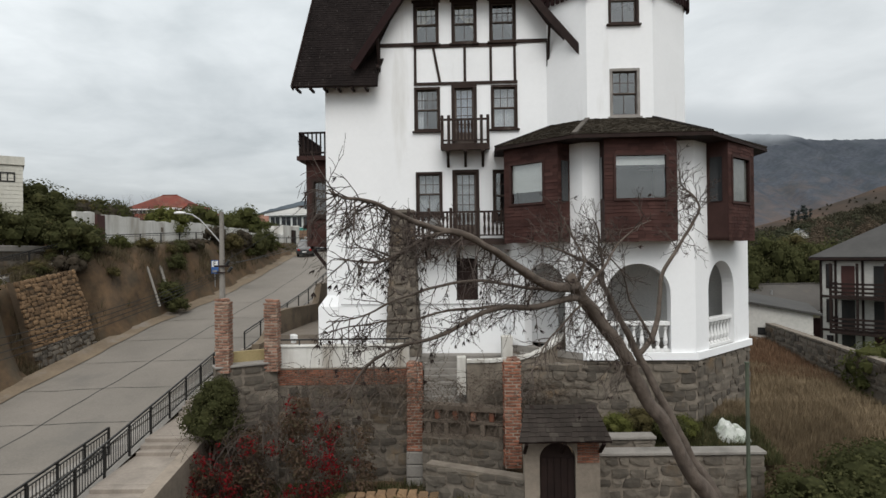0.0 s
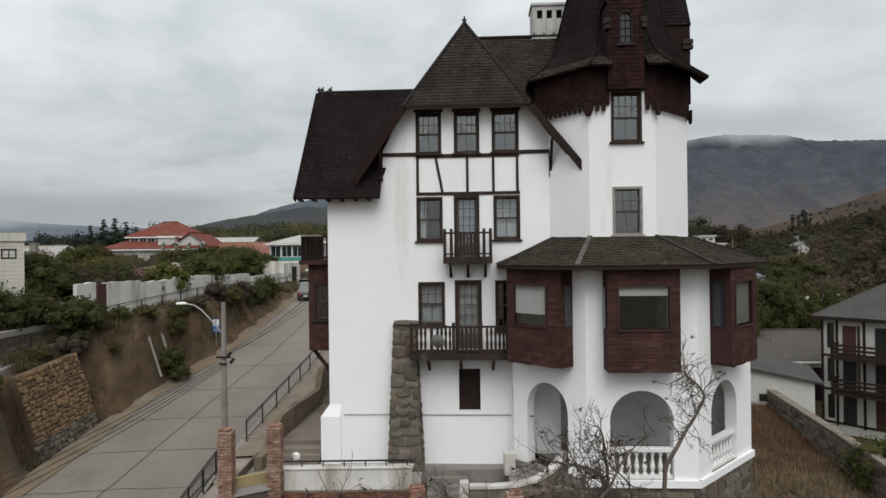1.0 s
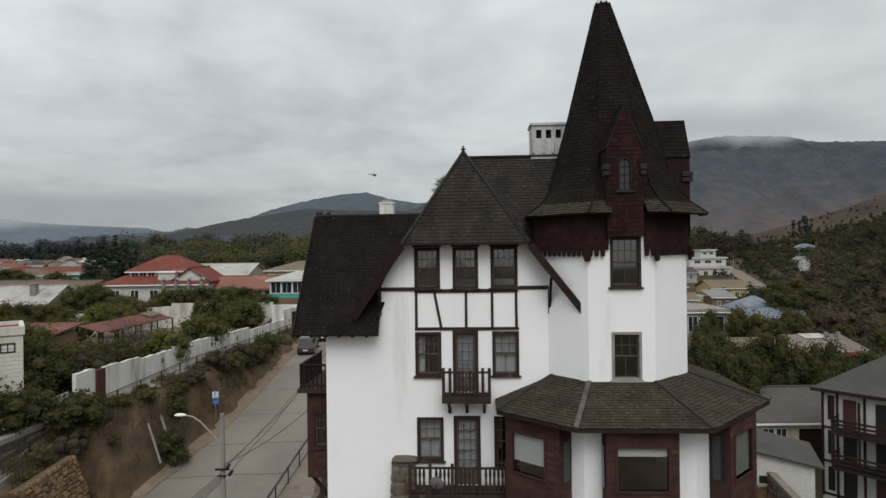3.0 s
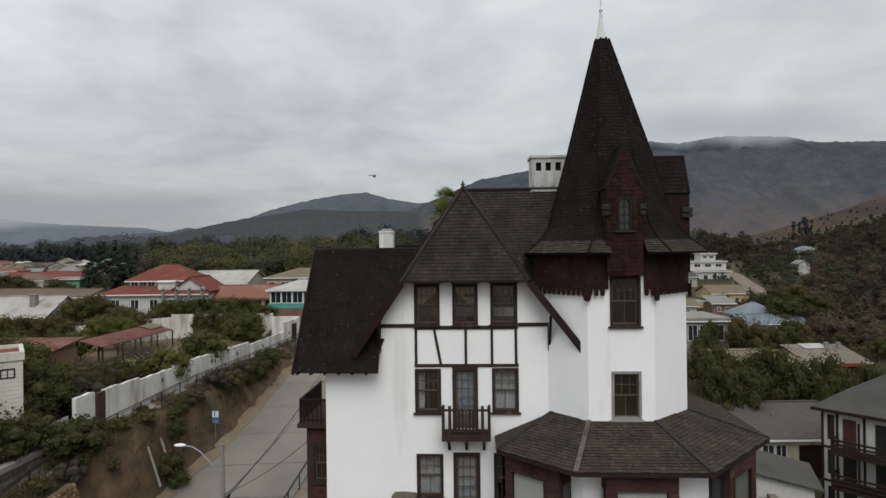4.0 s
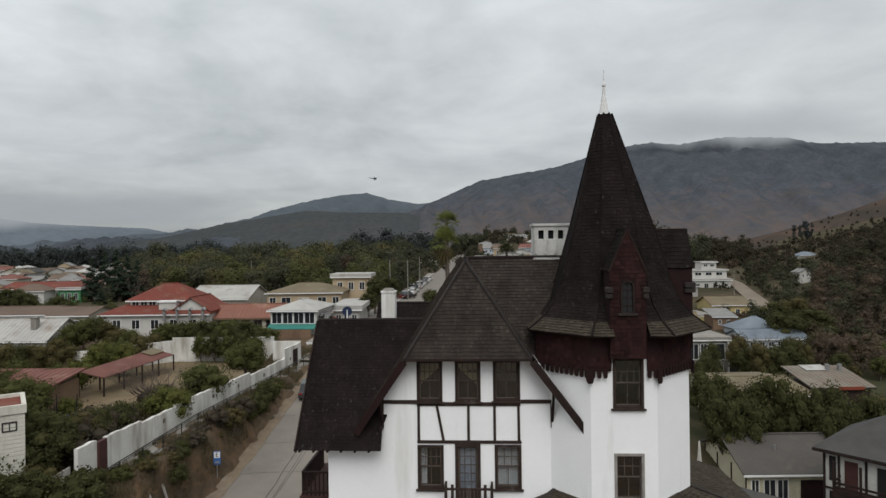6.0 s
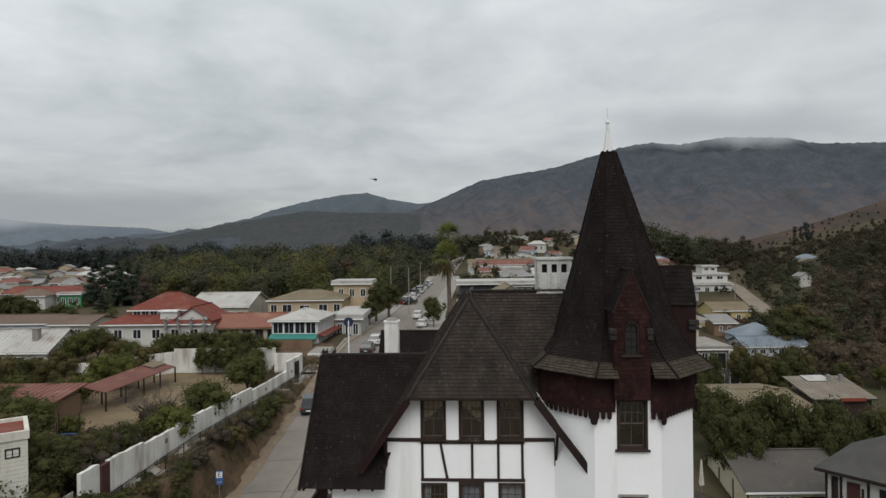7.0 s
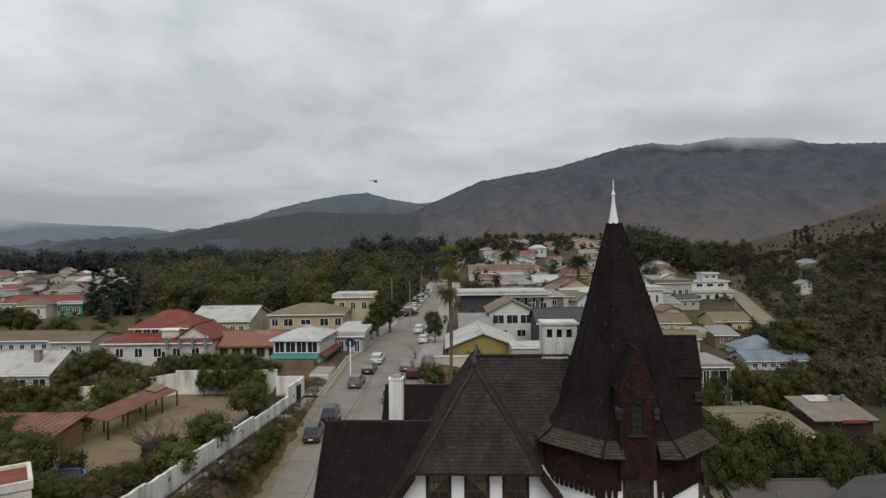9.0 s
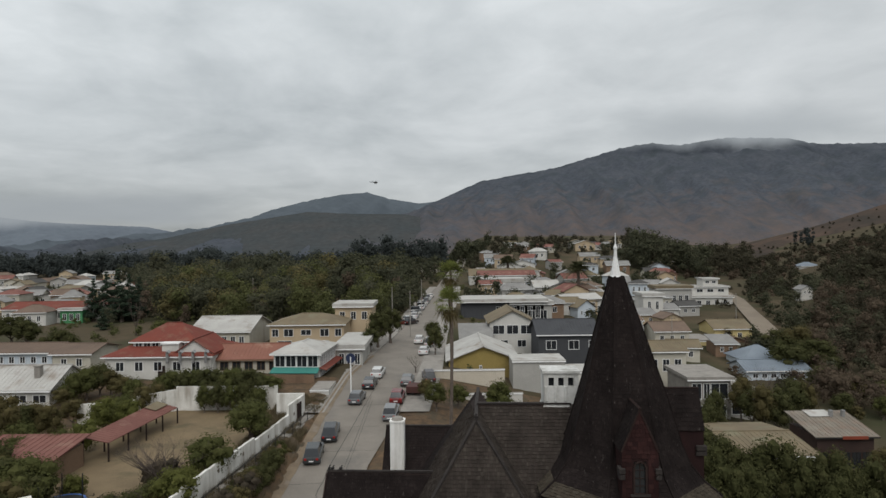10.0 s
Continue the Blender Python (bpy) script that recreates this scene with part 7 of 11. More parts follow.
for i in range(24):
    for j in range(6):
        bm.faces.new((cols[i][j], cols[i + 1][j], cols[i + 1][j + 1], cols[i][j + 1]))
o = part("backdrop_cloud", bm, M_CLOUD, None, "low grey cloud resting on the mountain top", "structure")
tagged(o, category="cloud")
# the same kind of cloud veils the far ridge to the west
M_MIST = M_CLOUD.copy()
M_MIST.name = "low_mist"
for k, (a, b) in zip([k for k in M_MIST.node_tree.nodes if k.bl_idname == "ShaderNodeMapRange"], ((122.0, 170.0), (262.0, 190.0), (-2300.0, -1900.0), (-640.0, -1050.0))):
    k.inputs["From Min"].default_value, k.inputs["From Max"].default_value = a, b
for k in M_MIST.node_tree.nodes:
    if k.bl_idname == "ShaderNodeEmission":
        k.inputs["Color"].default_value = (0.36, 0.39, 0.415, 1)
    if k.bl_idname == "ShaderNodeTexNoise":
        k.inputs["Scale"].default_value = 0.006
bm = bmesh.new()
cols = [[bm.verts.new((-2300 + 1700 * i / 24, 2240 + 14 * math.sin(i * 0.8), 95 + 170 * j / 6)) for j in range(7)] for i in range(25)]
for i in range(24):
    for j in range(6):
        bm.faces.new((cols[i][j], cols[i + 1][j], cols[i + 1][j + 1], cols[i][j + 1]))
o = part("backdrop_mist", bm, M_MIST, None, "grey mist hanging over the far blue ridge", "structure")
tagged(o, category="cloud")

# ---- plants ----
def leaf_cloud(seed, lobes, count, size, flat=0.6):
    """Many small leaf sprays spread through rounded lobes (x, y, z, r, squash)."""
    rnd = random.Random(seed)
    verts, faces = [], []
    wt = [l[3] ** 2 for l in lobes]
    for _ in range(count):
        x, y, z, r, sq = rnd.choices(lobes, wt)[0]
        d = Vector((rnd.gauss(0, 1), rnd.gauss(0, 1), rnd.gauss(0, 1))).normalized()
        rad = r * (0.55 + 0.45 * rnd.random() ** 0.5) * (1 + 0.18 * noise.noise(d * 2.5 + Vector((seed, 0, 0))))
        c = Vector((x, y, z)) + Vector((d.x, d.y, d.z * sq)) * rad
        nrm = (d + Vector((rnd.uniform(-1, 1), rnd.uniform(-1, 1), rnd.uniform(-0.3, 1.2))) * 0.5).normalized()
        a = nrm.orthogonal().normalized()
        a.rotate(Matrix.Rotation(rnd.uniform(0, math.tau), 3, nrm))
        b = nrm.cross(a)
        s = size * rnd.uniform(0.6, 1.4)
        k = len(verts)
        for u, v, w in ((-1, -0.2, 0), (-0.1, -flat, 0.2), (1, 0.1, 0), (0.15, flat, -0.2)):
            verts.append(tuple(c + a * u * s + b * v * s + nrm * w * s))
        faces.append((k, k + 1, k + 2, k + 3))
    return verts, faces


ICO = bmesh.new()
bmesh.ops.create_icosphere(ICO, subdivisions=1, radius=1.0)
ICO_V = [v.co.copy() for v in ICO.verts]
ICO_F = [tuple(v.index for v in f.verts) for f in ICO.faces]
ICO.free()


def cores(lobes, share=0.74, seed=0):
    """The shaded inside of each lobe: an uneven lump that the leaves cover."""
    verts, faces = [], []
    for x, y, z, r, sq in lobes:
        b = len(verts)
        for v in ICO_V:
            k = share * r * (1 + 0.3 * noise.noise(v * 1.7 + Vector((x, y, z + seed))))
            verts.append((x + v.x * k, y + v.y * k, z + v.z * k * sq))
        faces += [tuple(i + b for i in f) for f in ICO_F]
    return verts, faces


def foliage(name, cols):
    """Leaves: a colour for each, and light that passes through them."""
    m = islands(name, cols, 0.9, 0.0, low=0.62)
    n, l = m.node_tree.nodes, m.node_tree.links
    b, out = n["Principled BSDF"], n["Material Output"]
    tr, mx = n.new("ShaderNodeBsdfTranslucent"), n.new("ShaderNodeMixShader")
    l.new(b.inputs["Base Color"].links[0].from_socket, tr.inputs["Color"])
    mx.inputs[0].default_value = 0.4
    l.new(b.outputs[0], mx.inputs[1])
    l.new(tr.outputs[0], mx.inputs[2])
    l.new(mx.outputs[0], out.inputs["Surface"])
    return m


M_LEAF = foliage("leaf_green", [(0.069, 0.077, 0.029), (0.090, 0.095, 0.034), (0.078, 0.084, 0.031), (0.112, 0.114, 0.043)])
M_LEAF_Y = foliage("leaf_yellow_green", [(0.100, 0.107, 0.032), (0.125, 0.130, 0.039), (0.090, 0.096, 0.030), (0.149, 0.149, 0.050)])
M_LEAF_D = foliage("leaf_dark", [(0.053, 0.057, 0.024), (0.073, 0.076, 0.031), (0.061, 0.064, 0.028), (0.098, 0.096, 0.041)])
M_LEAF_O = foliage("leaf_olive", [(0.087, 0.077, 0.033), (0.111, 0.094, 0.042), (0.076, 0.067, 0.031), (0.134, 0.109, 0.050)])
M_LEAF_B = foliage("leaf_dusky_brown", [(0.062, 0.052, 0.040), (0.080, 0.064, 0.048), (0.055, 0.050, 0.036), (0.096, 0.076, 0.056)])
M_PINE = foliage("conifer_dark", [(0.024, 0.041, 0.028), (0.046, 0.065, 0.041), (0.034, 0.050, 0.034), (0.071, 0.088, 0.055)])
M_TWIG = surf("bare_twig", (0.085, 0.066, 0.055), (0.06, 0.047, 0.04), 2.0, 0.95, 0.3)


def limbs(bm, p, d, length, r, depth, rnd, spread=0.7, kids=3):
    """Limbs that fork and taper."""
    q = Vector(p)
    d = Vector(d).normalized()
    for k in range(3):
        n = q + d * (length / 3)
        tube(bm, q, n, r * (1 - 0.22 * k), r * (1 - 0.22 * (k + 1)), 6 if depth > 1 else 4)
        q = n
        d = (d + Vector((rnd.uniform(-1, 1), rnd.uniform(-1, 1), rnd.uniform(-0.2, 0.5))) * 0.16).normalized()
    if depth > 0:
        for _ in range(kids):
            nd = (d + Vector((rnd.uniform(-1, 1), rnd.uniform(-1, 1), rnd.uniform(-0.35, 0.7))) * spread).normalized()
            limbs(bm, q, nd, length * rnd.uniform(0.55, 0.8), r * 0.36, depth - 1, rnd, spread, kids)


def make_tree(name, label, seed, mat_leaf, height=6.0, crown=2.4, trunk=2.0, count=900, leaf=0.26, lobes=9, squash=0.75):
    """A trunk with limbs and a crown of leaf sprays; its foot is at the origin."""
    rnd = random.Random(seed)
    th = thing(name, label, "tree" if name == "tree" else "bush")
    bm = bmesh.new()
    base_r = 0.035 * height
    tube(bm, (0, 0, -0.3), (0.1, 0.05, trunk * 0.6), base_r, base_r * 0.75, 8)
    tube(bm, (0.1, 0.05, trunk * 0.6), (0.05, 0, trunk), base_r * 0.75, base_r * 0.6, 8)
    for k in range(5 if height > 3 else 3):
        a = k * math.tau / 5 + rnd.random()
        limbs(bm, (0.05, 0, trunk), (math.cos(a) * 0.8, math.sin(a) * 0.8, 1.0), (height - trunk) * 0.3, base_r * 0.45, 1 if height > 3 else 0, rnd, 0.7, 2)
    part("trunk", bm, M_BARK, th)
    L = []
    half = (height - trunk * 0.8) / 2
    mid = height - half
    for k in range(lobes):
        u = 1 - 1.75 * (k + 0.5) / lobes
        a, q = k * 2.4 + rnd.uniform(-0.4, 0.4), math.sqrt(max(1 - u * u, 0.05)) * rnd.uniform(0.8, 1.1)
        r = crown * rnd.uniform(0.36, 0.52)
        L.append((math.cos(a) * q * crown * 0.6, math.sin(a) * q * crown * 0.6, mid + u * (half - r * squash * 0.8), r, squash))
    L.append((0, 0, mid, crown * 0.5, squash))
    if squash > 1.25:
        # a conifer: tiers that narrow towards the top
        L = []
        for k in range(16):
            u = k / 15
            a, q = k * 2.4, crown * (1 - u) * 0.55
            L.append((math.cos(a) * q, math.sin(a) * q, trunk * 0.7 + (height - trunk) * u, crown * (0.5 - 0.36 * u), 0.7))
    part("crown", gather([leaf_cloud(seed, L, count, leaf * 0.85), cores(L, 0.6)]), mat_leaf, th, kind="stuff")
    return th


KINDS = {}
_T = (
    ("green", "tree", "leafy green garden tree with a rounded crown", 11, M_LEAF, 5.0, 2.6, 1.1, 2300, 0.135, 13, 0.85),
    ("green2", "tree", "dense green tree with an uneven crown", 12, M_LEAF, 6.0, 2.4, 1.3, 2300, 0.14, 12, 0.95),
    ("light", "tree", "yellow-green leafy garden tree in the yard", 13, M_LEAF_Y, 4.5, 2.3, 0.8, 2200, 0.13, 11, 0.85),
    ("dark", "tree", "dark evergreen tree with a dense crown", 14, M_LEAF_D, 7.0, 2.8, 1.3, 2300, 0.165, 13, 1.0),
    ("dark2", "tree", "tall dark evergreen tree with a dense crown", 15, M_LEAF_D, 9.0, 2.6, 2.2, 2200, 0.155, 12, 1.2),
    ("olive", "tree", "grey-olive tree with a thinning crown", 16, M_LEAF_O, 6.0, 2.6, 1.2, 2000, 0.12, 12, 0.85),
    ("pine", "tree", "tall dark conifer in the distance", 17, M_PINE, 13.0, 3.2, 2.0, 2400, 0.24, 14, 1.3),
    ("bush", "bush", "dense green rounded garden bush", 18, M_LEAF, 1.7, 1.1, 0.2, 1100, 0.085, 9, 0.85),
    ("bush_d", "bush", "dark dense rounded garden bush", 19, M_LEAF_D, 1.8, 1.2, 0.2, 1100, 0.09, 9, 0.85),
    ("bush_o", "bush", "dry olive-brown scrub bush on a bank", 20, M_LEAF_O, 1.5, 1.1, 0.2, 900, 0.065, 8, 0.75),
    ("bush_b", "bush", "dusky brown half-bare shrub", 25, M_LEAF_B, 1.6, 1.1, 0.2, 900, 0.05, 9, 0.85),
    ("near_d", "bush", "dense dark green garden bush", 22, M_LEAF_D, 1.8, 1.2, 0.2, 3800, 0.05, 12, 0.8),
    ("near_y", "bush", "loose yellow-green garden bush beside the house", 23, M_LEAF_Y, 1.5, 1.1, 0.2, 3600, 0.04, 11, 0.75),
    ("near_o", "bush", "dry olive-brown garden bush beside the house", 24, M_LEAF_O, 1.5, 1.1, 0.2, 3200, 0.038, 11, 0.75),
    ("bush_y", "bush", "yellow-green leafy bush on a bank", 21, M_LEAF_Y, 1.6, 1.1, 0.2, 1000, 0.072, 8, 0.8),
)
for key, *a in _T:
    KINDS[key] = make_tree(*a)
bare = thing("tree", "leafless grey-brown garden tree", "tree")
bm = bmesh.new()
rb = random.Random(31)
tube(bm, (0, 0, -0.3), (0, 0, 0.9), 0.16, 0.13, 8)
for k in range(7):
    a = k * math.tau / 7 + rb.random()
    limbs(bm, (0, 0, 0.8), (math.cos(a), math.sin(a), 1.25), 1.35, 0.06, 3, rb, 0.65, 3)
part("trunk", bm, M_TWIG, bare)
KINDS["bare"] = bare


def plant(key, x, y, scale=1.0, z=None, group="", wide=1.0):
    src = KINDS[key]
    rp = random.Random(int(x * 131 + y * 17))
    if z is None:
        z = ground_z(x, y)
    o = copy_thing(src, pose(x, y, z - 0.05, 0, 0, rp.uniform(0, 360)))
    o.scale = (scale * wide, scale * wide, scale)
    if group:
        o["group"] = group
    return o


# yard, street side and valley, area by area
for key, x, y, s, wide in (
    ("bush", -35.8, 76.5, 1.66, 0.94), ("green", -34.7, 76.8, 0.69, 1.08), ("bush_d", -32.9, 76.4, 2.03, 0.76), ("green2", -31.6, 76.8, 0.59, 1.32),
    ("dark", -29.7, 76.2, 0.56, 1.28), ("bush_d", -28.2, 76, 1.87, 0.76), ("green", -26.8, 76, 0.78, 1.09), ("dark", -25.0, 75.8, 0.54, 1.42),
    ("bush_d", -23.5, 75.8, 1.76, 0.91), ("green2", -22.1, 76, 0.47, 1.65),
):
    plant(key, x, y, s, group="hedge along the back of the yard", wide=wide)
for key, x, y, s, wide in (
    ("olive", -46.7, 74, 0.52, 1.45), ("green2", -45.9, 75, 0.8, 1.03), ("green", -45.1, 76, 0.86, 0.96), ("dark", -44.0, 77, 0.63, 1.1),
    ("olive", -42.5, 77, 0.62, 1.16), ("olive", -40.6, 76, 0.51, 1.35), ("green", -38.7, 75, 0.91, 0.71), ("olive", -42.5, 69, 0.61, 1.11),
    ("light", -37.1, 66, 0.97, 0.94), ("green", -36.1, 67, 0.88, 0.83), ("light", -34.7, 66, 0.91, 0.8), ("olive", -36.2, 72, 0.73, 0.89),
    ("olive", -35.5, 74, 0.71, 0.9), ("green", -36.3, 57, 0.74, 0.75), ("bush_y", -35.8, 60, 2.36, 0.65), ("olive", -43.5, 60, 0.86, 0.83),
    ("dark", -43.3, 62, 0.68, 0.95), ("olive", -42.5, 63, 0.79, 0.97), ("olive", -40.5, 62, 0.81, 0.75), ("bush_o", -50.9, 70, 2.13, 0.76),
):
    plant(key, x, y, s, group="garden trees behind the shed", wide=wide)
for key, x, y, s, wide in (
    ("bush", -20.9, 53, 1.64, 0.69),
    ("light", -20.9, 49, 0.59, 1.0), ("bush_y", -20.7, 48, 1.69, 0.65), ("olive", -20.7, 45.5, 0.29, 1.69), ("bush_o", -21.6, 45, 1.54, 0.67),
    ("bush_d", -22.5, 70, 1.73, 1.04), ("green", -32.2, 46.6, 0.88, 1.1), ("green2", -34.6, 46.0, 0.7, 1.1), ("light", -29.9, 48.4, 0.55, 0.9), ("dark", -28.4, 42.0, 0.42, 1.3), ("dark", -26.6, 41.4, 0.4, 1.3),
    ("bush_d", -23.4, 39, 1.91, 0.54), ("dark", -22.3, 39, 0.52, 0.9), ("bush_d", -21.9, 40.5, 1.94, 0.53), ("dark", -22.0, 41.6, 0.49, 0.88),
):
    plant(key, x, y, s, group="garden trees in the yard", wide=wide)
for key, x, y, s, wide in (
    ("bush", -16.4, 55, 0.5, 1.6), ("bush_d", -15.8, 54, 1.23, 0.89), ("bush_d", -15.7, 52, 1.23, 0.76),
    ("bush_o", -17.2, 47, 0.45, 1.6), ("bush_o", -16.7, 50.5, 0.83, 1.41), ("bush_y", -16.9, 52, 0.54, 1.55),
):
    plant(key, x, y, s,group="bank bushes outside the white wall", wide=wide)
for key, x, y, s, wide in (
    ("dark", -66.2, 105, 0.88, 1.12), ("dark", -67.9, 104, 0.74, 1.03), ("dark", -63.9, 104, 0.74, 0.91), ("dark", -91.4, 128, 0.93, 1.52),
    ("dark", -85.3, 124, 0.84, 1.23), ("bush_d", -56.6, 100, 2.64, 0.54), ("pine", -84.5, 150, 0.39, 1.83), ("dark2", -12.9, 103, 0.49, 1.45),
    ("dark2", -12.1, 107, 0.77, 1.2), ("dark2", -10.3, 112, 0.76, 1.33), ("dark", -1.9, 100, 0.71, 0.86), ("bare", -4.6, 88, 0.7, 0.86),
    ("bare", -71.3, 140, 2.3, 0.5), ("green", -32.0, 128, 0.65, 1.14), ("green", -57.1, 122, 1.03, 0.93), ("pine", -97.1, 168, 0.94, 1.26),
    ("pine", -94.6, 170, 1.08, 1.2), ("pine", -93.6, 174, 1.12, 1.28), ("pine", -88.3, 170, 1.02, 1.22), ("pine", -88.5, 176, 0.93, 1.22),
    ("pine", -87.8, 165, 0.76, 2.09),
):
    plant(key, x, y, s, group="town trees", wide=wide)
for key, x, y, s, wide in (
    ("dark", 31.7, 75, 0.85, 0.74), ("dark", 33.9, 78, 1.05, 0.64), ("olive", 43.1, 90, 1.28, 0.69), ("dark", 43.8, 88, 0.91, 0.88),
    ("olive", 44.5, 86, 1.27, 0.71), ("dark", 46.4, 86, 0.98, 0.88), ("dark", 50.6, 90, 1.08, 0.98), ("olive", 52.6, 90, 1.22, 0.66),
    ("bare", 50.7, 98, 2.02, 0.6), ("dark", 69.9, 128, 0.95, 1.73), ("olive", 72.3, 126, 1.34, 1.18), ("dark", 72.1, 120, 0.95, 1.62),
    ("dark", 73.3, 118, 0.64, 1.86), ("dark", 66.0, 118, 0.86, 1.62), ("dark", 66.3, 108, 0.66, 1.79), ("bare", 60.5, 104, 1.39, 0.92),
):
    plant(key, x, y, s, group="valley trees", wide=wide)
for key, x, y, s, wide in (
    ("dark", 27.9, 66, 0.85, 0.86), ("dark", 26.6, 60, 1.08, 0.71), ("dark", 27.8, 59, 1.01, 0.75), ("dark", 30.3, 60, 1.04, 0.79),
    ("dark", 31.6, 59, 1.26, 0.7), ("dark", 32.9, 58, 1.13, 0.67), ("dark", 34.6, 58, 1.12, 0.66), ("dark", 35.7, 57, 1.32, 0.6),
    ("dark", 37.1, 57, 1.13, 0.64), ("dark", 38.7, 57, 1.12, 0.65), ("dark", 40.3, 57, 1.33, 0.64), ("dark", 25.1, 55, 1.04, 0.64),
    ("dark", 26.9, 55, 1.03, 0.68), ("dark", 34.8, 55, 1.15, 0.57),
):
    plant(key, x, y, s, group="dark trees below the long tan roof", wide=wide)
for key, x, y, s in (("green2", -1.4, 70.5, 0.6), ("green", 1.2, 73.0, 0.6), ("olive", -2.8, 74.0, 0.5), ("light", 4.5, 69.0, 0.7), ("green", 8.0, 68.0, 0.8), ("green2", 6.0, 72.0, 0.8), ("dark", -2.5, 112.0, 0.6), ("green", 14.0, 88.0, 0.6), ):
    plant(key, x, y, s, group="garden trees")
plant("bare", -23.6, 50.0, 1.25, group="garden trees", wide=1.3)
plant("bare", -24.6, 50.8, 1.05, group="garden trees", wide=1.2)
plant("bare", -22.9, 49.2, 1.3, group="garden trees", wide=1.2)
for key, x, y, top in (("dark", -22.9, 34.6, 8.0), ("olive", -23.7, 36.0, 8.2), ("dark", -22.5, 36.9, 7.8), ("dark", -25.0, 35.6, 8.3), ("green", -24.2, 38.0, 7.9), ("olive", -22.6, 39.5, 7.5), ("dark", -22.3, 41.5, 7.2), ("dark", -23.1, 42.8, 7.1), ("green2", -22.0, 44.2, 6.9), ("olive", -26.2, 38.5, 7.8), ("dark", -21.9, 46.2, 6.8), ("green", -24.6, 33.4, 7.6), ("olive", -26.6, 36.4, 8.2), ("dark", -22.7, 35.2, 8.7), ("olive", -21.9, 38.4, 8.0), ("green2", -24.5, 36.8, 8.8), ("dark", -24.0, 34.2, 8.6)):
    high = {"dark": 7.0, "olive": 6.0, "green": 5.0, "green2": 6.0}[key]
    s = (top - ground_z(x, y)) / high
    plant(key, x - 0.7, y, s, group="trees behind the yard wall", wide=1.1)
for key, x, y, s in (("light", -20.6, 45.6, 0.74), ("green", -20.2, 51.2, 0.78), ("light", -21.6, 47.4, 0.6), ("green2", -19.6, 60.4, 0.74), ("green", -20.2, 61.6, 0.82)):
    plant(key, x, y, s, group="trees along the yard wall", wide=1.15)
for key, x, y, s, wide in (("green2", -29.4, 73.6, 0.68, 0.72), ("dark", -27.7, 73.4, 0.6, 0.72), ("green2", -26.0, 73.5, 0.68, 0.8), ("dark", -24.3, 73.2, 0.62, 0.75), ("green", -22.8, 73.0, 0.75, 0.75)):
    plant(key, x, y, s, group="trees before the cross wall", wide=wide)
# dark shrubs round the cottage and hiding the outbuilding
for key, x, y, top in (("dark", -22.4, 30.4, 7.0), ("green2", -23.4, 29.6, 6.9), ("dark", -21.9, 31.8, 6.6), ("olive", -22.0, 33.0, 6.4), ("dark", -24.6, 28.8, 7.0),
                       ("green2", -36.4, 47.6, 8.1), ("dark", -34.8, 47.0, 8.3), ("green", -33.2, 46.6, 7.9), ("dark", -31.6, 46.0, 7.6), ("dark", -24.6, 40.6, 6.9), ("dark", -23.0, 40.9, 6.8), ("olive", -26.0, 40.2, 6.8)):
    high = {"dark": 7.0, "olive": 6.0, "green": 5.0, "green2": 6.0}[key]
    plant(key, x, y, (top - ground_z(x, y)) / high, group="dark yard shrubs", wide=1.25)
for x, y, s in ((-23.4, 50.4, 1.9), (-24.6, 51.2, 1.6), (-22.6, 49.6, 1.4)):
    plant("bush_b", x, y, s, group="brown yard shrubs", wide=0.9)
# bank scrub beside the street
rs = random.Random(77)
for i in range(54):
    y = rs.uniform(31.5, 59)
    xl = float(np.interp(y, ROAD_Y, EDGE_L))
    d = rs.uniform(1.2, 3.6) if y < 46 else rs.uniform(1.0, 2.2)
    plant(rs.choice(["bush_o", "bush_o", "bush_d", "bush_d", "bush"]), xl - d, y, rs.uniform(0.35, 0.75) * (1.0 if y < 46 else 0.7), group="bank scrub")
for x, y, s, k in ((-16.9, 37.6, 1.0, "bush_d"), (-17.2, 39.0, 0.8, "bush_d"), (-16.6, 49.5, 0.9, "bush_o"), (-20.2, 31.6, 0.4, "bush_d"), (-19.6, 33.2, 0.9, "bush_d"), (-20.3, 29.0, 0.4, "bush_o"), (-19.0, 25.0, 0.9, "bush_o"), (-18.8, 22.0, 0.8, "bush_o")):
    plant(k, x, y, s, group="bank scrub")
for i in range(64):
    y = rs.uniform(25.5, 60)
    xl = float(np.interp(y, ROAD_Y, EDGE_L))
    x = xl - rs.uniform(1.5, 2.9)
    plant(rs.choice(["bush_o", "bush_d", "bush_b", "bush_b", "bush_o"]), x, y, rs.uniform(0.28, 0.6), ground_z(x, y) - 0.15, group="scrub along the top of the bank", wide=1.25)
for x, y, s, k in ((-19.6, 32.4, 1.35, "bush_d"), (-19.2, 31.4, 1.0, "bush_b"), (-20.0, 33.6, 1.1, "bush_d"), (-22.6, 37.4, 2.1, "bush_b"), (-22.9, 39.6, 2.3, "bush_b"), (-22.4, 41.6, 2.1, "bush_b"), (-26.5, 37.0, 2.6, "bush_b"), (-16.2, 37.2, 0.7, "bush_d"), (-16.9, 45.2, 1.1, "bush_b"), (-16.4, 47.0, 1.2, "bush_o"), (-16.3, 49.0, 1.3, "bush_b")):
    plant(k, x, y, s, group="bank scrub")
rq = random.Random(99)
for i in range(26):
    y = rq.uniform(33, 60)
    plant(rq.choice(["dark", "green2", "dark", "olive", "dark"]), rq.uniform(-0.76, -0.69) * y - (2 if y < 40 else 0), y, rq.uniform(0.45, 0.75), group="garden trees")
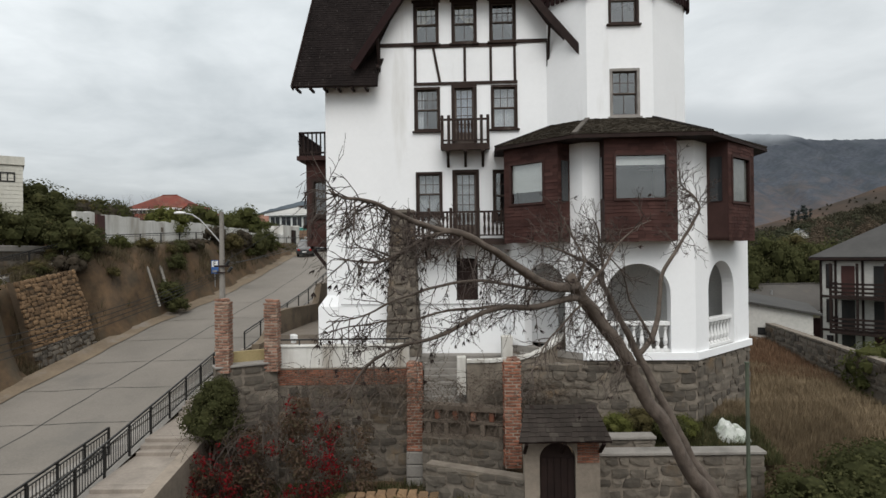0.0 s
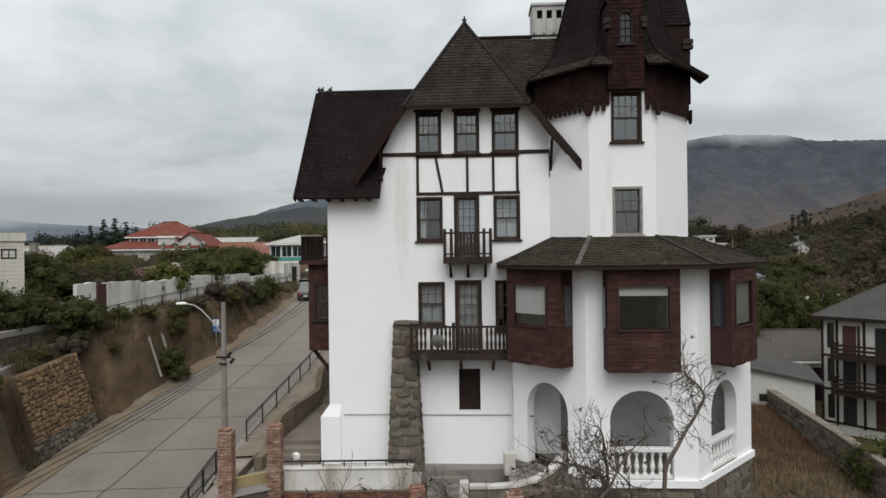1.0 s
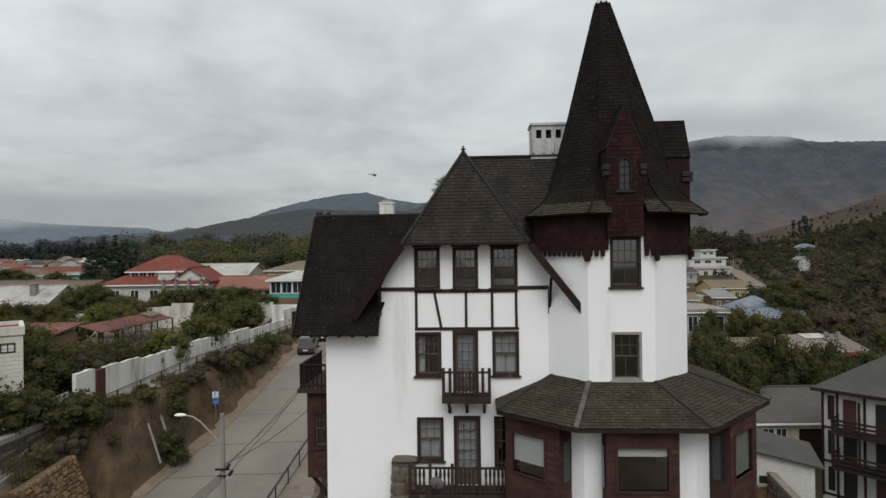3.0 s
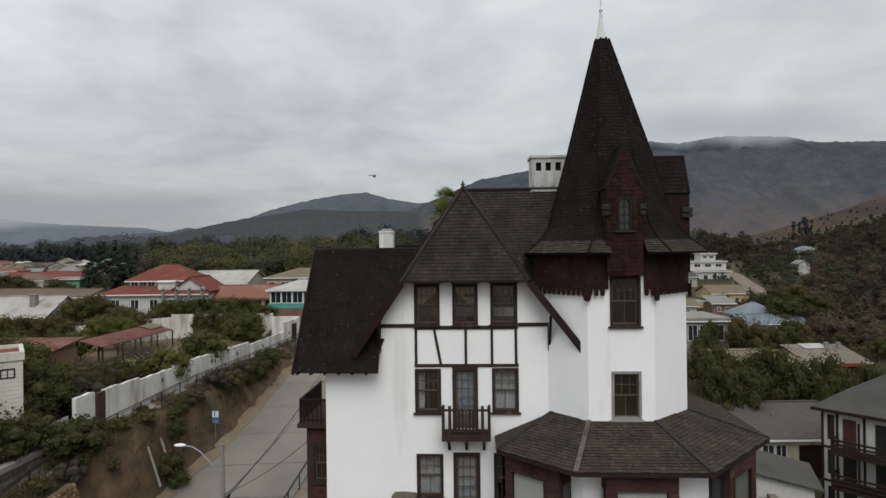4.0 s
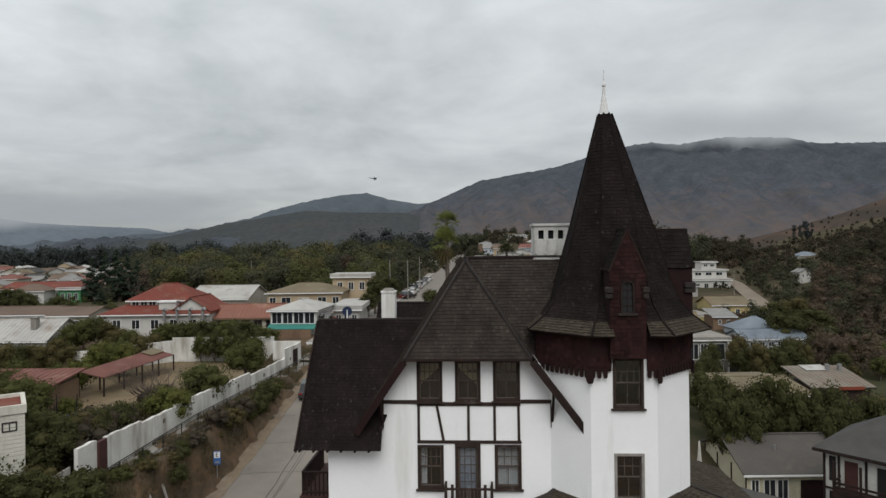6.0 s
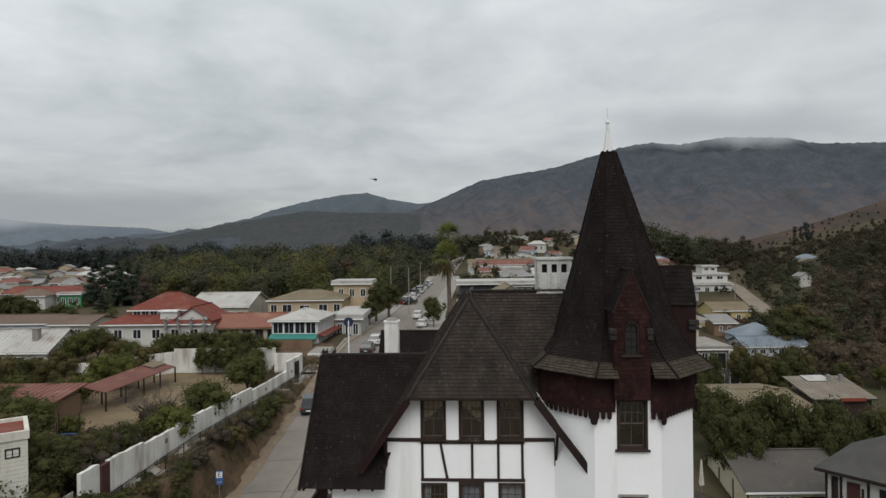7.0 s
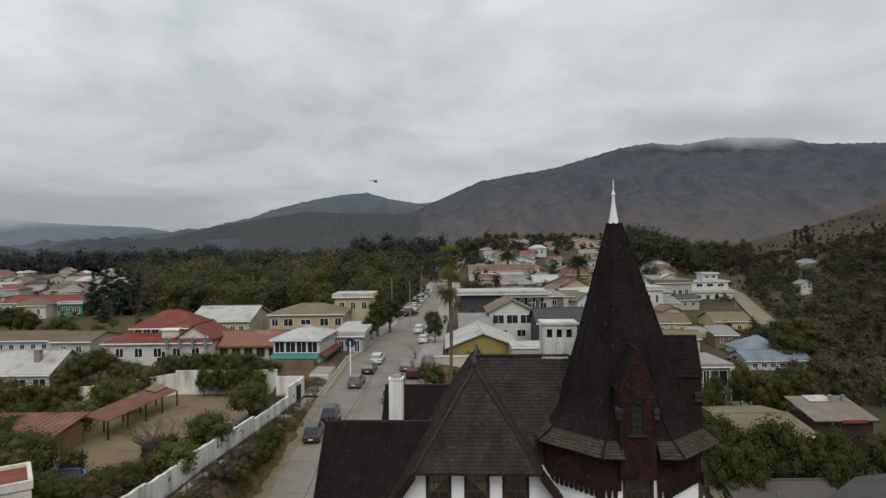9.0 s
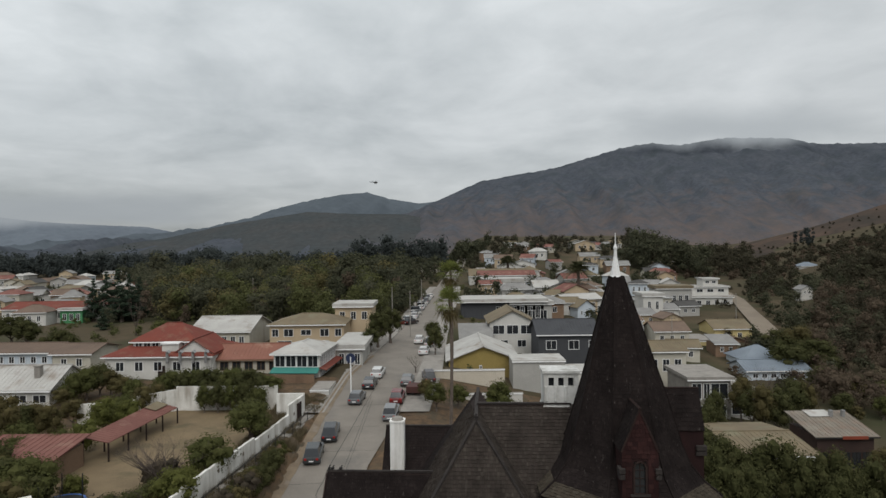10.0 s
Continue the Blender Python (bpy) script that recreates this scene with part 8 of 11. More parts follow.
for i in range(22):
    y = rq.uniform(70, 104)
    plant(rq.choice(["dark", "green2", "olive", "bare"]), rq.uniform(0.62, 0.86) * y, y, rq.uniform(0.5, 0.85), group="valley trees")


def far_tree(rnd, seed, x, y, z, h, count, leaf, wide):
    """One distant crown: rounded lobes heaped on a short stem."""
    L = []
    for k in range(8):
        a, rr = rnd.uniform(0, math.tau), h * wide * rnd.uniform(0.1, 0.75)
        u = rnd.uniform(0.2, 0.9)
        rr *= 1.15 - 0.7 * u
        L.append((x + math.cos(a) * rr, y + math.sin(a) * rr, z + h * u, h * wide * rnd.uniform(0.4, 0.62), 0.85))
    return gather([leaf_cloud(seed, L, int(count * 1.15), max(leaf * 0.85, 0.03 * h), 0.7), cores(L[:5], 0.42)])


CLEARINGS = ((0.598, 300), (0.592, 200))


def near_road(x, y, room):
    """True on the street and close beside it."""
    return y < 260 and float(np.interp(y, ROAD_Y, EDGE_L)) - room < x < float(np.interp(y, ROAD_Y, EDGE_R)) + room


def woods(label, seed, n, xr, yr, hr, mat_w, count=70, leaf=1.3, lift=None, wide=0.38, gap=-1.0, low=0.0):
    zf = lift or (hill_top if xr[1] > 0.45 and yr[1] > 300 else ground_z)
    rnd = random.Random(seed)
    count, leaf = int(count * 0.8), leaf * 1.08
    jobs = []
    for i in range(n):
        y = rnd.uniform(*yr)
        x = rnd.uniform(*xr) * y
        if noise.noise((x * 0.03, y * 0.03, 7.0)) < gap or near_road(x, y, 2.5) or any(abs(x / y - u) < (0.02 if far == 300 else 0.014) and far - (70 if far == 300 else 35) < y < far + 10 for u, far in CLEARINGS) or (130 < y < 240 and abs(x - float(np.interp(y, [136, 166, 207, 236], [74.5, 85, 99, 105]))) < 4.5):
            continue
        h = rnd.uniform(*hr) * rnd.uniform(0.75, 1.1)
        if low:
            h = min(h, low * y - 2.5)
        jobs.append(far_tree(rnd, seed + i, x, y, zf(x, y) - 0.3, h, count, leaf, wide))
    o = part("woods", gather(jobs), mat_w, None, label, "stuff")
    return tagged(o, category="woods")


HILL_BVH = BVHTree.FromPolygons([v.co for v in dry_hill.data.vertices], [tuple(p.vertices) for p in dry_hill.data.polygons])


def hill_top(x, y):
    hit = HILL_BVH.ray_cast(Vector((x, y, 300.0)), Vector((0, 0, -1)))[0]
    return max(ground_z(x, y), hit.z if hit else -50.0)


# Distance haze is put into these pine colours: lifted and greyed leaves.
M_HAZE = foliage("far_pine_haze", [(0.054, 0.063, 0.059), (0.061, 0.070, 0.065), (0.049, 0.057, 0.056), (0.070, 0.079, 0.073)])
M_WOOD_A = foliage("wood_mid_green", [(0.090, 0.097, 0.041), (0.110, 0.116, 0.047), (0.080, 0.085, 0.037), (0.131, 0.134, 0.058)])
M_WOOD_B = foliage("wood_olive", [(0.121, 0.108, 0.048), (0.144, 0.126, 0.058), (0.103, 0.094, 0.044), (0.170, 0.142, 0.068)])
M_WOOD_C = foliage("wood_dark", [(0.062, 0.065, 0.041), (0.078, 0.080, 0.048), (0.052, 0.056, 0.037), (0.098, 0.098, 0.059)])
M_WOOD_D = foliage("wood_brown", [(0.103, 0.077, 0.056), (0.124, 0.093, 0.067), (0.086, 0.066, 0.048), (0.140, 0.108, 0.076)])
M_WOOD_E = foliage("wood_yellow", [(0.125, 0.122, 0.055), (0.145, 0.140, 0.064), (0.105, 0.105, 0.05), (0.165, 0.155, 0.075)])
M_WOOD_V = foliage("wood_dusky", [(0.053, 0.048, 0.032), (0.064, 0.057, 0.037), (0.047, 0.044, 0.030), (0.073, 0.065, 0.043)])
M_WOOD_G = foliage("wood_grey_green", [(0.085, 0.087, 0.056), (0.100, 0.100, 0.063), (0.074, 0.077, 0.050), (0.113, 0.110, 0.072)])
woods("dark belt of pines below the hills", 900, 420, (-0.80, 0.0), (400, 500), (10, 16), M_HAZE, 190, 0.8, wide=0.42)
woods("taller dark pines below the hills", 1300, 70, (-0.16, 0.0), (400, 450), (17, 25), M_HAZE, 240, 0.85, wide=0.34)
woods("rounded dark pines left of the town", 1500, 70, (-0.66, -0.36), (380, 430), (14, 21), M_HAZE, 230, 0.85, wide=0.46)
woods("dark pines beyond the street", 1600, 34, (0.005, 0.072), (420, 470), (9, 17), M_WOOD_C, 260, 0.7, wide=0.42)
woods("scattered trees on the rise beyond the street", 1650, 70, (0.07, 0.32), (330, 470), (4, 8), M_WOOD_V, 150, 0.5, wide=0.5)
woods("dark woods on the far slope", 1700, 200, (0.30, 0.50), (300, 460), (7, 12), M_WOOD_V, 260, 0.45, wide=0.5)
woods("low dusky woods on the far slope", 1750, 130, (0.48, 0.76), (290, 400), (3, 6), M_WOOD_V, 220, 0.36, wide=0.7)
woods("brown leafless scrub on the far slope", 1900, 150, (0.34, 0.76), (280, 380), (2.5, 5), M_WOOD_D, 160, 0.42, wide=0.5)
woods("tall rounded dark trees above the houses", 2100, 34, (0.30, 0.43), (290, 330), (13, 19), M_WOOD_C, 460, 0.42, wide=0.44)
woods("olive scrub on the dry hill", 2700, 150, (0.40, 0.85), (400, 520), (1.2, 2.6), M_WOOD_V, 60, 0.4, hill_top, 0.6)
woods("dark green woods behind the town", 3700, 66, (-0.52, -0.06), (150, 300), (10, 18), M_WOOD_C, 900, 0.30, wide=0.5, low=0.072)
woods("mid green woods behind the town", 4700, 60, (-0.48, -0.06), (145, 290), (9, 17), M_WOOD_A, 900, 0.28, wide=0.5, low=0.072)
woods("grey-green woods behind the town", 4900, 70, (-0.50, -0.05), (150, 300), (9, 18), M_WOOD_G, 900, 0.27, wide=0.46, low=0.072)
woods("olive woods behind the town", 5100, 44, (-0.48, -0.05), (150, 290), (8, 16), M_WOOD_B, 800, 0.27, wide=0.48, low=0.072)
woods("tall dark trees beside the far street", 5300, 26, (-0.16, -0.055), (190, 290), (14, 21), M_WOOD_C, 800, 0.30, wide=0.34, low=0.08)
woods("yellowing trees among the woods", 5700, 12, (-0.34, -0.05), (160, 260), (6, 11), M_WOOD_E, 420, 0.26, low=0.07)
woods("bare brown trees among the woods", 5900, 30, (-0.52, -0.08), (150, 260), (6, 12), M_WOOD_D, 420, 0.17, wide=0.34, low=0.07)
woods("hazy green trees beyond the town", 6300, 170, (-0.55, 0.0), (300, 400), (8, 14), M_WOOD_C, 210, 0.42, gap=-0.2)
woods("hazy olive trees beyond the town", 6500, 110, (-0.55, 0.24), (290, 390), (6, 10), M_WOOD_V, 180, 0.4, gap=-0.2)
woods("trees between the houses on the rise", 6600, 150, (0.035, 0.36), (165, 400), (3.5, 7.5), M_WOOD_C, 260, 0.28, wide=0.46)
woods("green trees between the houses", 6700, 110, (-0.80, 0.36), (150, 330), (3, 6.5), M_WOOD_C, 260, 0.26)
woods("dark trees in the right-hand valley", 7700, 190, (0.60, 0.92), (125, 270), (4.5, 8), M_WOOD_V, 440, 0.22, wide=0.5)
woods("olive trees in the right-hand valley", 8700, 50, (0.57, 0.9), (110, 230), (3.5, 7), M_WOOD_G, 440, 0.2, wide=0.46)
woods("leafless brown trees in the valley", 11700, 130, (0.60, 0.9), (92, 190), (4, 8), M_WOOD_D, 460, 0.11, wide=0.46)
woods("dark trees above the valley houses", 10700, 150, (0.50, 0.88), (215, 310), (3.5, 7), M_WOOD_V, 380, 0.26, wide=0.6)
woods("dark woods on the near valley slope", 15700, 110, (0.50, 0.68), (128, 260), (3.5, 7), M_WOOD_C, 320, 0.22, wide=0.48)
woods("low scrub on the valley slope", 12700, 190, (0.46, 0.9), (104, 260), (1.2, 3.2), M_WOOD_D, 120, 0.18, wide=0.7)
woods("low green scrub on the valley slope", 13700, 170, (0.44, 0.9), (104, 260), (1.4, 3.6), M_WOOD_V, 130, 0.2, wide=0.65)
woods("low green scrub round the town houses", 14700, 260, (-0.78, 0.3), (92, 250), (1.0, 2.6), M_WOOD_A, 100, 0.17, wide=0.6)
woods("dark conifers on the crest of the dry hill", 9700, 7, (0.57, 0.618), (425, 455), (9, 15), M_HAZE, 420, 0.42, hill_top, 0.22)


# ---- palms ----
def palm(x, y, z, height, label, crown=1.9, fronds=110, skirt=True, trunk_r=0.19):
    rnd = random.Random(int(x * 10 + y))
    th = thing("palm", label, "palm tree", pose(x, y, z), "palms")
    bm = bmesh.new()
    last = Vector((0, 0, -0.3))
    for k in range(1, 13):
        n = Vector((0.25 * math.sin(k * 0.23), 0, height * k / 12))
        tube(bm, last, n, trunk_r * (1.25 - 0.45 * (k - 1) / 12), trunk_r * (1.25 - 0.45 * k / 12), 9)
        last = n
    part("trunk", bm, M_BARK, th)

    def leaves(count, lo, hi, reach, blades, hang):
        """Fan leaves: a stalk with a spread of narrow folded blades."""
        verts, faces = [], []
        for f in range(count):
            a, el = rnd.uniform(0, math.tau), rnd.uniform(lo, hi)
            d = Vector((math.cos(a) * math.cos(el), math.sin(a) * math.cos(el), math.sin(el)))
            ln = reach * rnd.uniform(0.75, 1.15)
            s = d.cross(Vector((0, 0, 1))).normalized()
            u = s.cross(d)
            hub = last + Vector((0, 0, -0.35 * rnd.random())) + d * ln * 0.45 + Vector((0, 0, -hang * 0.2 * ln))
            b = len(verts)
            verts += [tuple(last + s * 0.02), tuple(last - s * 0.02), tuple(hub)]
            faces.append((b, b + 1, b + 2))
            for k in range(blades):
                w = (k / (blades - 1) - 0.5) * 2.5
                dd = (d * math.cos(w) + s * math.sin(w) + u * rnd.uniform(-0.12, 0.12)).normalized()
                tip = hub + dd * ln * 0.7 * (1 - 0.25 * abs(w) / 1.25) + Vector((0, 0, -hang * 0.3 * ln * rnd.uniform(0.6, 1.3)))
                mid = hub + dd * ln * 0.34
                e = dd.cross(u).normalized() * 0.03 * ln
                b = len(verts)
                verts += [tuple(hub), tuple(mid - e), tuple(tip), tuple(mid + e)]
                faces.append((b, b + 1, b + 2, b + 3))
        return verts, faces

    if skirt:
        part("crown", leaves(fronds, -0.35, 1.45, crown, 9, 0.5), M_PALM, th, kind="stuff")
        part("dead_fronds", leaves(fronds // 2, -1.35, -0.5, crown * 0.95, 7, 0.9), M_DEADPALM, th, "brown hanging dead fronds", "stuff")
    else:
        part("crown", feather(rnd, last, fronds, crown), M_PALM_D, th, kind="stuff")
    return th


def feather(rnd, last, fronds, crown):
    """Long arching feather leaves."""
    verts, faces = [], []
    for f in range(fronds):
        a, el = rnd.uniform(0, math.tau), rnd.uniform(-0.4, 1.4)
        d = Vector((math.cos(a) * math.cos(el), math.sin(a) * math.cos(el), math.sin(el)))
        ln = crown * rnd.uniform(0.75, 1.15)
        s = d.cross(Vector((0, 0, 1))).normalized()
        for k in range(14):
            u = k / 14
            c = last + d * ln * u + Vector((0, 0, -0.55 * ln * u * u))
            for sg in (-1, 1):
                tip = c + (s * sg * 0.9 + d * 0.7 + Vector((0, 0, -0.35))).normalized() * ln * 0.24 * (1.1 - 0.7 * abs(u - 0.45))
                b = len(verts)
                verts += [tuple(c), tuple(c + d * 0.07 * ln), tuple(tip)]
                faces.append((b, b + 1, b + 2))
    return verts, faces


M_PALM = foliage("palm_green", [(0.118, 0.136, 0.036), (0.161, 0.179, 0.049), (0.088, 0.106, 0.032), (0.197, 0.204, 0.069)])
M_DEADPALM = foliage("dead_palm_frond", [(0.124, 0.096, 0.046), (0.093, 0.071, 0.037), (0.149, 0.124, 0.059), (0.081, 0.074, 0.031)])
M_PALM_D = foliage("date_palm_green", [(0.075, 0.080, 0.040), (0.095, 0.098, 0.05), (0.06, 0.064, 0.035), (0.115, 0.11, 0.06)])
palm(0.35, 74.0, 4.2, 16.9, "tall fan palm with a yellow-green crown", 1.85, 46, True, 0.13)
palm(0.1, 62.0, 3.6, 15.0, "fan palm with a shaggy yellow-green crown", 1.8, 46, True, 0.15)
palm(44.5, 205.0, 3.0, 13.0, "stout date palm with a wide dark crown", 5.0, 90, False, 0.6)
palm(26.5, 260.0, 8.0, 9.5, "stout date palm with a wide dark crown", 4.5, 90, False, 0.6)
# ---- the town ----
def wallmat(name, c):
    return surf(name, c, tuple(v * 0.86 for v in c), 0.5, 0.9, 0.15, 6.0, stain=tuple(v * 0.5 for v in c), stain_scale=0.5, stain_amount=0.25, streak=True)


W_CREAM, W_WHITE, W_TAN = wallmat("cream_render", (0.46, 0.43, 0.36)), wallmat("white_render", (0.54, 0.525, 0.49)), wallmat("tan_render", (0.44, 0.345, 0.23))
W_YELLOW, W_GREY, W_BLUEW = wallmat("yellow_ochre_render", (0.28, 0.21, 0.07)), wallmat("grey_block", (0.36, 0.35, 0.325)), wallmat("pale_blue_boards", (0.50, 0.55, 0.60))
W_DARK, W_BROWN, W_TEAL = wallmat("dark_grey_boards_and_shade", (0.055, 0.057, 0.062)), wallmat("brown_boards", (0.20, 0.13, 0.085)), wallmat("teal_paint", (0.045, 0.20, 0.17))
W_PALEYEL = wallmat("pale_yellow_render", (0.52, 0.42, 0.20))
R_BLUE = surf("blue_roof_sheet", (0.175, 0.205, 0.235), (0.13, 0.155, 0.185), 0.3, 0.6, 0.15, 6.0)
R_TAN = surf("tan_roof_sheet", (0.168, 0.132, 0.082), (0.124, 0.098, 0.062), 0.3, 0.8, 0.2, 6.0, stain=(0.15, 0.14, 0.09), stain_scale=0.4, stain_amount=0.5)
R_BROWN = surf("faded_brown_roof", (0.15, 0.105, 0.078), (0.115, 0.082, 0.062), 0.3, 0.85, 0.2, 6.0)
M_WIN = bpy.data.materials.new("far_window_glass")
M_WIN.use_nodes = True
wb = M_WIN.node_tree.nodes["Principled BSDF"]
wb.inputs["Base Color"].default_value, wb.inputs["Roughness"].default_value = (0.02, 0.022, 0.025, 1), 0.12


def town_window(parent, x0, x1, y, z0, z1, trim=None, m=None):
    bm = bmesh.new()
    t = 0.07
    for q in ((x0, x0 + t, z0, z1), (x1 - t, x1, z0, z1), (x0 + t, x1 - t, z0, z0 + t), (x0 + t, x1 - t, z1 - t, z1), ((x0 + x1) / 2 - 0.025, (x0 + x1) / 2 + 0.025, z0 + t, z1 - t)):
        box(bm, q[0], q[1], y - 0.05, y + 0.03, q[2], q[3], m)
    w = part("window", bm, trim or M_WHITE, parent)
    bm = bmesh.new()
    box(bm, x0 + t * 0.5, x1 - t * 0.5, y - 0.02, y - 0.012, z0 + t * 0.5, z1 - t * 0.5, m)
    part("pane", bm, M_WIN, w)


def building(label, x0, x1, y, z0, ze, zt, deep, wall_m, roof_m, roof="hip", windows=(), turn=0.0, over=0.45, cat="house", trim=None, door=None, ribs=True):
    """A house with its front at y: wall, roof ('hip', 'gable_x' ridge along the front, 'gable_y' gable to the front, 'flat', 'shed'), windows (x0, x1, z0, z1 as shares of the front)."""
    w = x1 - x0
    name = "house" if cat == "house" else cat.replace(" ", "_")
    th = thing(name, label, cat, pose((x0 + x1) / 2, y, z0, 0, 0, turn))
    h, t = ze - z0, zt - z0
    bm = bmesh.new()
    box(bm, -w / 2, w / 2, 0, deep, -2.5, h)
    if roof == "gable_y":
        vs = [bm.verts.new(c) for c in ((-w / 2, 0, h), (w / 2, 0, h), (0, 0, t), (-w / 2, deep, h), (w / 2, deep, h), (0, deep, t))]
        bm.faces.new(vs[:3])
        bm.faces.new(vs[5:2:-1])
    if roof == "gable_x":
        for sx in (-w / 2, w / 2):
            bm.faces.new([bm.verts.new(c) for c in ((sx, 0, h), (sx, deep, h), (sx, deep / 2, t))])
    part("wall", bm, wall_m, th)
    o, a = over, -w / 2
    if roof == "hip":
        i = min(w, deep) / 2 * 0.95
        rl, rr = (-w / 2 + i, w / 2 - i) if w > deep else (0.0, 0.0)
        ya, yb = (deep / 2, deep / 2) if w > deep else (i, deep - i)
        A, B, C, D = (a - o, -o, h), (-a + o, -o, h), (-a + o, deep + o, h), (a - o, deep + o, h)
        P, Q = (rl, ya, t), (rr, yb, t)
        faces = [[A, B, Q, P], [C, D, P, Q], [B, C, Q], [D, A, P]] if w > deep else [[A, B, P], [C, D, Q], [B, C, Q, P], [D, A, P, Q]]
    elif roof == "gable_x":
        faces = [[(a - o, -o, h - 0.1), (-a + o, -o, h - 0.1), (-a + o, deep / 2, t), (a - o, deep / 2, t)], [(-a + o, deep + o, h - 0.1), (a - o, deep + o, h - 0.1), (a - o, deep / 2, t), (-a + o, deep / 2, t)]]
    elif roof == "gable_y":
        faces = [[(a - o, -o, h - 0.1), (0, -o, t), (0, deep + o, t), (a - o, deep + o, h - 0.1)], [(-a + o, -o, h - 0.1), (0, -o, t), (0, deep + o, t), (-a + o, deep + o, h - 0.1)]]
    elif roof == "shed":
        faces = [[(a - o, -o, h), (-a + o, -o, h), (-a + o, deep + o, t), (a - o, deep + o, t)]]
    else:
        faces = []
        bm = bmesh.new()
        box(bm, a - o, -a + o, -o, deep + o, h, t)
        part("roof", bm, roof_m, th)
    if faces:
        bm = bmesh.new()
        for f in faces:
            slab(bm, [Vector(p) + Vector((0, 0, 0.12)) for p in f], 0.12)
        r = part("roof", bm, roof_m, th)
        if roof in ("hip", "gable_x", "gable_y"):
            bm = bmesh.new()
            pr = (P, Q) if roof == "hip" else (((a - o, deep / 2, t), (-a + o, deep / 2, t)) if roof == "gable_x" else ((0, -o, t), (0, deep + o, t)))
            if (Vector(pr[0]) - Vector(pr[1])).length > 0.3:
                bar(bm, Vector(pr[0]) + Vector((0, 0, 0.15)), Vector(pr[1]) + Vector((0, 0, 0.15)), 0.24, 0.1)
                part("ridge_cap", bm, roof_m, r)
            else:
                bm.free()
        if ribs and y < 125:
            bm = bmesh.new()
            f = faces[0]
            A_, B_, C_, D_ = (Vector(f[k % len(f)]) + Vector((0, 0, 0.13)) for k in range(4))
            if roof in ("gable_x", "shed"):
                n = int(w / 0.5)
                for k in range(n + 1):
                    u = k / n
                    bar(bm, A_ + (B_ - A_) * u, D_ + (C_ - D_) * u, 0.06, 0.05)
                part("roof_ribs", bm, roof_m, r)
            else:
                bm.free()
    if h > 0.5:
        bm = bmesh.new()
        bar(bm, (a - o, -o - 0.02, h - 0.02 - (0.1 if "gable" in roof else 0)), (-a + o, -o - 0.02, h - 0.02 - (0.1 if "gable" in roof else 0)), 0.06, 0.16)
        if roof != "gable_y":
            part("fascia", bm, trim or M_WHITE, th)
        else:
            bm.free()
    for q in windows:
        town_window(th, a + q[0] * w, a + q[1] * w, 0.0, q[2] * h, q[3] * h, trim)
    if door:
        bm = bmesh.new()
        box(bm, a + door[0] * w, a + door[1] * w, -0.04, 0.02, 0, min(2.1, h * 0.9))
        part("door", bm, M_TIMBER, th)
    return th


def row(n, a=0.06, b=0.94, z0=0.35, z1=0.75, fill=0.6):
    s = (b - a) / n
    return [(a + s * (k + 0.5 - fill / 2), a + s * (k + 0.5 + fill / 2), z0, z1) for k in range(n)]


# left of the street
building("low white house with a broad red sheet roof", -48.3, -33.4, 86, 5.6, 8.95, 11.4, 11, W_WHITE, M_RUST, "hip", row(5, 0.05, 0.95, 0.4, 0.8, 0.45), door=(0.5, 0.57))
up = building("red-roofed upper storey with a row of windows", -45.4, -36.5, 88.2, 9.9, 10.75, 13.0, 7, W_WHITE, M_RUST, "hip", row(7, 0.02, 0.98, 0.12, 0.92, 0.86), trim=M_WHITE)
building("projecting red-roofed gable of the white house", -38.6, -33.3, 86.6, 5.6, 9.3, 11.2, 7, W_WHITE, M_RUST, "gable_y", [(0.2, 0.42, 0.45, 0.78), (0.6, 0.82, 0.45, 0.78)], over=0.3)
building("white skylight box on the red roof", -40.6, -38.2, 86.8, 9.3, 10.7, 10.85, 2.4, W_WHITE, M_WHITE, "flat", over=0.12, cat="skylight")
for k in range(4):
    v = thing("roof_vent", "white bent roof vent pipe", "vent", pose(-39.2 + k * 1.8, 85.3, 8.55), "roof vents")
    bm = bmesh.new()
    tube(bm, (0, 0, -0.4), (0, 0, 1.1), 0.2, 0.2, 10)
    tube(bm, (0, 0, 1.05), (0.35, -0.2, 1.3), 0.22, 0.26, 10)
    part("pipe", bm, M_GALV, v)
building("long low house with a faded red roof", -35.2, -23.9, 88, 5.8, 8.15, 9.75, 7, W_CREAM, surf("faded_red_sheet", (0.22, 0.095, 0.065), (0.18, 0.075, 0.052), 0.3, 0.75, 0.2, 6.0, stain=(0.33, 0.24, 0.18), stain_scale=0.4, stain_amount=0.5), "gable_x", row(6, 0.03, 0.97, 0.3, 0.85, 0.7), trim=W_BROWN)
rest = building("glazed corner restaurant with a white roof and teal canopy", -24.0, -17.6, 84, 5.9, 9.45, 10.6, 9, W_WHITE, M_ZINC, "hip", row(4, 0.02, 0.98, 0.5, 0.95, 0.94), turn=-4)
bm = bmesh.new()
slab(bm, [(-3.3, -1.5, 1.25), (3.3, -1.5, 1.25), (3.3, 0, 1.75), (-3.3, 0, 1.75)], 0.08)
part("canopy", bm, W_TEAL, rest, "teal canopy")
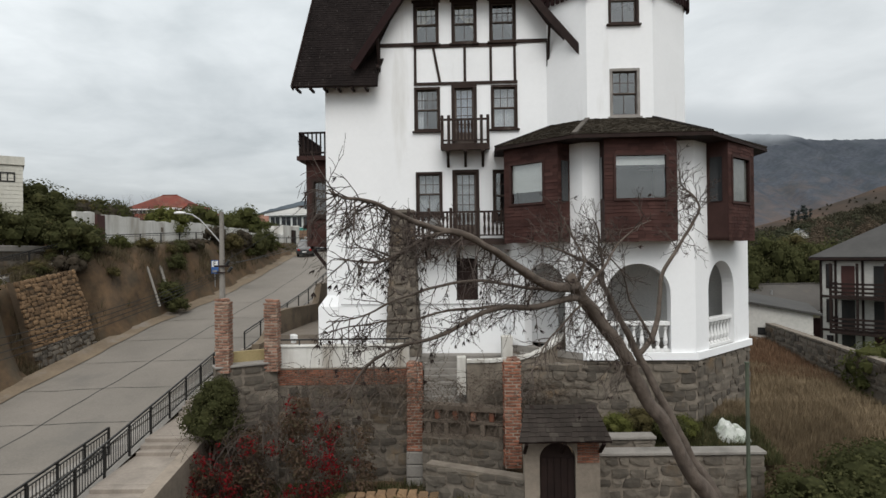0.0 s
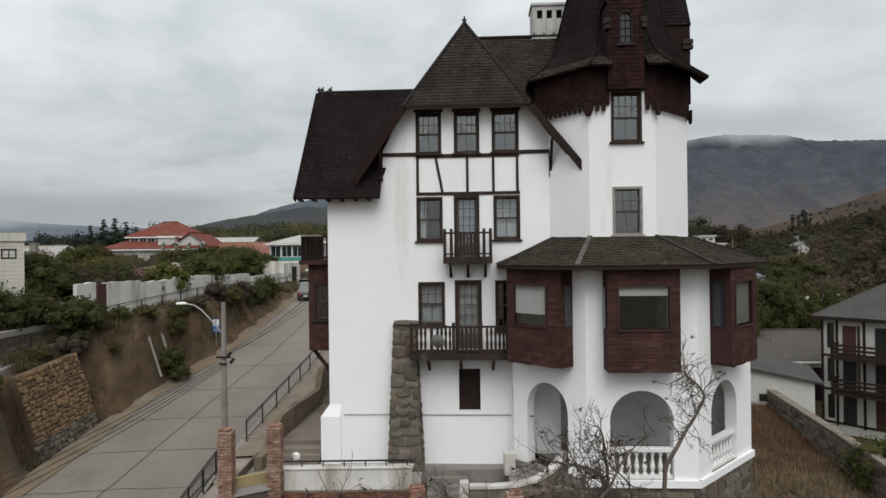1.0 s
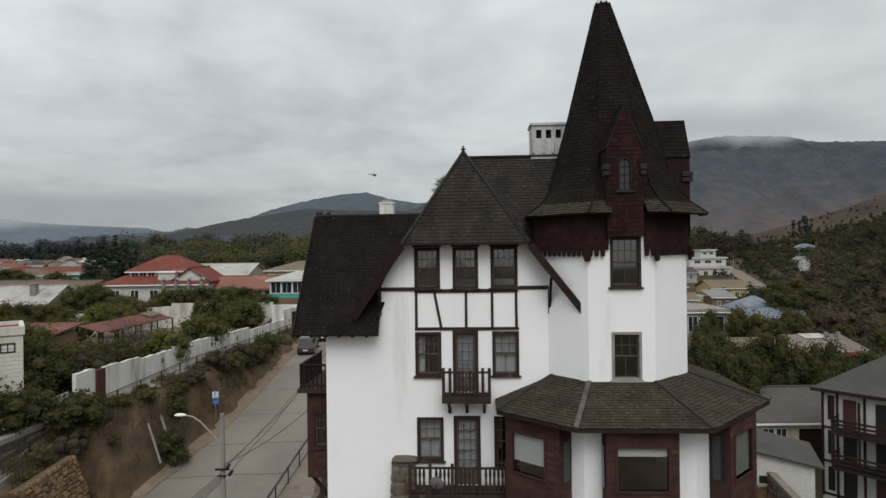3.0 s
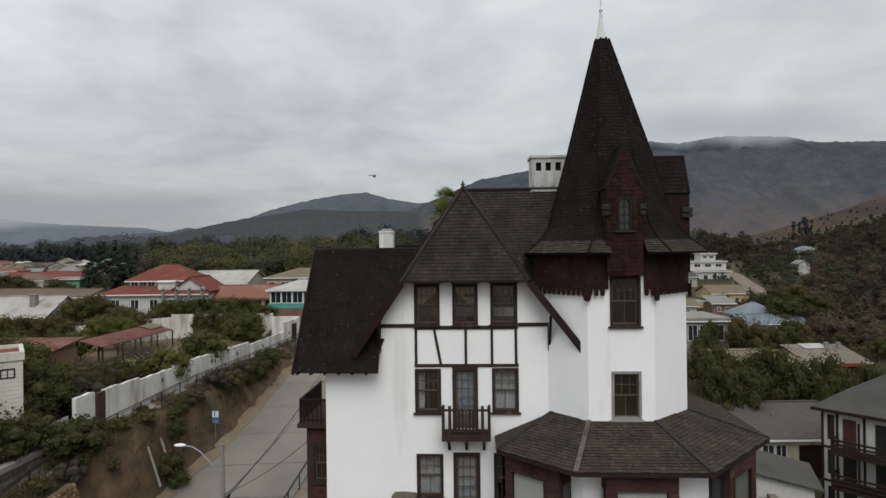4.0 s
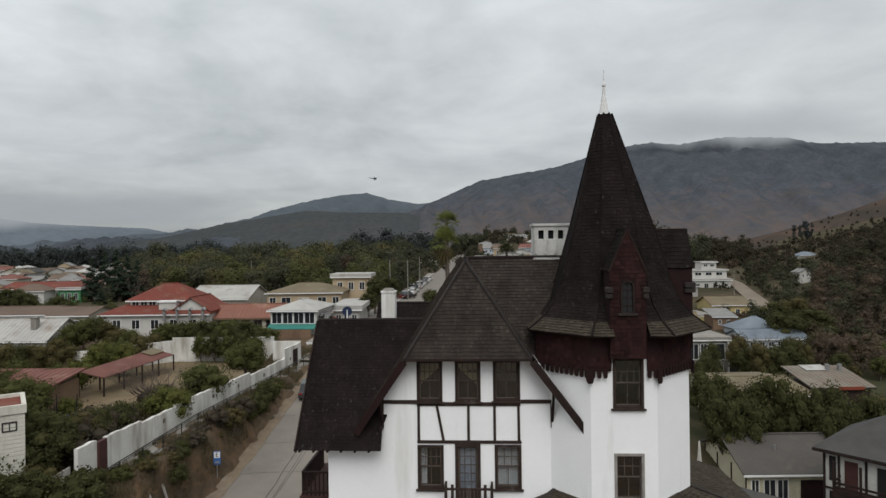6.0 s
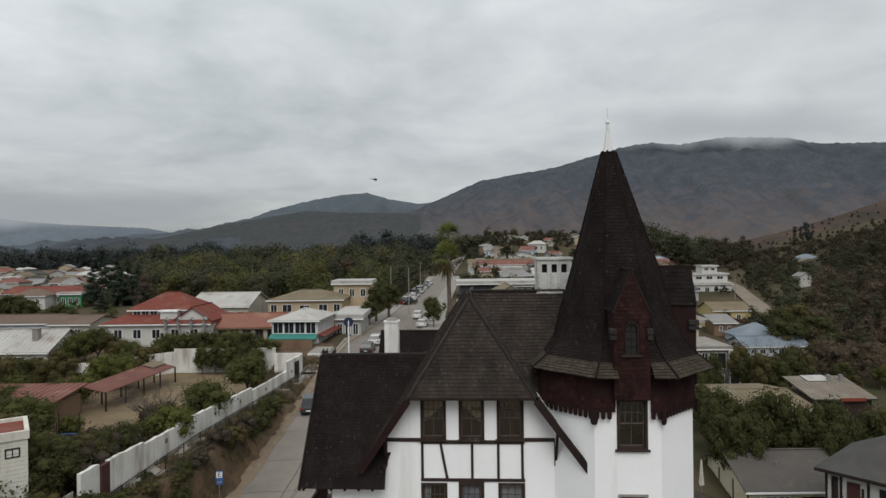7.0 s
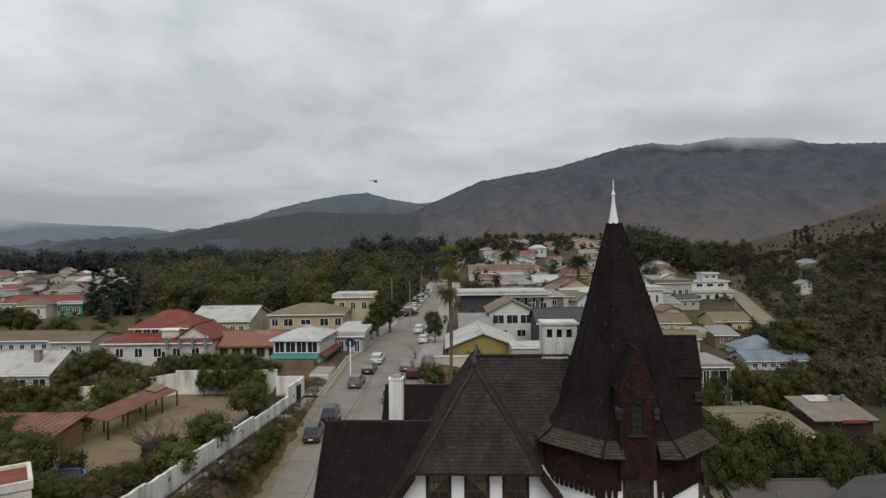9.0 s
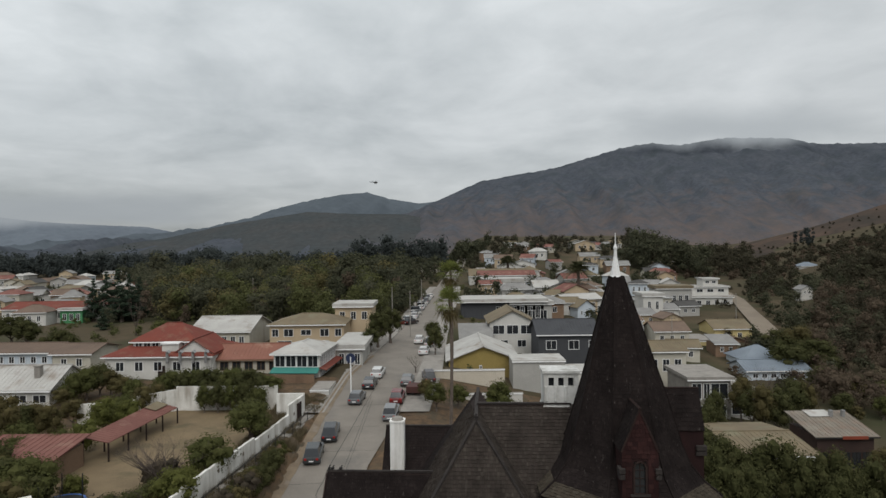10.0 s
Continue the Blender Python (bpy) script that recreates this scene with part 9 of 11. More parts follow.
for k in range(9):
    town_window(rest, 0.3 + k * 0.95, 1.15 + k * 0.95, 0.0, 1.7, 3.3, M_WHITE, Matrix.Translation((3.2, 0, 0)) @ pose(0, 0, 0, 0, 0, 90))
    town_window(rest, 0.3 + k * 0.95, 1.15 + k * 0.95, 0.0, 0.2, 1.4, M_WHITE, Matrix.Translation((3.2, 0, 0)) @ pose(0, 0, 0, 0, 0, 90))
bm = bmesh.new()
slab(bm, [(3.2, -0.3, 1.75), (4.3, -0.3, 1.45), (4.3, 9.2, 1.45), (3.2, 9.2, 1.75)], 0.08)
part("side_awning", bm, M_RUST, rest, "red side awning")
bm = bmesh.new()
box(bm, -4.0, 3.2, -2.55, -2.5, -0.3, 1.25)
fence_ = part("fence", bm, W_BROWN, rest, "brown board fence")
for k in range(30):
    bm = bmesh.new()
    box(bm, -4.0 + k * 0.24, -3.78 + k * 0.24, -2.6, -2.55, -0.3, 1.3)
    part("board", bm, W_BROWN, fence_)
building("row of shops with white fascias", -16.9, -12.9, 93, 5.9, 8.6, 9.3, 13, W_GREY, M_ZINC, "flat", row(3, 0.05, 0.95, 0.1, 0.75, 0.7), door=(0.45, 0.6))
sg = thing("round_sign", "round dark blue sign on a white post", "sign", pose(-12.4, 78.0, 5.5))
bm = bmesh.new()
tube(bm, (0, 0, 0), (0, 0, 4.6), 0.08, 0.08)
part("post", bm, M_WHITE, sg)
bm = bmesh.new()
tube(bm, (0, -0.05, 4.4), (0, 0.05, 4.4), 0.62, 0.62, 24)
part("disc", bm, surf("navy_paint", (0.02, 0.03, 0.07), (0.018, 0.027, 0.06), 1.0, 0.4, 0.0), sg)
fl = building("low entrance stair and white wall beside the restaurant", -17.4, -15.0, 76.8, 5.2, 6.1, 6.2, 5, W_WHITE, M_CONC, "flat", cat="entrance", over=0.02)
building("two-storey tan house with a hipped roof", -32.5, -18.9, 112, 5.2, 9.95, 11.5, 10, W_TAN, R_TAN, "hip", [(0.03, 0.12, 0.55, 0.85), (0.19, 0.32, 0.55, 0.85), (0.42, 0.56, 0.6, 0.82), (0.68, 0.8, 0.55, 0.85), (0.88, 0.97, 0.55, 0.85), (0.1, 0.3, 0.1, 0.4), (0.6, 0.8, 0.1, 0.4)])
building("long hall with a pale low-pitched roof", -46.2, -35.6, 110, 5.6, 9.2, 11.2, 13, W_CREAM, M_ZINC, "gable_x", row(6))
building("beige house with a flat white roof", -21.9, -14.7, 120, 6.2, 12.4, 13.1, 7, W_TAN, M_ZINC, "flat", row(3, 0.05, 0.95, 0.6, 0.85, 0.5))
building("white gabled cottage with a sheet roof and chimney", -58.0, -48.4, 74, 5.2, 7.2, 9.4, 8, W_WHITE, M_ZINC, "gable_x", row(2, 0.5, 1.0, 0.2, 0.7, 0.7))
bm = bmesh.new()
box(bm, -51.3, -50.6, 75.6, 76.3, 8.0, 9.75)
box(bm, -51.4, -50.5, 75.5, 76.4, 9.75, 9.85)
o = part("chimney", bm, M_CONC, None, "grey block chimney on the cottage roof")
tagged(o, category="chimney")
building("long pale blue boarded house", -72.5, -61.6, 95, 5.2, 8.3, 9.2, 7, W_BLUEW, R_BROWN, "gable_x", row(6, 0.03, 0.97, 0.45, 0.8, 0.5))
building("pale boarded house with a brown roof", -60.9, -55.0, 94, 5.2, 8.2, 9.1, 8, W_CREAM, R_BROWN, "gable_x", row(2, 0.1, 0.9, 0.35, 0.75, 0.4))
building("long white and green shop with a red roof", -121, -100, 166, 4.9, 8.3, 9.8, 12, W_WHITE, M_RUST, "gable_x", row(8, 0.03, 0.8, 0.25, 0.7, 0.5))
building("green painted shop front", -104.5, -98.5, 165, 4.9, 8.0, 8.6, 4, surf("green_paint", (0.06, 0.22, 0.09), (0.05, 0.18, 0.08), 0.5, 0.7, 0.1), M_ZINC, "flat", row(3, 0.05, 0.95, 0.1, 0.7, 0.6))
W_CLAP = wallmat("cream_clapboard", (0.60, 0.58, 0.51))
clap = building("cream boarded house with a flat red roof", -28.4, -22.4, 31.6, 3.3, 9.2, 9.3, 3.5, W_CLAP, M_RUST, "flat", [(0.83, 0.945, 0.815, 0.905)], turn=36, trim=M_IRON, over=0.0)
for q in ((-3.1, 3.1, -0.1, 0.12), (-3.1, 3.1, 3.38, 3.6), (-3.1, -2.88, 0.12, 3.38), (2.88, 3.1, 0.12, 3.38)):
    bm = bmesh.new()
    box(bm, q[0], q[1], q[2], q[3], 5.75, 6.2)
    part("parapet", bm, W_CLAP, clap)
for k in range(24):
    bm = bmesh.new()
    box(bm, -3.02, 3.02, -0.025, 0.0, 0.4 + k * 0.22, 0.6 + k * 0.22)
    part("board", bm, W_CLAP, clap)

# open shed in the yard
shed = thing("open_shed", "open shed with a rusty red lean-to roof", "shed")
bm = bmesh.new()
rf = [(-34.0, 56.6, 6.7), (-31.8, 56.9, 6.1), (-30.8, 69.3, 6.1), (-33.2, 69.3, 6.75)]
slab(bm, rf, 0.07)
r = part("roof", bm, M_SHEDRED, shed)
bm = bmesh.new()
A_, B_, C_, D_ = (Vector(p) + Vector((0, 0, 0.02)) for p in rf)
for k in range(28):
    u = k / 27
    bar(bm, A_ + (D_ - A_) * u, B_ + (C_ - B_) * u, 0.04, 0.014)
part("roof_ribs", bm, M_SHEDRED, r)
bm = bmesh.new()
slab(bm, [(-33.2, 66.6, 6.86), (-32.0, 66.7, 6.5), (-31.8, 69.2, 6.52), (-33.1, 69.2, 6.9)], 0.05)
part("roof_patch", bm, R_TAN, shed, "pale tan patch sheet")
for k in range(5):
    for q in (A_ + (D_ - A_) * (k / 4), B_ + (C_ - B_) * (k / 4)):
        bm = bmesh.new()
        box(bm, q.x - 0.06, q.x + 0.06, q.y - 0.06, q.y + 0.06, ground_z(q.x, q.y) - 0.2, q.z - 0.05)
        part("post", bm, M_TIMBER, shed)
building("low outbuilding with a red sheet roof", -40.8, -33.6, 51.0, 4.0, 6.3, 7.0, 5, W_BROWN, M_SHEDRED, "shed")
tr = thing("trampoline", "round dark trampoline with a safety net", "trampoline", pose(-29.3, 45.9, 4.3))
bm = bmesh.new()
tube(bm, (0, 0, 0.75), (0, 0, 0.8), 1.5, 1.5, 24)
part("mat", bm, M_IRON, tr)
bm = bmesh.new()
for k in range(24):
    a, c = k * math.tau / 24, (k + 1) * math.tau / 24
    bar(bm, (1.6 * math.cos(a), 1.6 * math.sin(a), 0.78), (1.6 * math.cos(c), 1.6 * math.sin(c), 0.78), 0.16, 0.05)
part("rim", bm, M_BLUE, tr)
for k in range(6):
    a = k * math.tau / 6
    bm = bmesh.new()
    tube(bm, (1.6 * math.cos(a), 1.6 * math.sin(a), -0.05), (1.6 * math.cos(a), 1.6 * math.sin(a), 2.5), 0.04, 0.04)
    part("post", bm, M_IRON, tr)
# bare yard ground and its cross wall
bm = bmesh.new()
grid = [[(-42 + 21.3 * i / 20, 43.6 + 31.4 * j / 20) for i in range(21)] for j in range(21)]
vg = [[bm.verts.new((x, y, 4.32 + 0.03 * noise.noise((x, y, 0)))) for x, y in r_] for r_ in grid]
for j in range(20):
    for i in range(20):
        bm.faces.new((vg[j][i], vg[j][i + 1], vg[j + 1][i + 1], vg[j + 1][i]))
M_YARD = surf("pale_yard_sand", (0.178, 0.131, 0.076), (0.140, 0.103, 0.060), 0.4, 0.95, 0.4, 8.0, stain=(0.078, 0.066, 0.036), stain_scale=0.3, stain_amount=0.5)
o = part("yard", bm, M_YARD, None, "bare sandy yard behind the white wall")
tagged(o, category="yard", kind="structure")
for p, q, zt in (((-33.3, 74.7), (-20.9, 74.7), 7.25), ((-36.5, 71.5), (-33.3, 74.7), 6.9), ((-42.0, 69.0), (-36.6, 71.4), 6.6)):
    m, length = side(p, q)
    bm = bmesh.new()
    box(bm, 0, length, 0, 0.25, 3.5, zt, m)
    o = part("wall_cross", bm, M_OLDWHITE, None, "weathered white cross wall in the yard")
    tagged(o, category="wall", kind="structure")

# right of the street
building("yellow gabled hall with a white sheet roof", 0.2, 10.7, 92, 4.0, 6.8, 8.9, 14, W_YELLOW, M_ZINC, "gable_y", [(0.44, 0.48, 0.3, 0.75)], over=0.5)
building("white two-storey house with a glazed gable", 8.0, 16.4, 113, 4.5, 9.8, 12.0, 11, W_WHITE, R_TAN, "gable_y", row(3, 0.04, 0.96, 0.6, 0.92, 0.85) + row(2, 0.1, 0.9, 0.15, 0.4, 0.5))
building("long grey lean-to roof beside the white house", 2.6, 7.8, 106, 4.5, 7.2, 9.4, 9, W_GREY, M_TIN, "shed", row(2, 0.1, 0.9, 0.3, 0.75, 0.5))
building("low annex with a grey tin roof", 16.6, 21.5, 112, 3.0, 7.6, 9.2, 8, W_WHITE, M_TIN, "shed", row(2, 0.1, 0.9, 0.4, 0.8, 0.5))
# The dark wall colour here paints the shade under the slab roof.
building("terrace building with a white slab roof, the shade beneath it painted as dark wall", 3.8, 24.0, 150, 4.5, 10.3, 11.1, 10, W_DARK, M_ZINC, "flat", row(6, 0.4, 0.98, 0.3, 0.8, 0.6), over=1.0)
building("white hillside house with a flat roof", 12.5, 29.0, 225, 5.0, 10.2, 12.0, 12, W_WHITE, M_ZINC, "flat", row(5, 0.05, 0.95, 0.5, 0.8, 0.5))
building("white house with a faded sheet roof", 10.0, 34.0, 250, 5.0, 11.8, 14.5, 12, W_WHITE, R_TAN, "gable_x", row(6))
building("dark grey boarded house with white windows", 15.2, 25.0, 101, 2.6, 9.3, 11.2, 9, W_DARK, W_DARK, "gable_x", [(0.12, 0.3, 0.62, 0.85), (0.5, 0.68, 0.62, 0.85), (0.84, 0.96, 0.62, 0.85)], trim=M_WHITE)
building("grey block shed with a flat roof", 9.2, 16.5, 86, 2.4, 7.7, 7.9, 5, W_GREY, M_ZINC, "flat", over=0.15)
building("pale block annex behind the shed", 16.6, 20.8, 82, 2.4, 6.9, 7.1, 5, W_WHITE, M_ZINC, "flat", over=0.1)
building("concrete court wall beside the palms", -2.2, 7.9, 84.5, 3.8, 6.9, 7.0, 0.3, wallmat("stained_cream_wall", (0.50, 0.45, 0.37)), M_CONC, "flat", over=0.04, cat="court wall")
building("white court wall below the palms", 1.0, 9.4, 77, 3.2, 5.4, 5.5, 0.3, W_WHITE, M_CONC, "flat", over=0.04, cat="court wall")
building("grey panel block with a shallow roof", 16, 26, 150, 4.0, 9.6, 10.4, 8, W_GREY, M_ZINC, "flat", row(3))
building("long white house with a faded red roof", 13.0, 35.0, 238, 6.0, 12.6, 14.2, 9, W_WHITE, M_SHEDRED, "gable_x", row(9, 0.03, 0.97, 0.4, 0.75, 0.5), ribs=False)
building("small white house above the town", 33, 40.5, 262, 5.5, 13.2, 15.2, 8, W_WHITE, R_TAN, "hip", row(3, 0.1, 0.9, 0.65, 0.85, 0.5))
cube = building("modern concrete-framed house with wide windows", 36.4, 42.6, 92, -3.2, 3.5, 4.0, 9, M_CONC, M_CONC, "flat", [(0.06, 0.3, 0.56, 0.92), (0.34, 0.5, 0.56, 0.92), (0.52, 0.94, 0.56, 0.92), (0.1, 0.45, 0.06, 0.42), (0.55, 0.9, 0.06, 0.42)], trim=M_WHITE)
building("low concrete wing beside the framed house", 43.3, 47.2, 94, -3.2, 1.0, 1.7, 7, W_GREY, M_CONC, "flat", [(0.1, 0.9, 0.2, 0.8)])
building("long low building with a mossy tan roof", 29.6, 37.4, 62.5, -3.2, 2.35, 3.0, 11, W_CREAM, R_TAN, "gable_x", row(4))
# Dark wall colour stands in for the shade of the restaurant's open sides.
rr = building("restaurant with open sides painted dark as shade and a white and grey sheet roof", 45.4, 52.4, 75.3, -5.0, 0.0, 1.4, 6, surf("open_side_shade_brown", (0.045, 0.026, 0.021), (0.030, 0.018, 0.015), 0.8, 0.7, 0.2), surf("rusty_grey_sheet", (0.20, 0.175, 0.14), (0.14, 0.12, 0.098), 0.5, 0.7, 0.2, 6.0, stain=(0.17, 0.12, 0.09), stain_scale=0.6, stain_amount=0.6), "shed", row(5, 0.03, 0.97, 0.2, 0.62, 0.85), trim=M_IRON)
bm = bmesh.new()
box(bm, -0.7, 2.4, -0.62, -0.55, 4.85, 5.25)
part("name_board", bm, surf("orange_red_board", (0.22, 0.045, 0.025), (0.17, 0.04, 0.02), 1.0, 0.6, 0.1), rr, "orange-red name board")
bm = bmesh.new()
slab(bm, [(-1.6, 4.6, 6.28), (1.4, 4.6, 6.28), (1.4, 6.5, 6.62), (-1.6, 6.5, 6.62)], 0.06)
part("ridge_sheet", bm, M_ZINC, rr, "white sheet along the ridge")
for dx in (1.0, 2.6):
    bm = bmesh.new()
    box(bm, dx, dx + 0.4, 4.6, 5.0, 6.0, 7.0)
    part("roof_vent", bm, M_GALV, rr)
building("broad house with a blue sheet roof", 59.0, 67.6, 121, -2.0, 0.7, 3.1, 8, W_BLUEW, R_BLUE, "hip", row(4))
building("low sheds with blue sheet roofs", 56.0, 67.6, 114, -2.0, 0.2, 1.5, 7, W_BLUEW, R_BLUE, "gable_x", row(6))
building("yellow two-storey house on the slope", 65.0, 74.0, 148, -1.5, 3.3, 5.0, 9, W_PALEYEL, R_TAN, "gable_x", [(0.3, 0.42, 0.5, 0.8), (0.62, 0.74, 0.5, 0.8)])
building("dark brown shed with a porch", 63.0, 72.0, 143, -2.0, 0.6, 2.0, 4, W_BROWN, R_BROWN, "gable_y")
building("pale yellow terrace wall", 54.5, 62.0, 140, -2.0, 1.6, 1.9, 10, W_PALEYEL, M_CONC, "flat", over=0.05, cat="terrace wall")
building("white modern house with stepped storeys", 77.0, 94.0, 200, 1.5, 6.4, 6.9, 10, W_WHITE, M_ZINC, "flat", row(5, 0.1, 0.95, 0.35, 0.8, 0.5))
building("white upper storey with three windows", 82.0, 94.0, 203, 6.9, 9.6, 9.9, 7, W_WHITE, M_ZINC, "flat", row(3))
building("small white room on the roof", 86.0, 91.0, 204, 9.9, 12.2, 12.5, 5, W_WHITE, M_ZINC, "flat", row(2))
building("white house on the hillside", 55.0, 60.5, 170, 0.5, 9.5, 10.4, 8, W_WHITE, M_ZINC, "flat", row(2, 0.1, 0.9, 0.6, 0.85, 0.4))
building("brown-roofed house on the slope", 46.5, 54.0, 136, 0.0, 4.6, 6.2, 8, W_CREAM, R_BROWN, "gable_x", row(3, 0.05, 0.95, 0.5, 0.8, 0.4))
building("pale house with a tin roof", 34.5, 41.5, 106, 0.0, 5.4, 6.6, 8, W_CREAM, R_TAN, "gable_x", row(3))
building("long pale block on the slope", 66.0, 77.0, 191, 2.0, 10.0, 11.0, 7, W_GREY, R_TAN, "flat", row(5))
building("blue-roofed house in the far woods", 175, 184, 300, 7.0, 12.3, 14.2, 7, W_WHITE, R_BLUE, "hip", row(5))
building("small white house among the valley trees", 116.4, 120.2, 200, 5.0, 8.6, 9.8, 4, W_WHITE, M_TIN, "gable_y", row(2, 0.15, 0.85, 0.6, 0.85, 0.5))
# dirt lane climbing between the houses on the slope
bm = bmesh.new()
lane = [(74.5, 136.0, 2.4), (79.0, 148.0, 2.6), (85.0, 166.0, 2.6), (92.0, 187.0, 2.4), (99.0, 207.0, 2.2), (105.0, 236.0, 2.0)]
prev = None
for i in range(41):
    u = i / 40 * (len(lane) - 1)
    k = min(int(u), len(lane) - 2)
    x, y, w = (lane[k][c] + (lane[k + 1][c] - lane[k][c]) * (u - k) for c in range(3))
    cur = [bm.verts.new((x + q * w, y, ground_z(x + q * w, y) + 0.5)) for q in (-1, -0.33, 0.33, 1)]
    if prev:
        for q in range(3):
            bm.faces.new((prev[q], prev[q + 1], cur[q + 1], cur[q]))
    prev = cur
o = part("road_lane", bm, surf("pale_dirt_lane", (0.20, 0.165, 0.125), (0.16, 0.13, 0.10), 0.2, 0.95, 0.3, 3.0), None, "pale dirt lane climbing the slope")
tagged(o, category="road", kind="structure")
for hx, hy, w, h, wm, rm, kind in ((46.0, 152.0, 6.0, 3.2, W_WHITE, R_BROWN, "gable_x"), (53.5, 163.0, 5.5, 3.0, W_TAN, M_TIN, "shed"), (49.5, 127.0, 6.0, 3.0, W_CREAM, R_TAN, "gable_x"), (57.5, 155.0, 5.0, 3.4, W_TAN, R_BROWN, "gable_y"), (62.5, 172.0, 6.0, 3.0, W_WHITE, M_TIN, "shed"), (71.0, 178.0, 6.5, 3.0, W_GREY, M_GREYROOF, "gable_x"), (42.0, 141.0, 6.0, 3.2, W_WHITE, M_TIN, "gable_x"), (60.0, 131.0, 4.5, 2.6, W_BROWN, M_TIN, "shed")):
    g = ground_z(hx, hy)
    building("small weathered house on the slope", hx - w / 2, hx + w / 2, hy, g, g + h, g + h + 1.2, 5.5, wm, rm, kind, row(2, 0.1, 0.9, 0.35, 0.75, 0.4), turn=12 * math.sin(hx))
# scattered houses farther out
rt = random.Random(404)
for i in range(170):
    y = rt.uniform(160, 380)
    u = rt.choice([rt.uniform(-0.76, -0.52), rt.uniform(-0.74, -0.42), rt.uniform(0.04, 0.26), rt.uniform(0.1, 0.38), rt.uniform(-0.42, 0.0)])
    x = u * y
    w, d = rt.uniform(5.5, 12), rt.uniform(5, 8)
    g = ground_z(x, y)
    if -0.42 < u < 0.02:
        x, y, g = x * 1.5, y * 1.5, ground_z(x * 1.5, y * 1.5)
    h = rt.uniform(2.8, 4.6)
    building(rt.choice(["small pale house in the town", "plain rendered house in the town", "low sheet-roofed house in the town"]), x - w / 2, x + w / 2, y, g, g + h, g + h + rt.uniform(1.0, 2.2), d, rt.choice([W_WHITE, W_CREAM, W_TAN, W_GREY, W_BROWN, W_BLUEW]), rt.choice([M_ZINC, M_TIN, R_BROWN, M_GREYROOF, R_TAN, M_TIN, M_SHEDRED]), rt.choice(["gable_x", "hip", "gable_y"]), row(3, 0.08, 0.92, 0.35, 0.75, 0.4), turn=rt.uniform(-20, 20))

# neighbours on the right: grey-roofed hall, low white store and half-timbered house
M_HALLROOF = surf("faded_grey_brown_roof", (0.088, 0.080, 0.071), (0.066, 0.060, 0.055), 0.5, 0.9, 0.3, 8.0, stain=(0.105, 0.092, 0.076), stain_scale=0.5, stain_amount=0.4)
gh = building("cream hall with a broad grey roof and a glazed porch", 24.9, 33.5, 50.6, -4.8, -1.15, 0.7, 8, wallmat("cream_hall_render", (0.56, 0.52, 0.38)), M_HALLROOF, "gable_x", [(0.04, 0.12, 0.45, 0.85), (0.16, 0.28, 0.12, 0.85), (0.29, 0.40, 0.12, 0.85)], trim=M_WHITE, ribs=False)
for q in ((0.15, 2.3),):
    bm = bmesh.new()
    box(bm, q[0], q[1], -0.05, 0.01, 0.0, 3.0)
    part("porch_opening", bm, M_MAROONTRIM, gh, "dark red porch recess")
for yy in (0.0, 2.6, 5.3, 7.86):
    bm = bmesh.new()
    box(bm, -4.36, -4.302, yy, yy + 0.14, 0.0, 3.6)
    part("timber", bm, M_TIMBER, gh)
bm = bmesh.new()
tube(bm, (-0.8, 2.2, 4.1), (-0.8, 2.2, 5.2), 0.09, 0.09, 8)
part("flue", bm, M_GALV, gh)
store = thing("store", "low white store with a grey mono-pitch roof", "building")
SA, SB, SC, SD = (15.5, 39.6), (22.4, 37.0), (23.7, 40.2), (16.6, 42.8)
bm = bmesh.new()
vb = [bm.verts.new((*p, -5.2)) for p in (SA, SB, SC, SD)]
vt = [bm.verts.new((*p, z)) for p, z in ((SA, 1.3), (SB, -0.05), (SC, 0.25), (SD, 1.7))]
for i in range(4):
    bm.faces.new((vb[i], vb[(i + 1) % 4], vt[(i + 1) % 4], vt[i]))
part("wall", bm, W_WHITE, store)
bm = bmesh.new()
slab(bm, [(15.2, 39.4, 1.45), (22.75, 36.6, 0.02), (24.1, 40.4, 0.38), (16.5, 43.2, 1.9)], 0.12)
part("roof", bm, M_GREYROOF, store)
ms_, ls_ = side(SA, SB)
bm = bmesh.new()
box(bm, 4.35, 5.25, -0.03, 0.02, -1.35, -0.9, ms_)
part("window", bm, M_IRON, store)
tim = building("white half-timbered house with dark galleries", 25.1, 34.1, 39.75, -4.2, 3.25, 5.7, 7, W_WHITE, M_GREYROOF, "hip", [(0.04, 0.085, 0.72, 0.95), (0.04, 0.085, 0.4, 0.62), (0.04, 0.085, 0.06, 0.28)], over=0.55, trim=M_TIMBER, turn=-50)
for zz in (0.1, 2.4, 4.75, 7.28):
    bm = bmesh.new()
    box(bm, -4.53, 4.53, -0.06, 0.0, zz, zz + 0.14)
    part("timber", bm, M_TIMBER, tim)
for xx in (-4.53, -3.62, -2.0, -0.4, 1.2, 2.8, 4.3):
    bm = bmesh.new()
    box(bm, xx, xx + 0.14, -0.07, 0.0, 0.0, 7.3)
    part("timber", bm, M_TIMBER, tim)
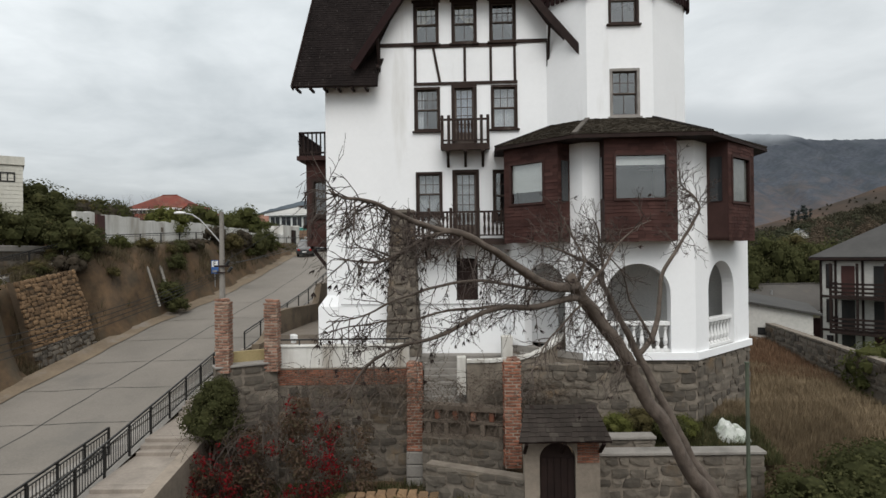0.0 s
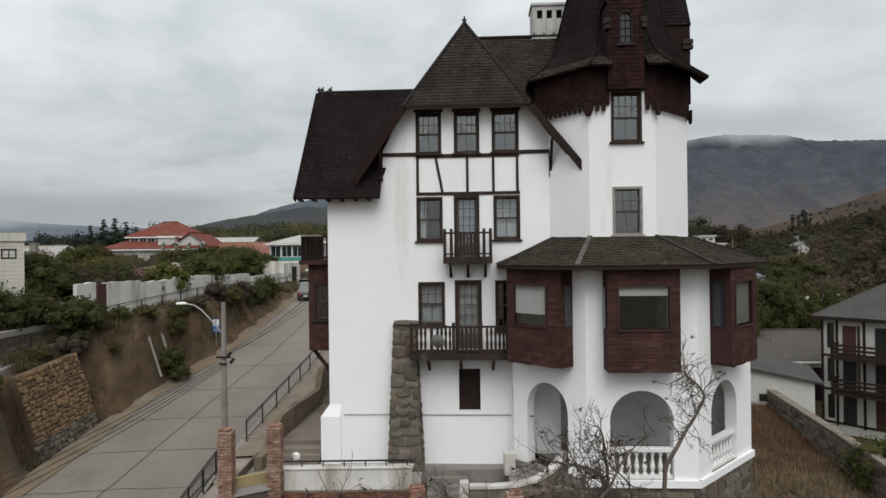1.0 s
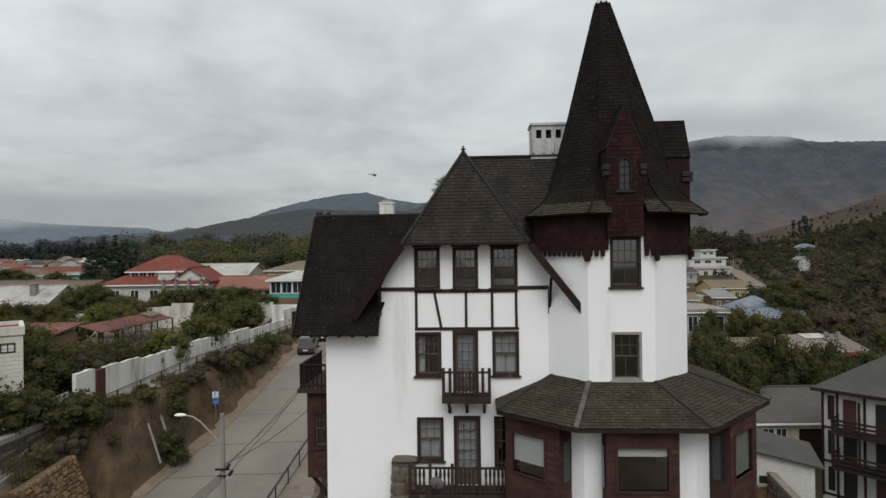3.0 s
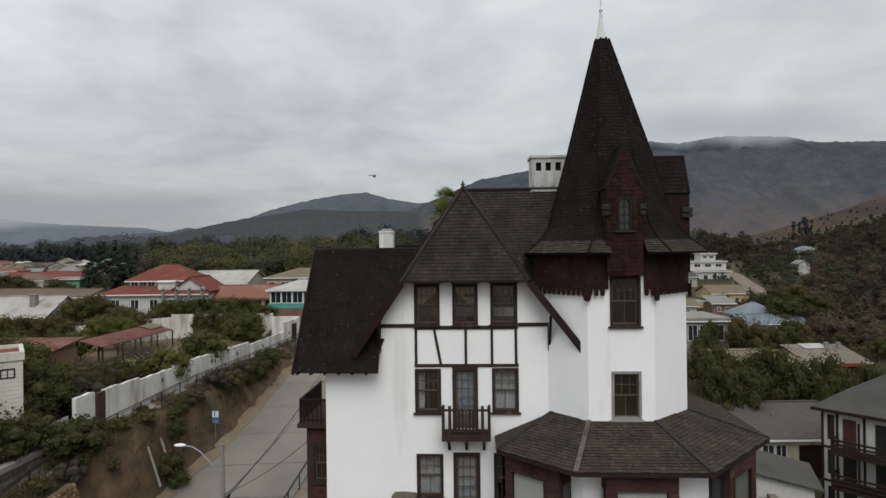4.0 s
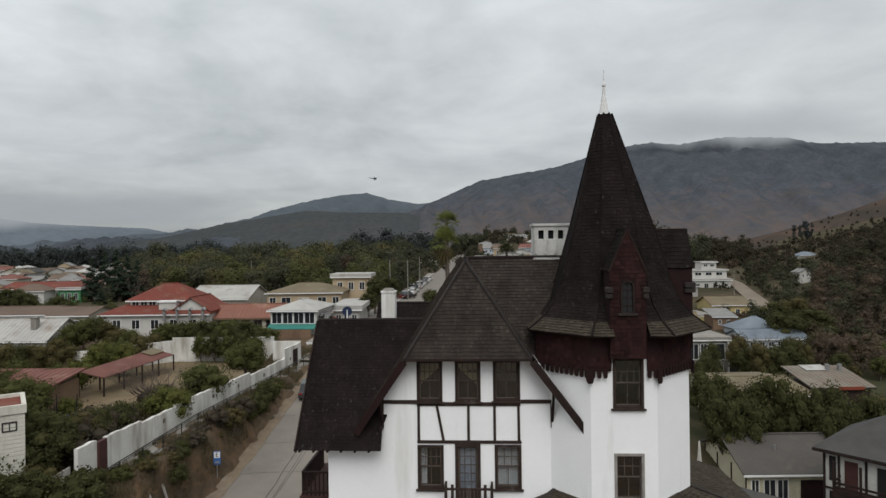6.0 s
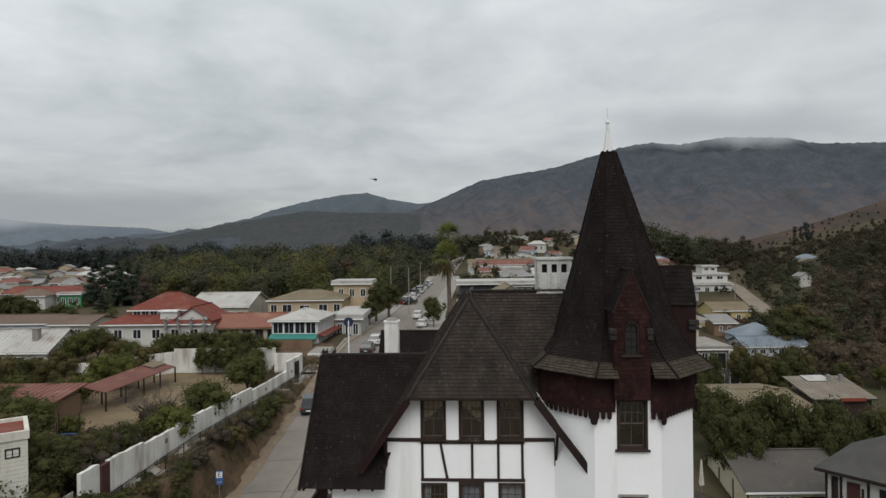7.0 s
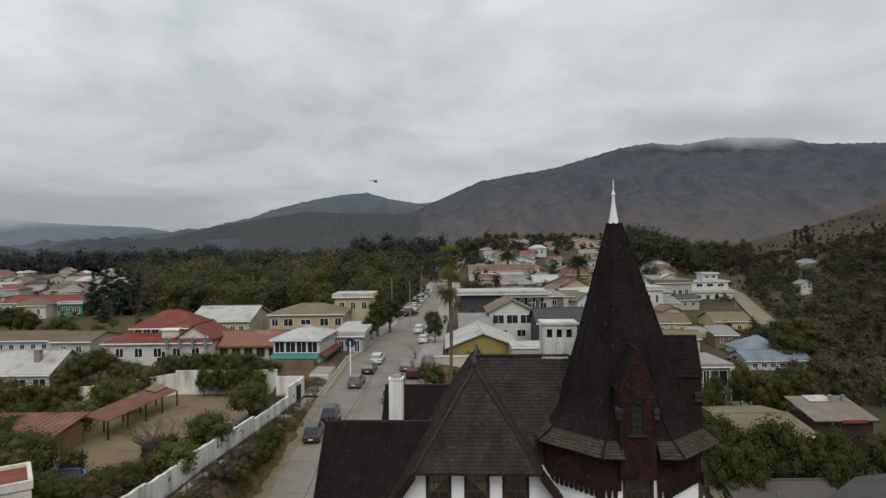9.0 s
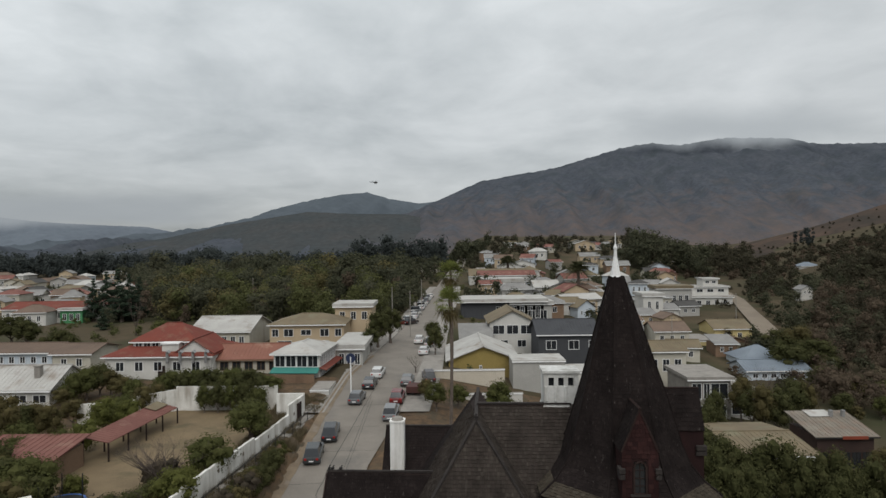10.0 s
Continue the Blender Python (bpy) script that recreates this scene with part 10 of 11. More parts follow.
for zz in (2.5, 4.85):
    bm = bmesh.new()
    box(bm, -3.5, 4.5, -1.5, 0.0, zz - 0.1, zz + 0.08)
    g = part("gallery", bm, M_TIMBER, tim, "dark timber gallery")
    for k in range(3):
        bm = bmesh.new()
        box(bm, -3.5, 4.5, -1.5, -1.44, zz + 0.28 + 0.28 * k, zz + 0.42 + 0.28 * k)
        box(bm, -3.5, -3.44, -1.44, 0.0, zz + 0.28 + 0.28 * k, zz + 0.42 + 0.28 * k)
        part("rail", bm, M_TIMBER, g)
    for k in range(6):
        bm = bmesh.new()
        box(bm, -3.5 + k * 1.57, -3.36 + k * 1.57, -1.48, -1.36, zz, zz + 2.3)
        part("post", bm, M_TIMBER, g)
for k in range(4):
    for zz in (0.2, 2.6, 4.95):
        bm = bmesh.new()
        box(bm, -3.2 + k * 1.9, -2.4 + k * 1.9, -0.05, -0.005, zz, zz + 2.0)
        part("door", bm, M_OXIDE if (k + int(zz)) % 3 == 1 else M_IRON, tim)
pool = bmesh.new()
prism(pool, [(20.5, 33.5), (27.5, 31.0), (31.5, 36.0), (24.5, 39.5)], -5.2, -4.62)
M_POOL = surf("pool_water", (0.16, 0.33, 0.28), (0.13, 0.28, 0.24), 0.5, 0.08, 0.15, 3.0, spec=0.5)
o = part("pool", pool, M_POOL, None, "still green-blue swimming pool")
tagged(o, category="pool")
rim = bmesh.new()
pp_ = [(20.5, 33.5), (27.5, 31.0), (31.5, 36.0), (24.5, 39.5)]
for p, q in zip(pp_, pp_[1:] + pp_[:1]):
    bar(rim, (*p, -4.62), (*q, -4.62), 0.6, 0.2)
part("rim", rim, M_CONC, o, "pale concrete rim")
stone_wall("wall_boundary", "dark dry-stone boundary wall along the dry slope", (20.3, 39.6), (17.5, 23.8), -5.0, -0.6, 0.45, 97, row=0.3, wide=0.5, lay_from=-1.9)
gar = thing("patio_umbrella", "closed cream canvas patio umbrella", "umbrella", pose(19.1, 46.0, 0.4))
bm = bmesh.new()
tube(bm, (0, 0, -2.0), (0, 0, 2.6), 0.04, 0.04)
part("pole", bm, M_GALV, gar)
bm = bmesh.new()
for k in range(8):
    a = k * math.tau / 8
    tube(bm, (0.1 * math.cos(a), 0.1 * math.sin(a), 0.75 + 0.06 * math.sin(k * 2.3)), (0.03 * math.cos(a), 0.03 * math.sin(a), 2.6), 0.10, 0.03, 6)
part("canopy", bm, surf("cream_canvas", (0.50, 0.48, 0.43), (0.40, 0.38, 0.34), 2.0, 0.9, 0.3), gar)
# ---- cars ----
def car_shape(bm, prof, half, inset):
    """A body from its side outline (y, z), drawn across the width; the upper part leans in."""
    rows = []
    top = max(z for _, z in prof)
    for sx in (-1, 1):
        rows.append([bm.verts.new((sx * (half - inset * max(0, (z - 0.85)) / max(top - 0.85, 0.1)), y, z)) for y, z in prof])
    n = len(prof)
    for i in range(n):
        bm.faces.new((rows[0][i], rows[0][(i + 1) % n], rows[1][(i + 1) % n], rows[1][i]))
    bm.faces.new(rows[0][::-1])
    bm.faces.new(rows[1])


M_TYRE = surf("tyre_rubber", (0.02, 0.02, 0.02), (0.028, 0.028, 0.028), 5.0, 0.8, 0.1)
M_LAMPW, M_LAMPR = surf("headlamp", (0.6, 0.6, 0.6), (0.55, 0.55, 0.55), 2.0, 0.2, 0.0), surf("tail_lamp", (0.3, 0.015, 0.012), (0.26, 0.012, 0.01), 2.0, 0.25, 0.0)


def car(label, x, y, turn, colour, tall=1.5, long=4.3, truck=False):
    c = thing("car", label, "car", pose(x, y, road_z(y) + 0.05, math.degrees(math.atan((road_z(y + 1) - road_z(y - 1)) / 2)), 0, turn) @ Matrix.Scale(0.88, 4), "parked cars")
    paint = surf("car_paint", colour, tuple(v * 0.92 for v in colour), 1.0, 0.25, 0.0, spec=0.6)
    h, l = tall, long / 2
    bm = bmesh.new()
    car_shape(bm, [(-l, 0.3), (l, 0.3), (l, 0.72), (l - 0.1, 0.86), (l * 0.45, 0.95), (-l + 0.08, 0.98), (-l, 0.8)], 0.88, 0.0)
    bmesh.ops.bevel(bm, geom=bm.edges[:], offset=0.05, segments=2, affect="EDGES")
    part("body", bm, paint, c)
    bm = bmesh.new()
    back = -l + 0.25 if not truck else -0.2
    car_shape(bm, [(back, 0.96), (l * 0.5, 0.94), (l * 0.15, h - 0.04), (back + 0.35, h - 0.03)], 0.82, 0.16)
    part("glasshouse", bm, M_WIN, c)
    bm = bmesh.new()
    car_shape(bm, [(back + 0.33, h - 0.05), (l * 0.17, h - 0.06), (l * 0.1, h), (back + 0.5, h + 0.01)], 0.68, 0.0)
    part("roof", bm, paint, c)
    for sx in (-0.8, 0.8):
        for sy in (-l * 0.62, l * 0.62):
            bm = bmesh.new()
            tube(bm, (sx - 0.1, sy, 0.3), (sx + 0.1, sy, 0.3), 0.31, 0.31, 16)
            w = part("wheel", bm, M_TYRE, c)
            bm = bmesh.new()
            tube(bm, (sx - 0.11, sy, 0.3), (sx + 0.11, sy, 0.3), 0.19, 0.19, 12)
            part("rim", bm, M_GALV, w)
    for sx in (-0.62, 0.62):
        bm = bmesh.new()
        box(bm, sx - 0.16, sx + 0.16, l - 0.06, l + 0.01, 0.62, 0.76)
        part("headlight", bm, M_LAMPW, c)
        bm = bmesh.new()
        box(bm, sx - 0.13, sx + 0.13, -l - 0.01, -l + 0.06, 0.68, 0.88)
        part("tail_light", bm, M_LAMPR, c)
    bm = bmesh.new()
    box(bm, -0.24, 0.24, -l - 0.012, -l + 0.02, 0.5, 0.62)
    part("plate", bm, M_WHITE, c)
    return c


for label, x, y, turn, col, tall, ln in (
    ("dark grey parked SUV beside the kerb", -13.0, 58.6, 4, (0.030, 0.034, 0.036), 1.7, 4.3), ("black parked SUV beside the kerb", -12.3, 63.6, 4, (0.024, 0.026, 0.030), 1.7, 4.5),
    ("silver grey parked hatchback beside the kerb", -11.1, 74.4, -4, (0.10, 0.105, 0.11), 1.55, 4.2), ("black hatchback on the street", -10.3, 80.8, -3, (0.025, 0.026, 0.03), 1.5, 4.2), ("white pickup on the street", -9.8, 86.2, -3, (0.55, 0.55, 0.54), 1.5, 4.6),
    ("red parked SUV beside the kerb", -6.2, 74.6, -2, (0.13, 0.018, 0.018), 1.65, 4.4), ("silver grey parked SUV beside the kerb", -6.5, 69.0, -2, (0.16, 0.165, 0.17), 1.65, 4.4),
    ("grey parked car beside the kerb", -5.4, 82.0, -3, (0.10, 0.102, 0.105), 1.5, 4.2), ("dark parked pickup in a driveway", -2.6, 83.5, 8, (0.028, 0.02, 0.022), 1.75, 4.8),
    ("white parked car beside the kerb", -3.8, 101.5, -4, (0.55, 0.55, 0.54), 1.45, 4.2), ("white parked van beside the kerb", -3.0, 108.5, -4, (0.5, 0.5, 0.5), 1.9, 4.6), ("white pickup on the street", -5.0, 112.0, -4, (0.6, 0.6, 0.58), 1.6, 4.8),
    ("dark red parked car on the forecourt", -10.0, 135.0, -40, (0.17, 0.025, 0.022), 1.5, 4.2), ("dark parked car on the forecourt", -7.9, 136.0, -40, (0.03, 0.02, 0.02), 1.6, 4.2),
):
    car(label, x, y, turn, col, tall, ln)
for k in range(11):
    y = 141.0 + 5.6 * k
    car("pale parked car in a row along the street", float(np.interp(y, ROAD_Y, EDGE_L)) + (0.3, 1.1, 0.6)[k % 3], y, (-32, -6, -24)[k % 3], ((0.6, 0.6, 0.6), (0.5, 0.5, 0.5), (0.62, 0.61, 0.58), (0.16, 0.165, 0.17))[k % 4], (1.5, 1.7, 1.5, 1.85)[k % 4], 4.3)
trl = thing("trailer", "dark red box trailer with its drawbar", "trailer", pose(-4.2, 77.0, road_z(77.0) + 0.05, 0, 0, -4))
bm = bmesh.new()
box(bm, -0.95, 0.95, -1.2, 1.2, 0.45, 1.25, None, 0.03)
part("body", bm, M_OXIDE, trl)
bm = bmesh.new()
bar(bm, (0, -1.2, 0.5), (0, -2.1, 0.45), 0.08, 0.08)
part("drawbar", bm, M_IRON, trl)
for sx in (-1.02, 0.86):
    bm = bmesh.new()
    tube(bm, (sx, 0, 0.32), (sx + 0.16, 0, 0.32), 0.32, 0.32, 14)
    part("wheel", bm, M_TYRE, trl)
sw = bmesh.new()
for y in np.arange(70, 240, 2.0):
    for e, s, wd in ((EDGE_L, -1, 2.6), (EDGE_R, 1, 3.4)):
        xa, xb = float(np.interp(y, ROAD_Y, e)), float(np.interp(y + 2, ROAD_Y, e))
        za, zb = road_z(y) + 0.16, road_z(y + 2) + 0.16
        sw.faces.new([sw.verts.new(c) for c in ((xa, y, za), (xa + s * wd, y, za), (xb + s * wd, y + 2, zb), (xb, y + 2, zb))])
        sw.faces.new([sw.verts.new(c) for c in ((xa, y, za), (xa, y, za - 0.2), (xb, y + 2, zb - 0.2), (xb, y + 2, zb))])
o = part("sidewalk", sw, M_CONC, None, "pale concrete sidewalk along the street")
tagged(o, category="pavement", kind="structure")
for x, y, h in ((-7.0, 118.0, 9), (-11.5, 130, 9), (-6.0, 150, 9), (48, 130, 9), (60, 175, 9), (76, 160, 9), (-60, 190, 10)):
    up_ = thing("utility_pole", "slim concrete utility pole with a cross arm", "pole", pose(x, y, ground_z(x, y)), "utility poles")
    bm = bmesh.new()
    tube(bm, (0, 0, -0.3), (0, 0, h), 0.1, 0.07, 8)
    part("pole", bm, M_CONC, up_)
    bm = bmesh.new()
    bar(bm, (-0.8, 0, h - 0.5), (0.8, 0, h - 0.5), 0.09, 0.09)
    part("cross_arm", bm, M_TIMBER, up_)

# ---- leaning leafless tree in front ----
old = thing("leaning_tree", "leaning leafless old tree with drooping twigs", "tree")


def sweep(bm, Q, r0, r1, sides=14):
    """One unbroken skin round a line of points, with ridged bark and swellings."""
    rings = []
    n = len(Q) - 1
    side_v = Vector((0, 1, 0))
    for i, q in enumerate(Q):
        d = (Q[min(i + 1, n)] - Q[max(i - 1, 0)]).normalized()
        side_v = (side_v - d * side_v.dot(d)).normalized()
        up = d.cross(side_v)
        r = r0 + (r1 - r0) * i / n
        ring = []
        for k in range(sides):
            a = k * math.tau / sides
            rr = r * (1 + 0.26 * noise.noise((k * 1.7, i * 0.22, r0 * 50)) + 0.09 * noise.noise((math.cos(a) * 2, math.sin(a) * 2, i * 0.3)))
            ring.append(bm.verts.new(q + (side_v * math.cos(a) + up * math.sin(a)) * rr))
        rings.append(ring)
    for A, B in zip(rings, rings[1:]):
        for k in range(sides):
            bm.faces.new((A[k], A[(k + 1) % sides], B[(k + 1) % sides], B[k]))
    bm.faces.new(rings[0][::-1])
    bm.faces.new(rings[-1])


def limb_run(bm, pts, r0, r1):
    """A limb through points, smoothed and slightly crooked."""
    P = [Vector(p) for p in pts]
    Q = []
    for i in range(len(P) - 1):
        a, b, c, d = P[max(i - 1, 0)], P[i], P[i + 1], P[min(i + 2, len(P) - 1)]
        for s in range(7):
            t = s / 7
            Q.append(0.5 * ((2 * b) + (c - a) * t + (2 * a - 5 * b + 4 * c - d) * t * t + (3 * b - a - 3 * c + d) * t ** 3))
    Q.append(P[-1])
    n = len(Q) - 1
    for i in range(n):
        Q[i] += Vector((noise.noise(Q[i] * 2) * 0.04, noise.noise(Q[i] * 2 + Vector((5, 0, 0))) * 0.05, noise.noise(Q[i] * 2 + Vector((0, 7, 0))) * 0.05))
    sweep(bm, Q, r0, r1)
    return Q


ro = random.Random(2024)
runs_ = {
    "trunk": ([(7.04, 13.2, -4.1), (5.68, 12.8, -1.43), (5.08, 12.6, -0.64), (4.5, 12.4, 0.36), (3.93, 12.2, 1.21), (3.46, 11.9, 2.05), (2.97, 11.6, 2.65), (2.56, 11.3, 3.16), (2.28, 11.1, 3.53)], 0.165, 0.11),
    "limb": ([(2.43, 11.15, 3.34), (1.9, 10.8, 3.38), (1.51, 10.5, 3.57), (1.14, 10.2, 3.84), (0.74, 9.9, 4.06), (0.41, 9.6, 4.24), (0.01, 9.4, 4.34), (-0.37, 9.1, 4.45), (-0.68, 8.8, 4.56), (-0.89, 8.5, 4.7), (-1.1, 8.3, 4.76), (-1.3, 8.1, 4.76), (-1.49, 8.0, 4.85)], 0.085, 0.012),
    "limb_low": ([(2.49, 11.2, 3.16), (1.76, 10.9, 3.04), (1.14, 10.7, 3.02), (0.63, 10.5, 2.92), (0.14, 10.3, 2.68), (-0.43, 10.1, 2.53), (-0.88, 9.9, 2.43), (-1.32, 9.7, 2.11), (-1.56, 9.6, 1.6)], 0.06, 0.01),
    "limb_mid": ([(0.23, 9.5, 4.29), (-0.03, 9.35, 4.32), (-0.29, 9.2, 4.19), (-0.62, 9.0, 4.01), (-1.0, 8.7, 3.89), (-1.43, 8.4, 3.92)], 0.04, 0.01),
    "second_trunk": ([(7.64, 13.6, -4.17), (5.93, 13.2, -1.47), (5.21, 13.1, -0.34), (4.82, 13.0, 0.42), (4.37, 13.0, 1.27), (4.05, 12.9, 1.89), (3.7, 12.7, 2.51), (3.36, 12.5, 3.12), (3.11, 12.4, 3.61), (2.67, 12.2, 3.88), (2.23, 12.0, 4.0), (1.78, 11.9, 4.19)], 0.12, 0.012),
    "limb_up": ([(3.27, 12.45, 3.29), (3.24, 12.4, 3.7), (3.17, 12.4, 4.04), (3.15, 12.4, 4.39), (3.06, 12.4, 4.64)], 0.04, 0.012),
    "limb_right": ([(4.11, 13.0, 1.75), (4.45, 13.2, 2.08), (4.68, 13.3, 2.68), (4.81, 13.4, 3.41), (4.98, 13.4, 3.78), (5.33, 13.5, 4.28), (5.72, 13.5, 4.9), (5.41, 13.5, 5.28), (5.26, 13.5, 5.47)], 0.065, 0.012),
    "limb_b": ([(2.35, 11.2, 3.27), (1.53, 10.88, 3.35), (0.64, 10.57, 3.5), (-0.13, 10.25, 3.44), (-0.85, 9.93, 3.22), (-1.41, 9.62, 2.98), (-1.79, 9.3, 2.95)], 0.034, 0.008),
    "limb_c": ([(1.04, 10.7, 3.02), (0.19, 10.42, 3.02), (-0.62, 10.15, 2.9), (-1.27, 9.88, 2.86), (-1.82, 9.6, 2.77)], 0.026, 0.008),
    "limb_d": ([(2.44, 11.2, 3.4), (2.56, 11.13, 3.86), (2.38, 11.07, 4.26), (2.2, 11.0, 4.61)], 0.03, 0.008),
    "limb_e": ([(2.62, 11.4, 3.25), (3.06, 11.6, 3.71), (3.4, 11.8, 4.14), (3.69, 12.0, 4.37), (4.17, 12.2, 4.59)], 0.032, 0.008),
    "limb_f": ([(2.62, 11.3, 3.08), (2.11, 11.07, 2.64), (1.77, 10.83, 2.27), (1.4, 10.6, 1.76)], 0.022, 0.008),
    "limb_g": ([(4.38, 12.7, 2.07), (3.81, 12.47, 2.96), (3.59, 12.23, 3.57), (3.11, 12.0, 4.02)], 0.03, 0.008),
}
spines = {}
for nm, (pts, r0, r1) in runs_.items():
    bm = bmesh.new()
    spines[nm] = limb_run(bm, pts, r0, r1)
    smooth(part("trunk" if "trunk" in nm else "limb", bm, M_BARK, old))
tw = bmesh.new()
leafv, leaff = [], []


def twig(bm, p, d, length, r, depth, droop):
    q = Vector(p)
    d = Vector(d).normalized()
    n = 4
    for k in range(n):
        d = (d + Vector((ro.uniform(-1, 1), ro.uniform(-1, 1), ro.uniform(-1, 1))) * 0.28 + Vector((0, 0, -droop))).normalized()
        e = q + d * (length / n)
        tube(bm, q, e, max(r * (1 - 0.16 * k), 0.004), max(r * (1 - 0.16 * (k + 1)), 0.0032), 4)
        if depth > 0 and ro.random() < 0.75:
            sd = (d + Vector((ro.uniform(-1, 1), ro.uniform(-0.8, 0.8), ro.uniform(-1, 1))) * 0.9).normalized()
            twig(bm, e, sd, length * ro.uniform(0.4, 0.75), r * 0.62, depth - 1, droop)
        q = e
    if depth == 0 and ro.random() < 0.085:
        # a drooping bunch of narrow dry pods
        for _ in range(5):
            a = (d * 0.9 + Vector((ro.uniform(-0.7, 0.7), ro.uniform(-0.7, 0.7), ro.uniform(-0.9, 0.1)))).normalized()
            b = a.orthogonal().normalized() * 0.011
            e, f = q + a * 0.05, q + a * ro.uniform(0.08, 0.13)
            k = len(leafv)
            leafv.extend([tuple(q), tuple(e - b), tuple(f), tuple(e + b)])
            leaff.append((k, k + 1, k + 2, k + 3))


for nm, cnt, ln, droop in (("limb", 84, 0.6, 0.05), ("limb_low", 44, 0.5, 0.05), ("limb_mid", 44, 0.5, 0.04), ("second_trunk", 50, 0.65, -0.02), ("limb_up", 26, 0.5, -0.08), ("limb_right", 44, 0.5, -0.05), ("trunk", 56, 0.8, 0.1),
                           ("limb_b", 24, 0.5, 0.05), ("limb_c", 16, 0.45, 0.04), ("limb_d", 12, 0.5, -0.06), ("limb_e", 15, 0.5, -0.05), ("limb_f", 12, 0.45, 0.06), ("limb_g", 12, 0.5, -0.03)):
    Q = spines[nm]
    for i in range(cnt):
        u = 0.12 + 0.88 * (i + ro.random()) / cnt
        if nm in ("second_trunk", "trunk", "limb_right"):
            u = 0.55 + 0.45 * (i + ro.random()) / cnt
        p = Q[min(int(u * (len(Q) - 1)), len(Q) - 1)]
        sgn = ro.choice([-1, -1, -1, 0.4]) if nm in ("limb", "limb_low", "limb_mid", "limb_b", "limb_c", "limb_f") else ro.choice([-1, 1])
        d = Vector((ro.uniform(-0.9, 0.35), ro.uniform(-0.7, 0.7), sgn * ro.uniform(0.2, 1.0)))
        twig(tw, p, d, ln * ro.uniform(0.6, 1.2), 0.011, 2, droop)
part("twig_mass", tw, M_TWIG, old, "fine drooping twigs with dry pods", "stuff")
part("pod_mass", (leafv, leaff), M_TIMBER, old, "dark dry seed pods", "stuff")

# ---- garden plants ----
bou = thing("bougainvillea", "sprawling dark bougainvillea with crimson flowers", "bush", pose(-4.9, 18.9, -3.8))
rb = random.Random(55)


def bou_top(x):
    return 1.9 + 1.5 * math.exp(-((x - 0.4) / 1.4) ** 2) + 0.35 * noise.noise((x * 1.3, 0, 8))


L = []
for _ in range(64):
    x = rb.uniform(-2.9, 2.4)
    L.append((x, rb.uniform(-0.7, 0.8), rb.uniform(0.1, bou_top(x)), rb.uniform(0.24, 0.5), 0.85))
part("foliage", leaf_cloud(55, L, 12000, 0.045), foliage("bougainvillea_leaf", [(0.080, 0.062, 0.038), (0.115, 0.077, 0.052), (0.135, 0.085, 0.062), (0.085, 0.073, 0.042)]), bou, kind="stuff")
Lf = []
for _ in range(54):
    x = rb.uniform(-2.8, 2.3)
    Lf.append((x, rb.uniform(-1.15, -0.75), rb.uniform(0.3, bou_top(x) * 1.02), rb.uniform(0.1, 0.28), 1.4))
part("blossom", leaf_cloud(56, Lf, 2000, 0.042), foliage("crimson_bract", [(0.18, 0.012, 0.016), (0.23, 0.016, 0.020), (0.13, 0.010, 0.013), (0.09, 0.016, 0.014)]), bou, "crimson flowers", "stuff")
bm = bmesh.new()
for k in range(70):
    a = rb.uniform(0, math.tau)
    limbs(bm, (rb.uniform(-2.5, 2.3), rb.uniform(-0.4, 0.5), 0), (math.cos(a) * 0.5, math.sin(a) * 0.4 - 0.2, 1), rb.uniform(1.0, 2.3), 0.014, 1, rb, 0.7, 3)
for k in range(60):
    # long runners that arch out of the top and hang down
    x = rb.uniform(-2.4, 2.3)
    q = Vector((x, rb.uniform(-0.7, 0.3), bou_top(x) * rb.uniform(0.7, 1.1)))
    d = Vector((rb.uniform(-0.7, 0.7), rb.uniform(-0.7, 0.0), rb.uniform(0.3, 1.0))).normalized()
    for j in range(9):
        e = q + d * 0.16
        tube(bm, q, e, 0.009, 0.008, 4)
        d = (d + Vector((rb.uniform(-0.15, 0.15), rb.uniform(-0.1, 0.1), -0.3))).normalized()
        q = e
part("stem_tangle", bm, M_TWIG, bou, kind="stuff")
for key, x, y, z, s in (("near_d", -7.3, 19.2, -2.1, 0.9), ("near_d", -7.2, 19.1, -1.3, 0.75), ("near_d", -7.05, 19.1, -0.6, 0.5), ("near_d", 6.9, 18.7, -1.9, 0.5), ("near_y", 5.4, 19.1, -1.9, 0.6), ("near_o", 6.2, 19.3, -1.9, 0.7), ("near_y", 7.4, 19.2, -2.0, 0.6), ("near_o", 4.6, 19.3, -1.9, 0.6),
                        ("near_d", 9.6, 15.6, -3.9, 1.3), ("near_d", 11.4, 16.4, -3.9, 1.5), ("near_d", 10.4, 14.2, -4.2, 1.4), ("near_d", 13.0, 18.0, -3.6, 1.1), ("near_o", 9.0, 18.4, -3.2, 0.6), ("near_o", -3.0, 17.4, -4.0, 0.8), ("near_y", -1.2, 17.6, -4.2, 0.9), ("near_o", 0.6, 17.2, -4.2, 0.9), ("near_o", -6.9, 16.6, -3.9, 0.9), ("near_o", -6.0, 15.8, -3.9, 0.9),
                        ("bush_d", 16.7, 27.4, -3.3, 0.75), ("green", 18.9, 26.2, -3.6, 0.75), ("near_d", 13.6, 17.2, -3.9, 1.3), ("dark", 20.5, 27.0, -4.4, 0.5)):
    plant(key, x, y, s, z, "garden bushes")
for i in range(60):
    x, y = rs.uniform(-6.5, 2.0), rs.uniform(14.5, 18.6)
    plant("bush_o", x, y, rs.uniform(0.18, 0.45), -3.85, "garden weeds")


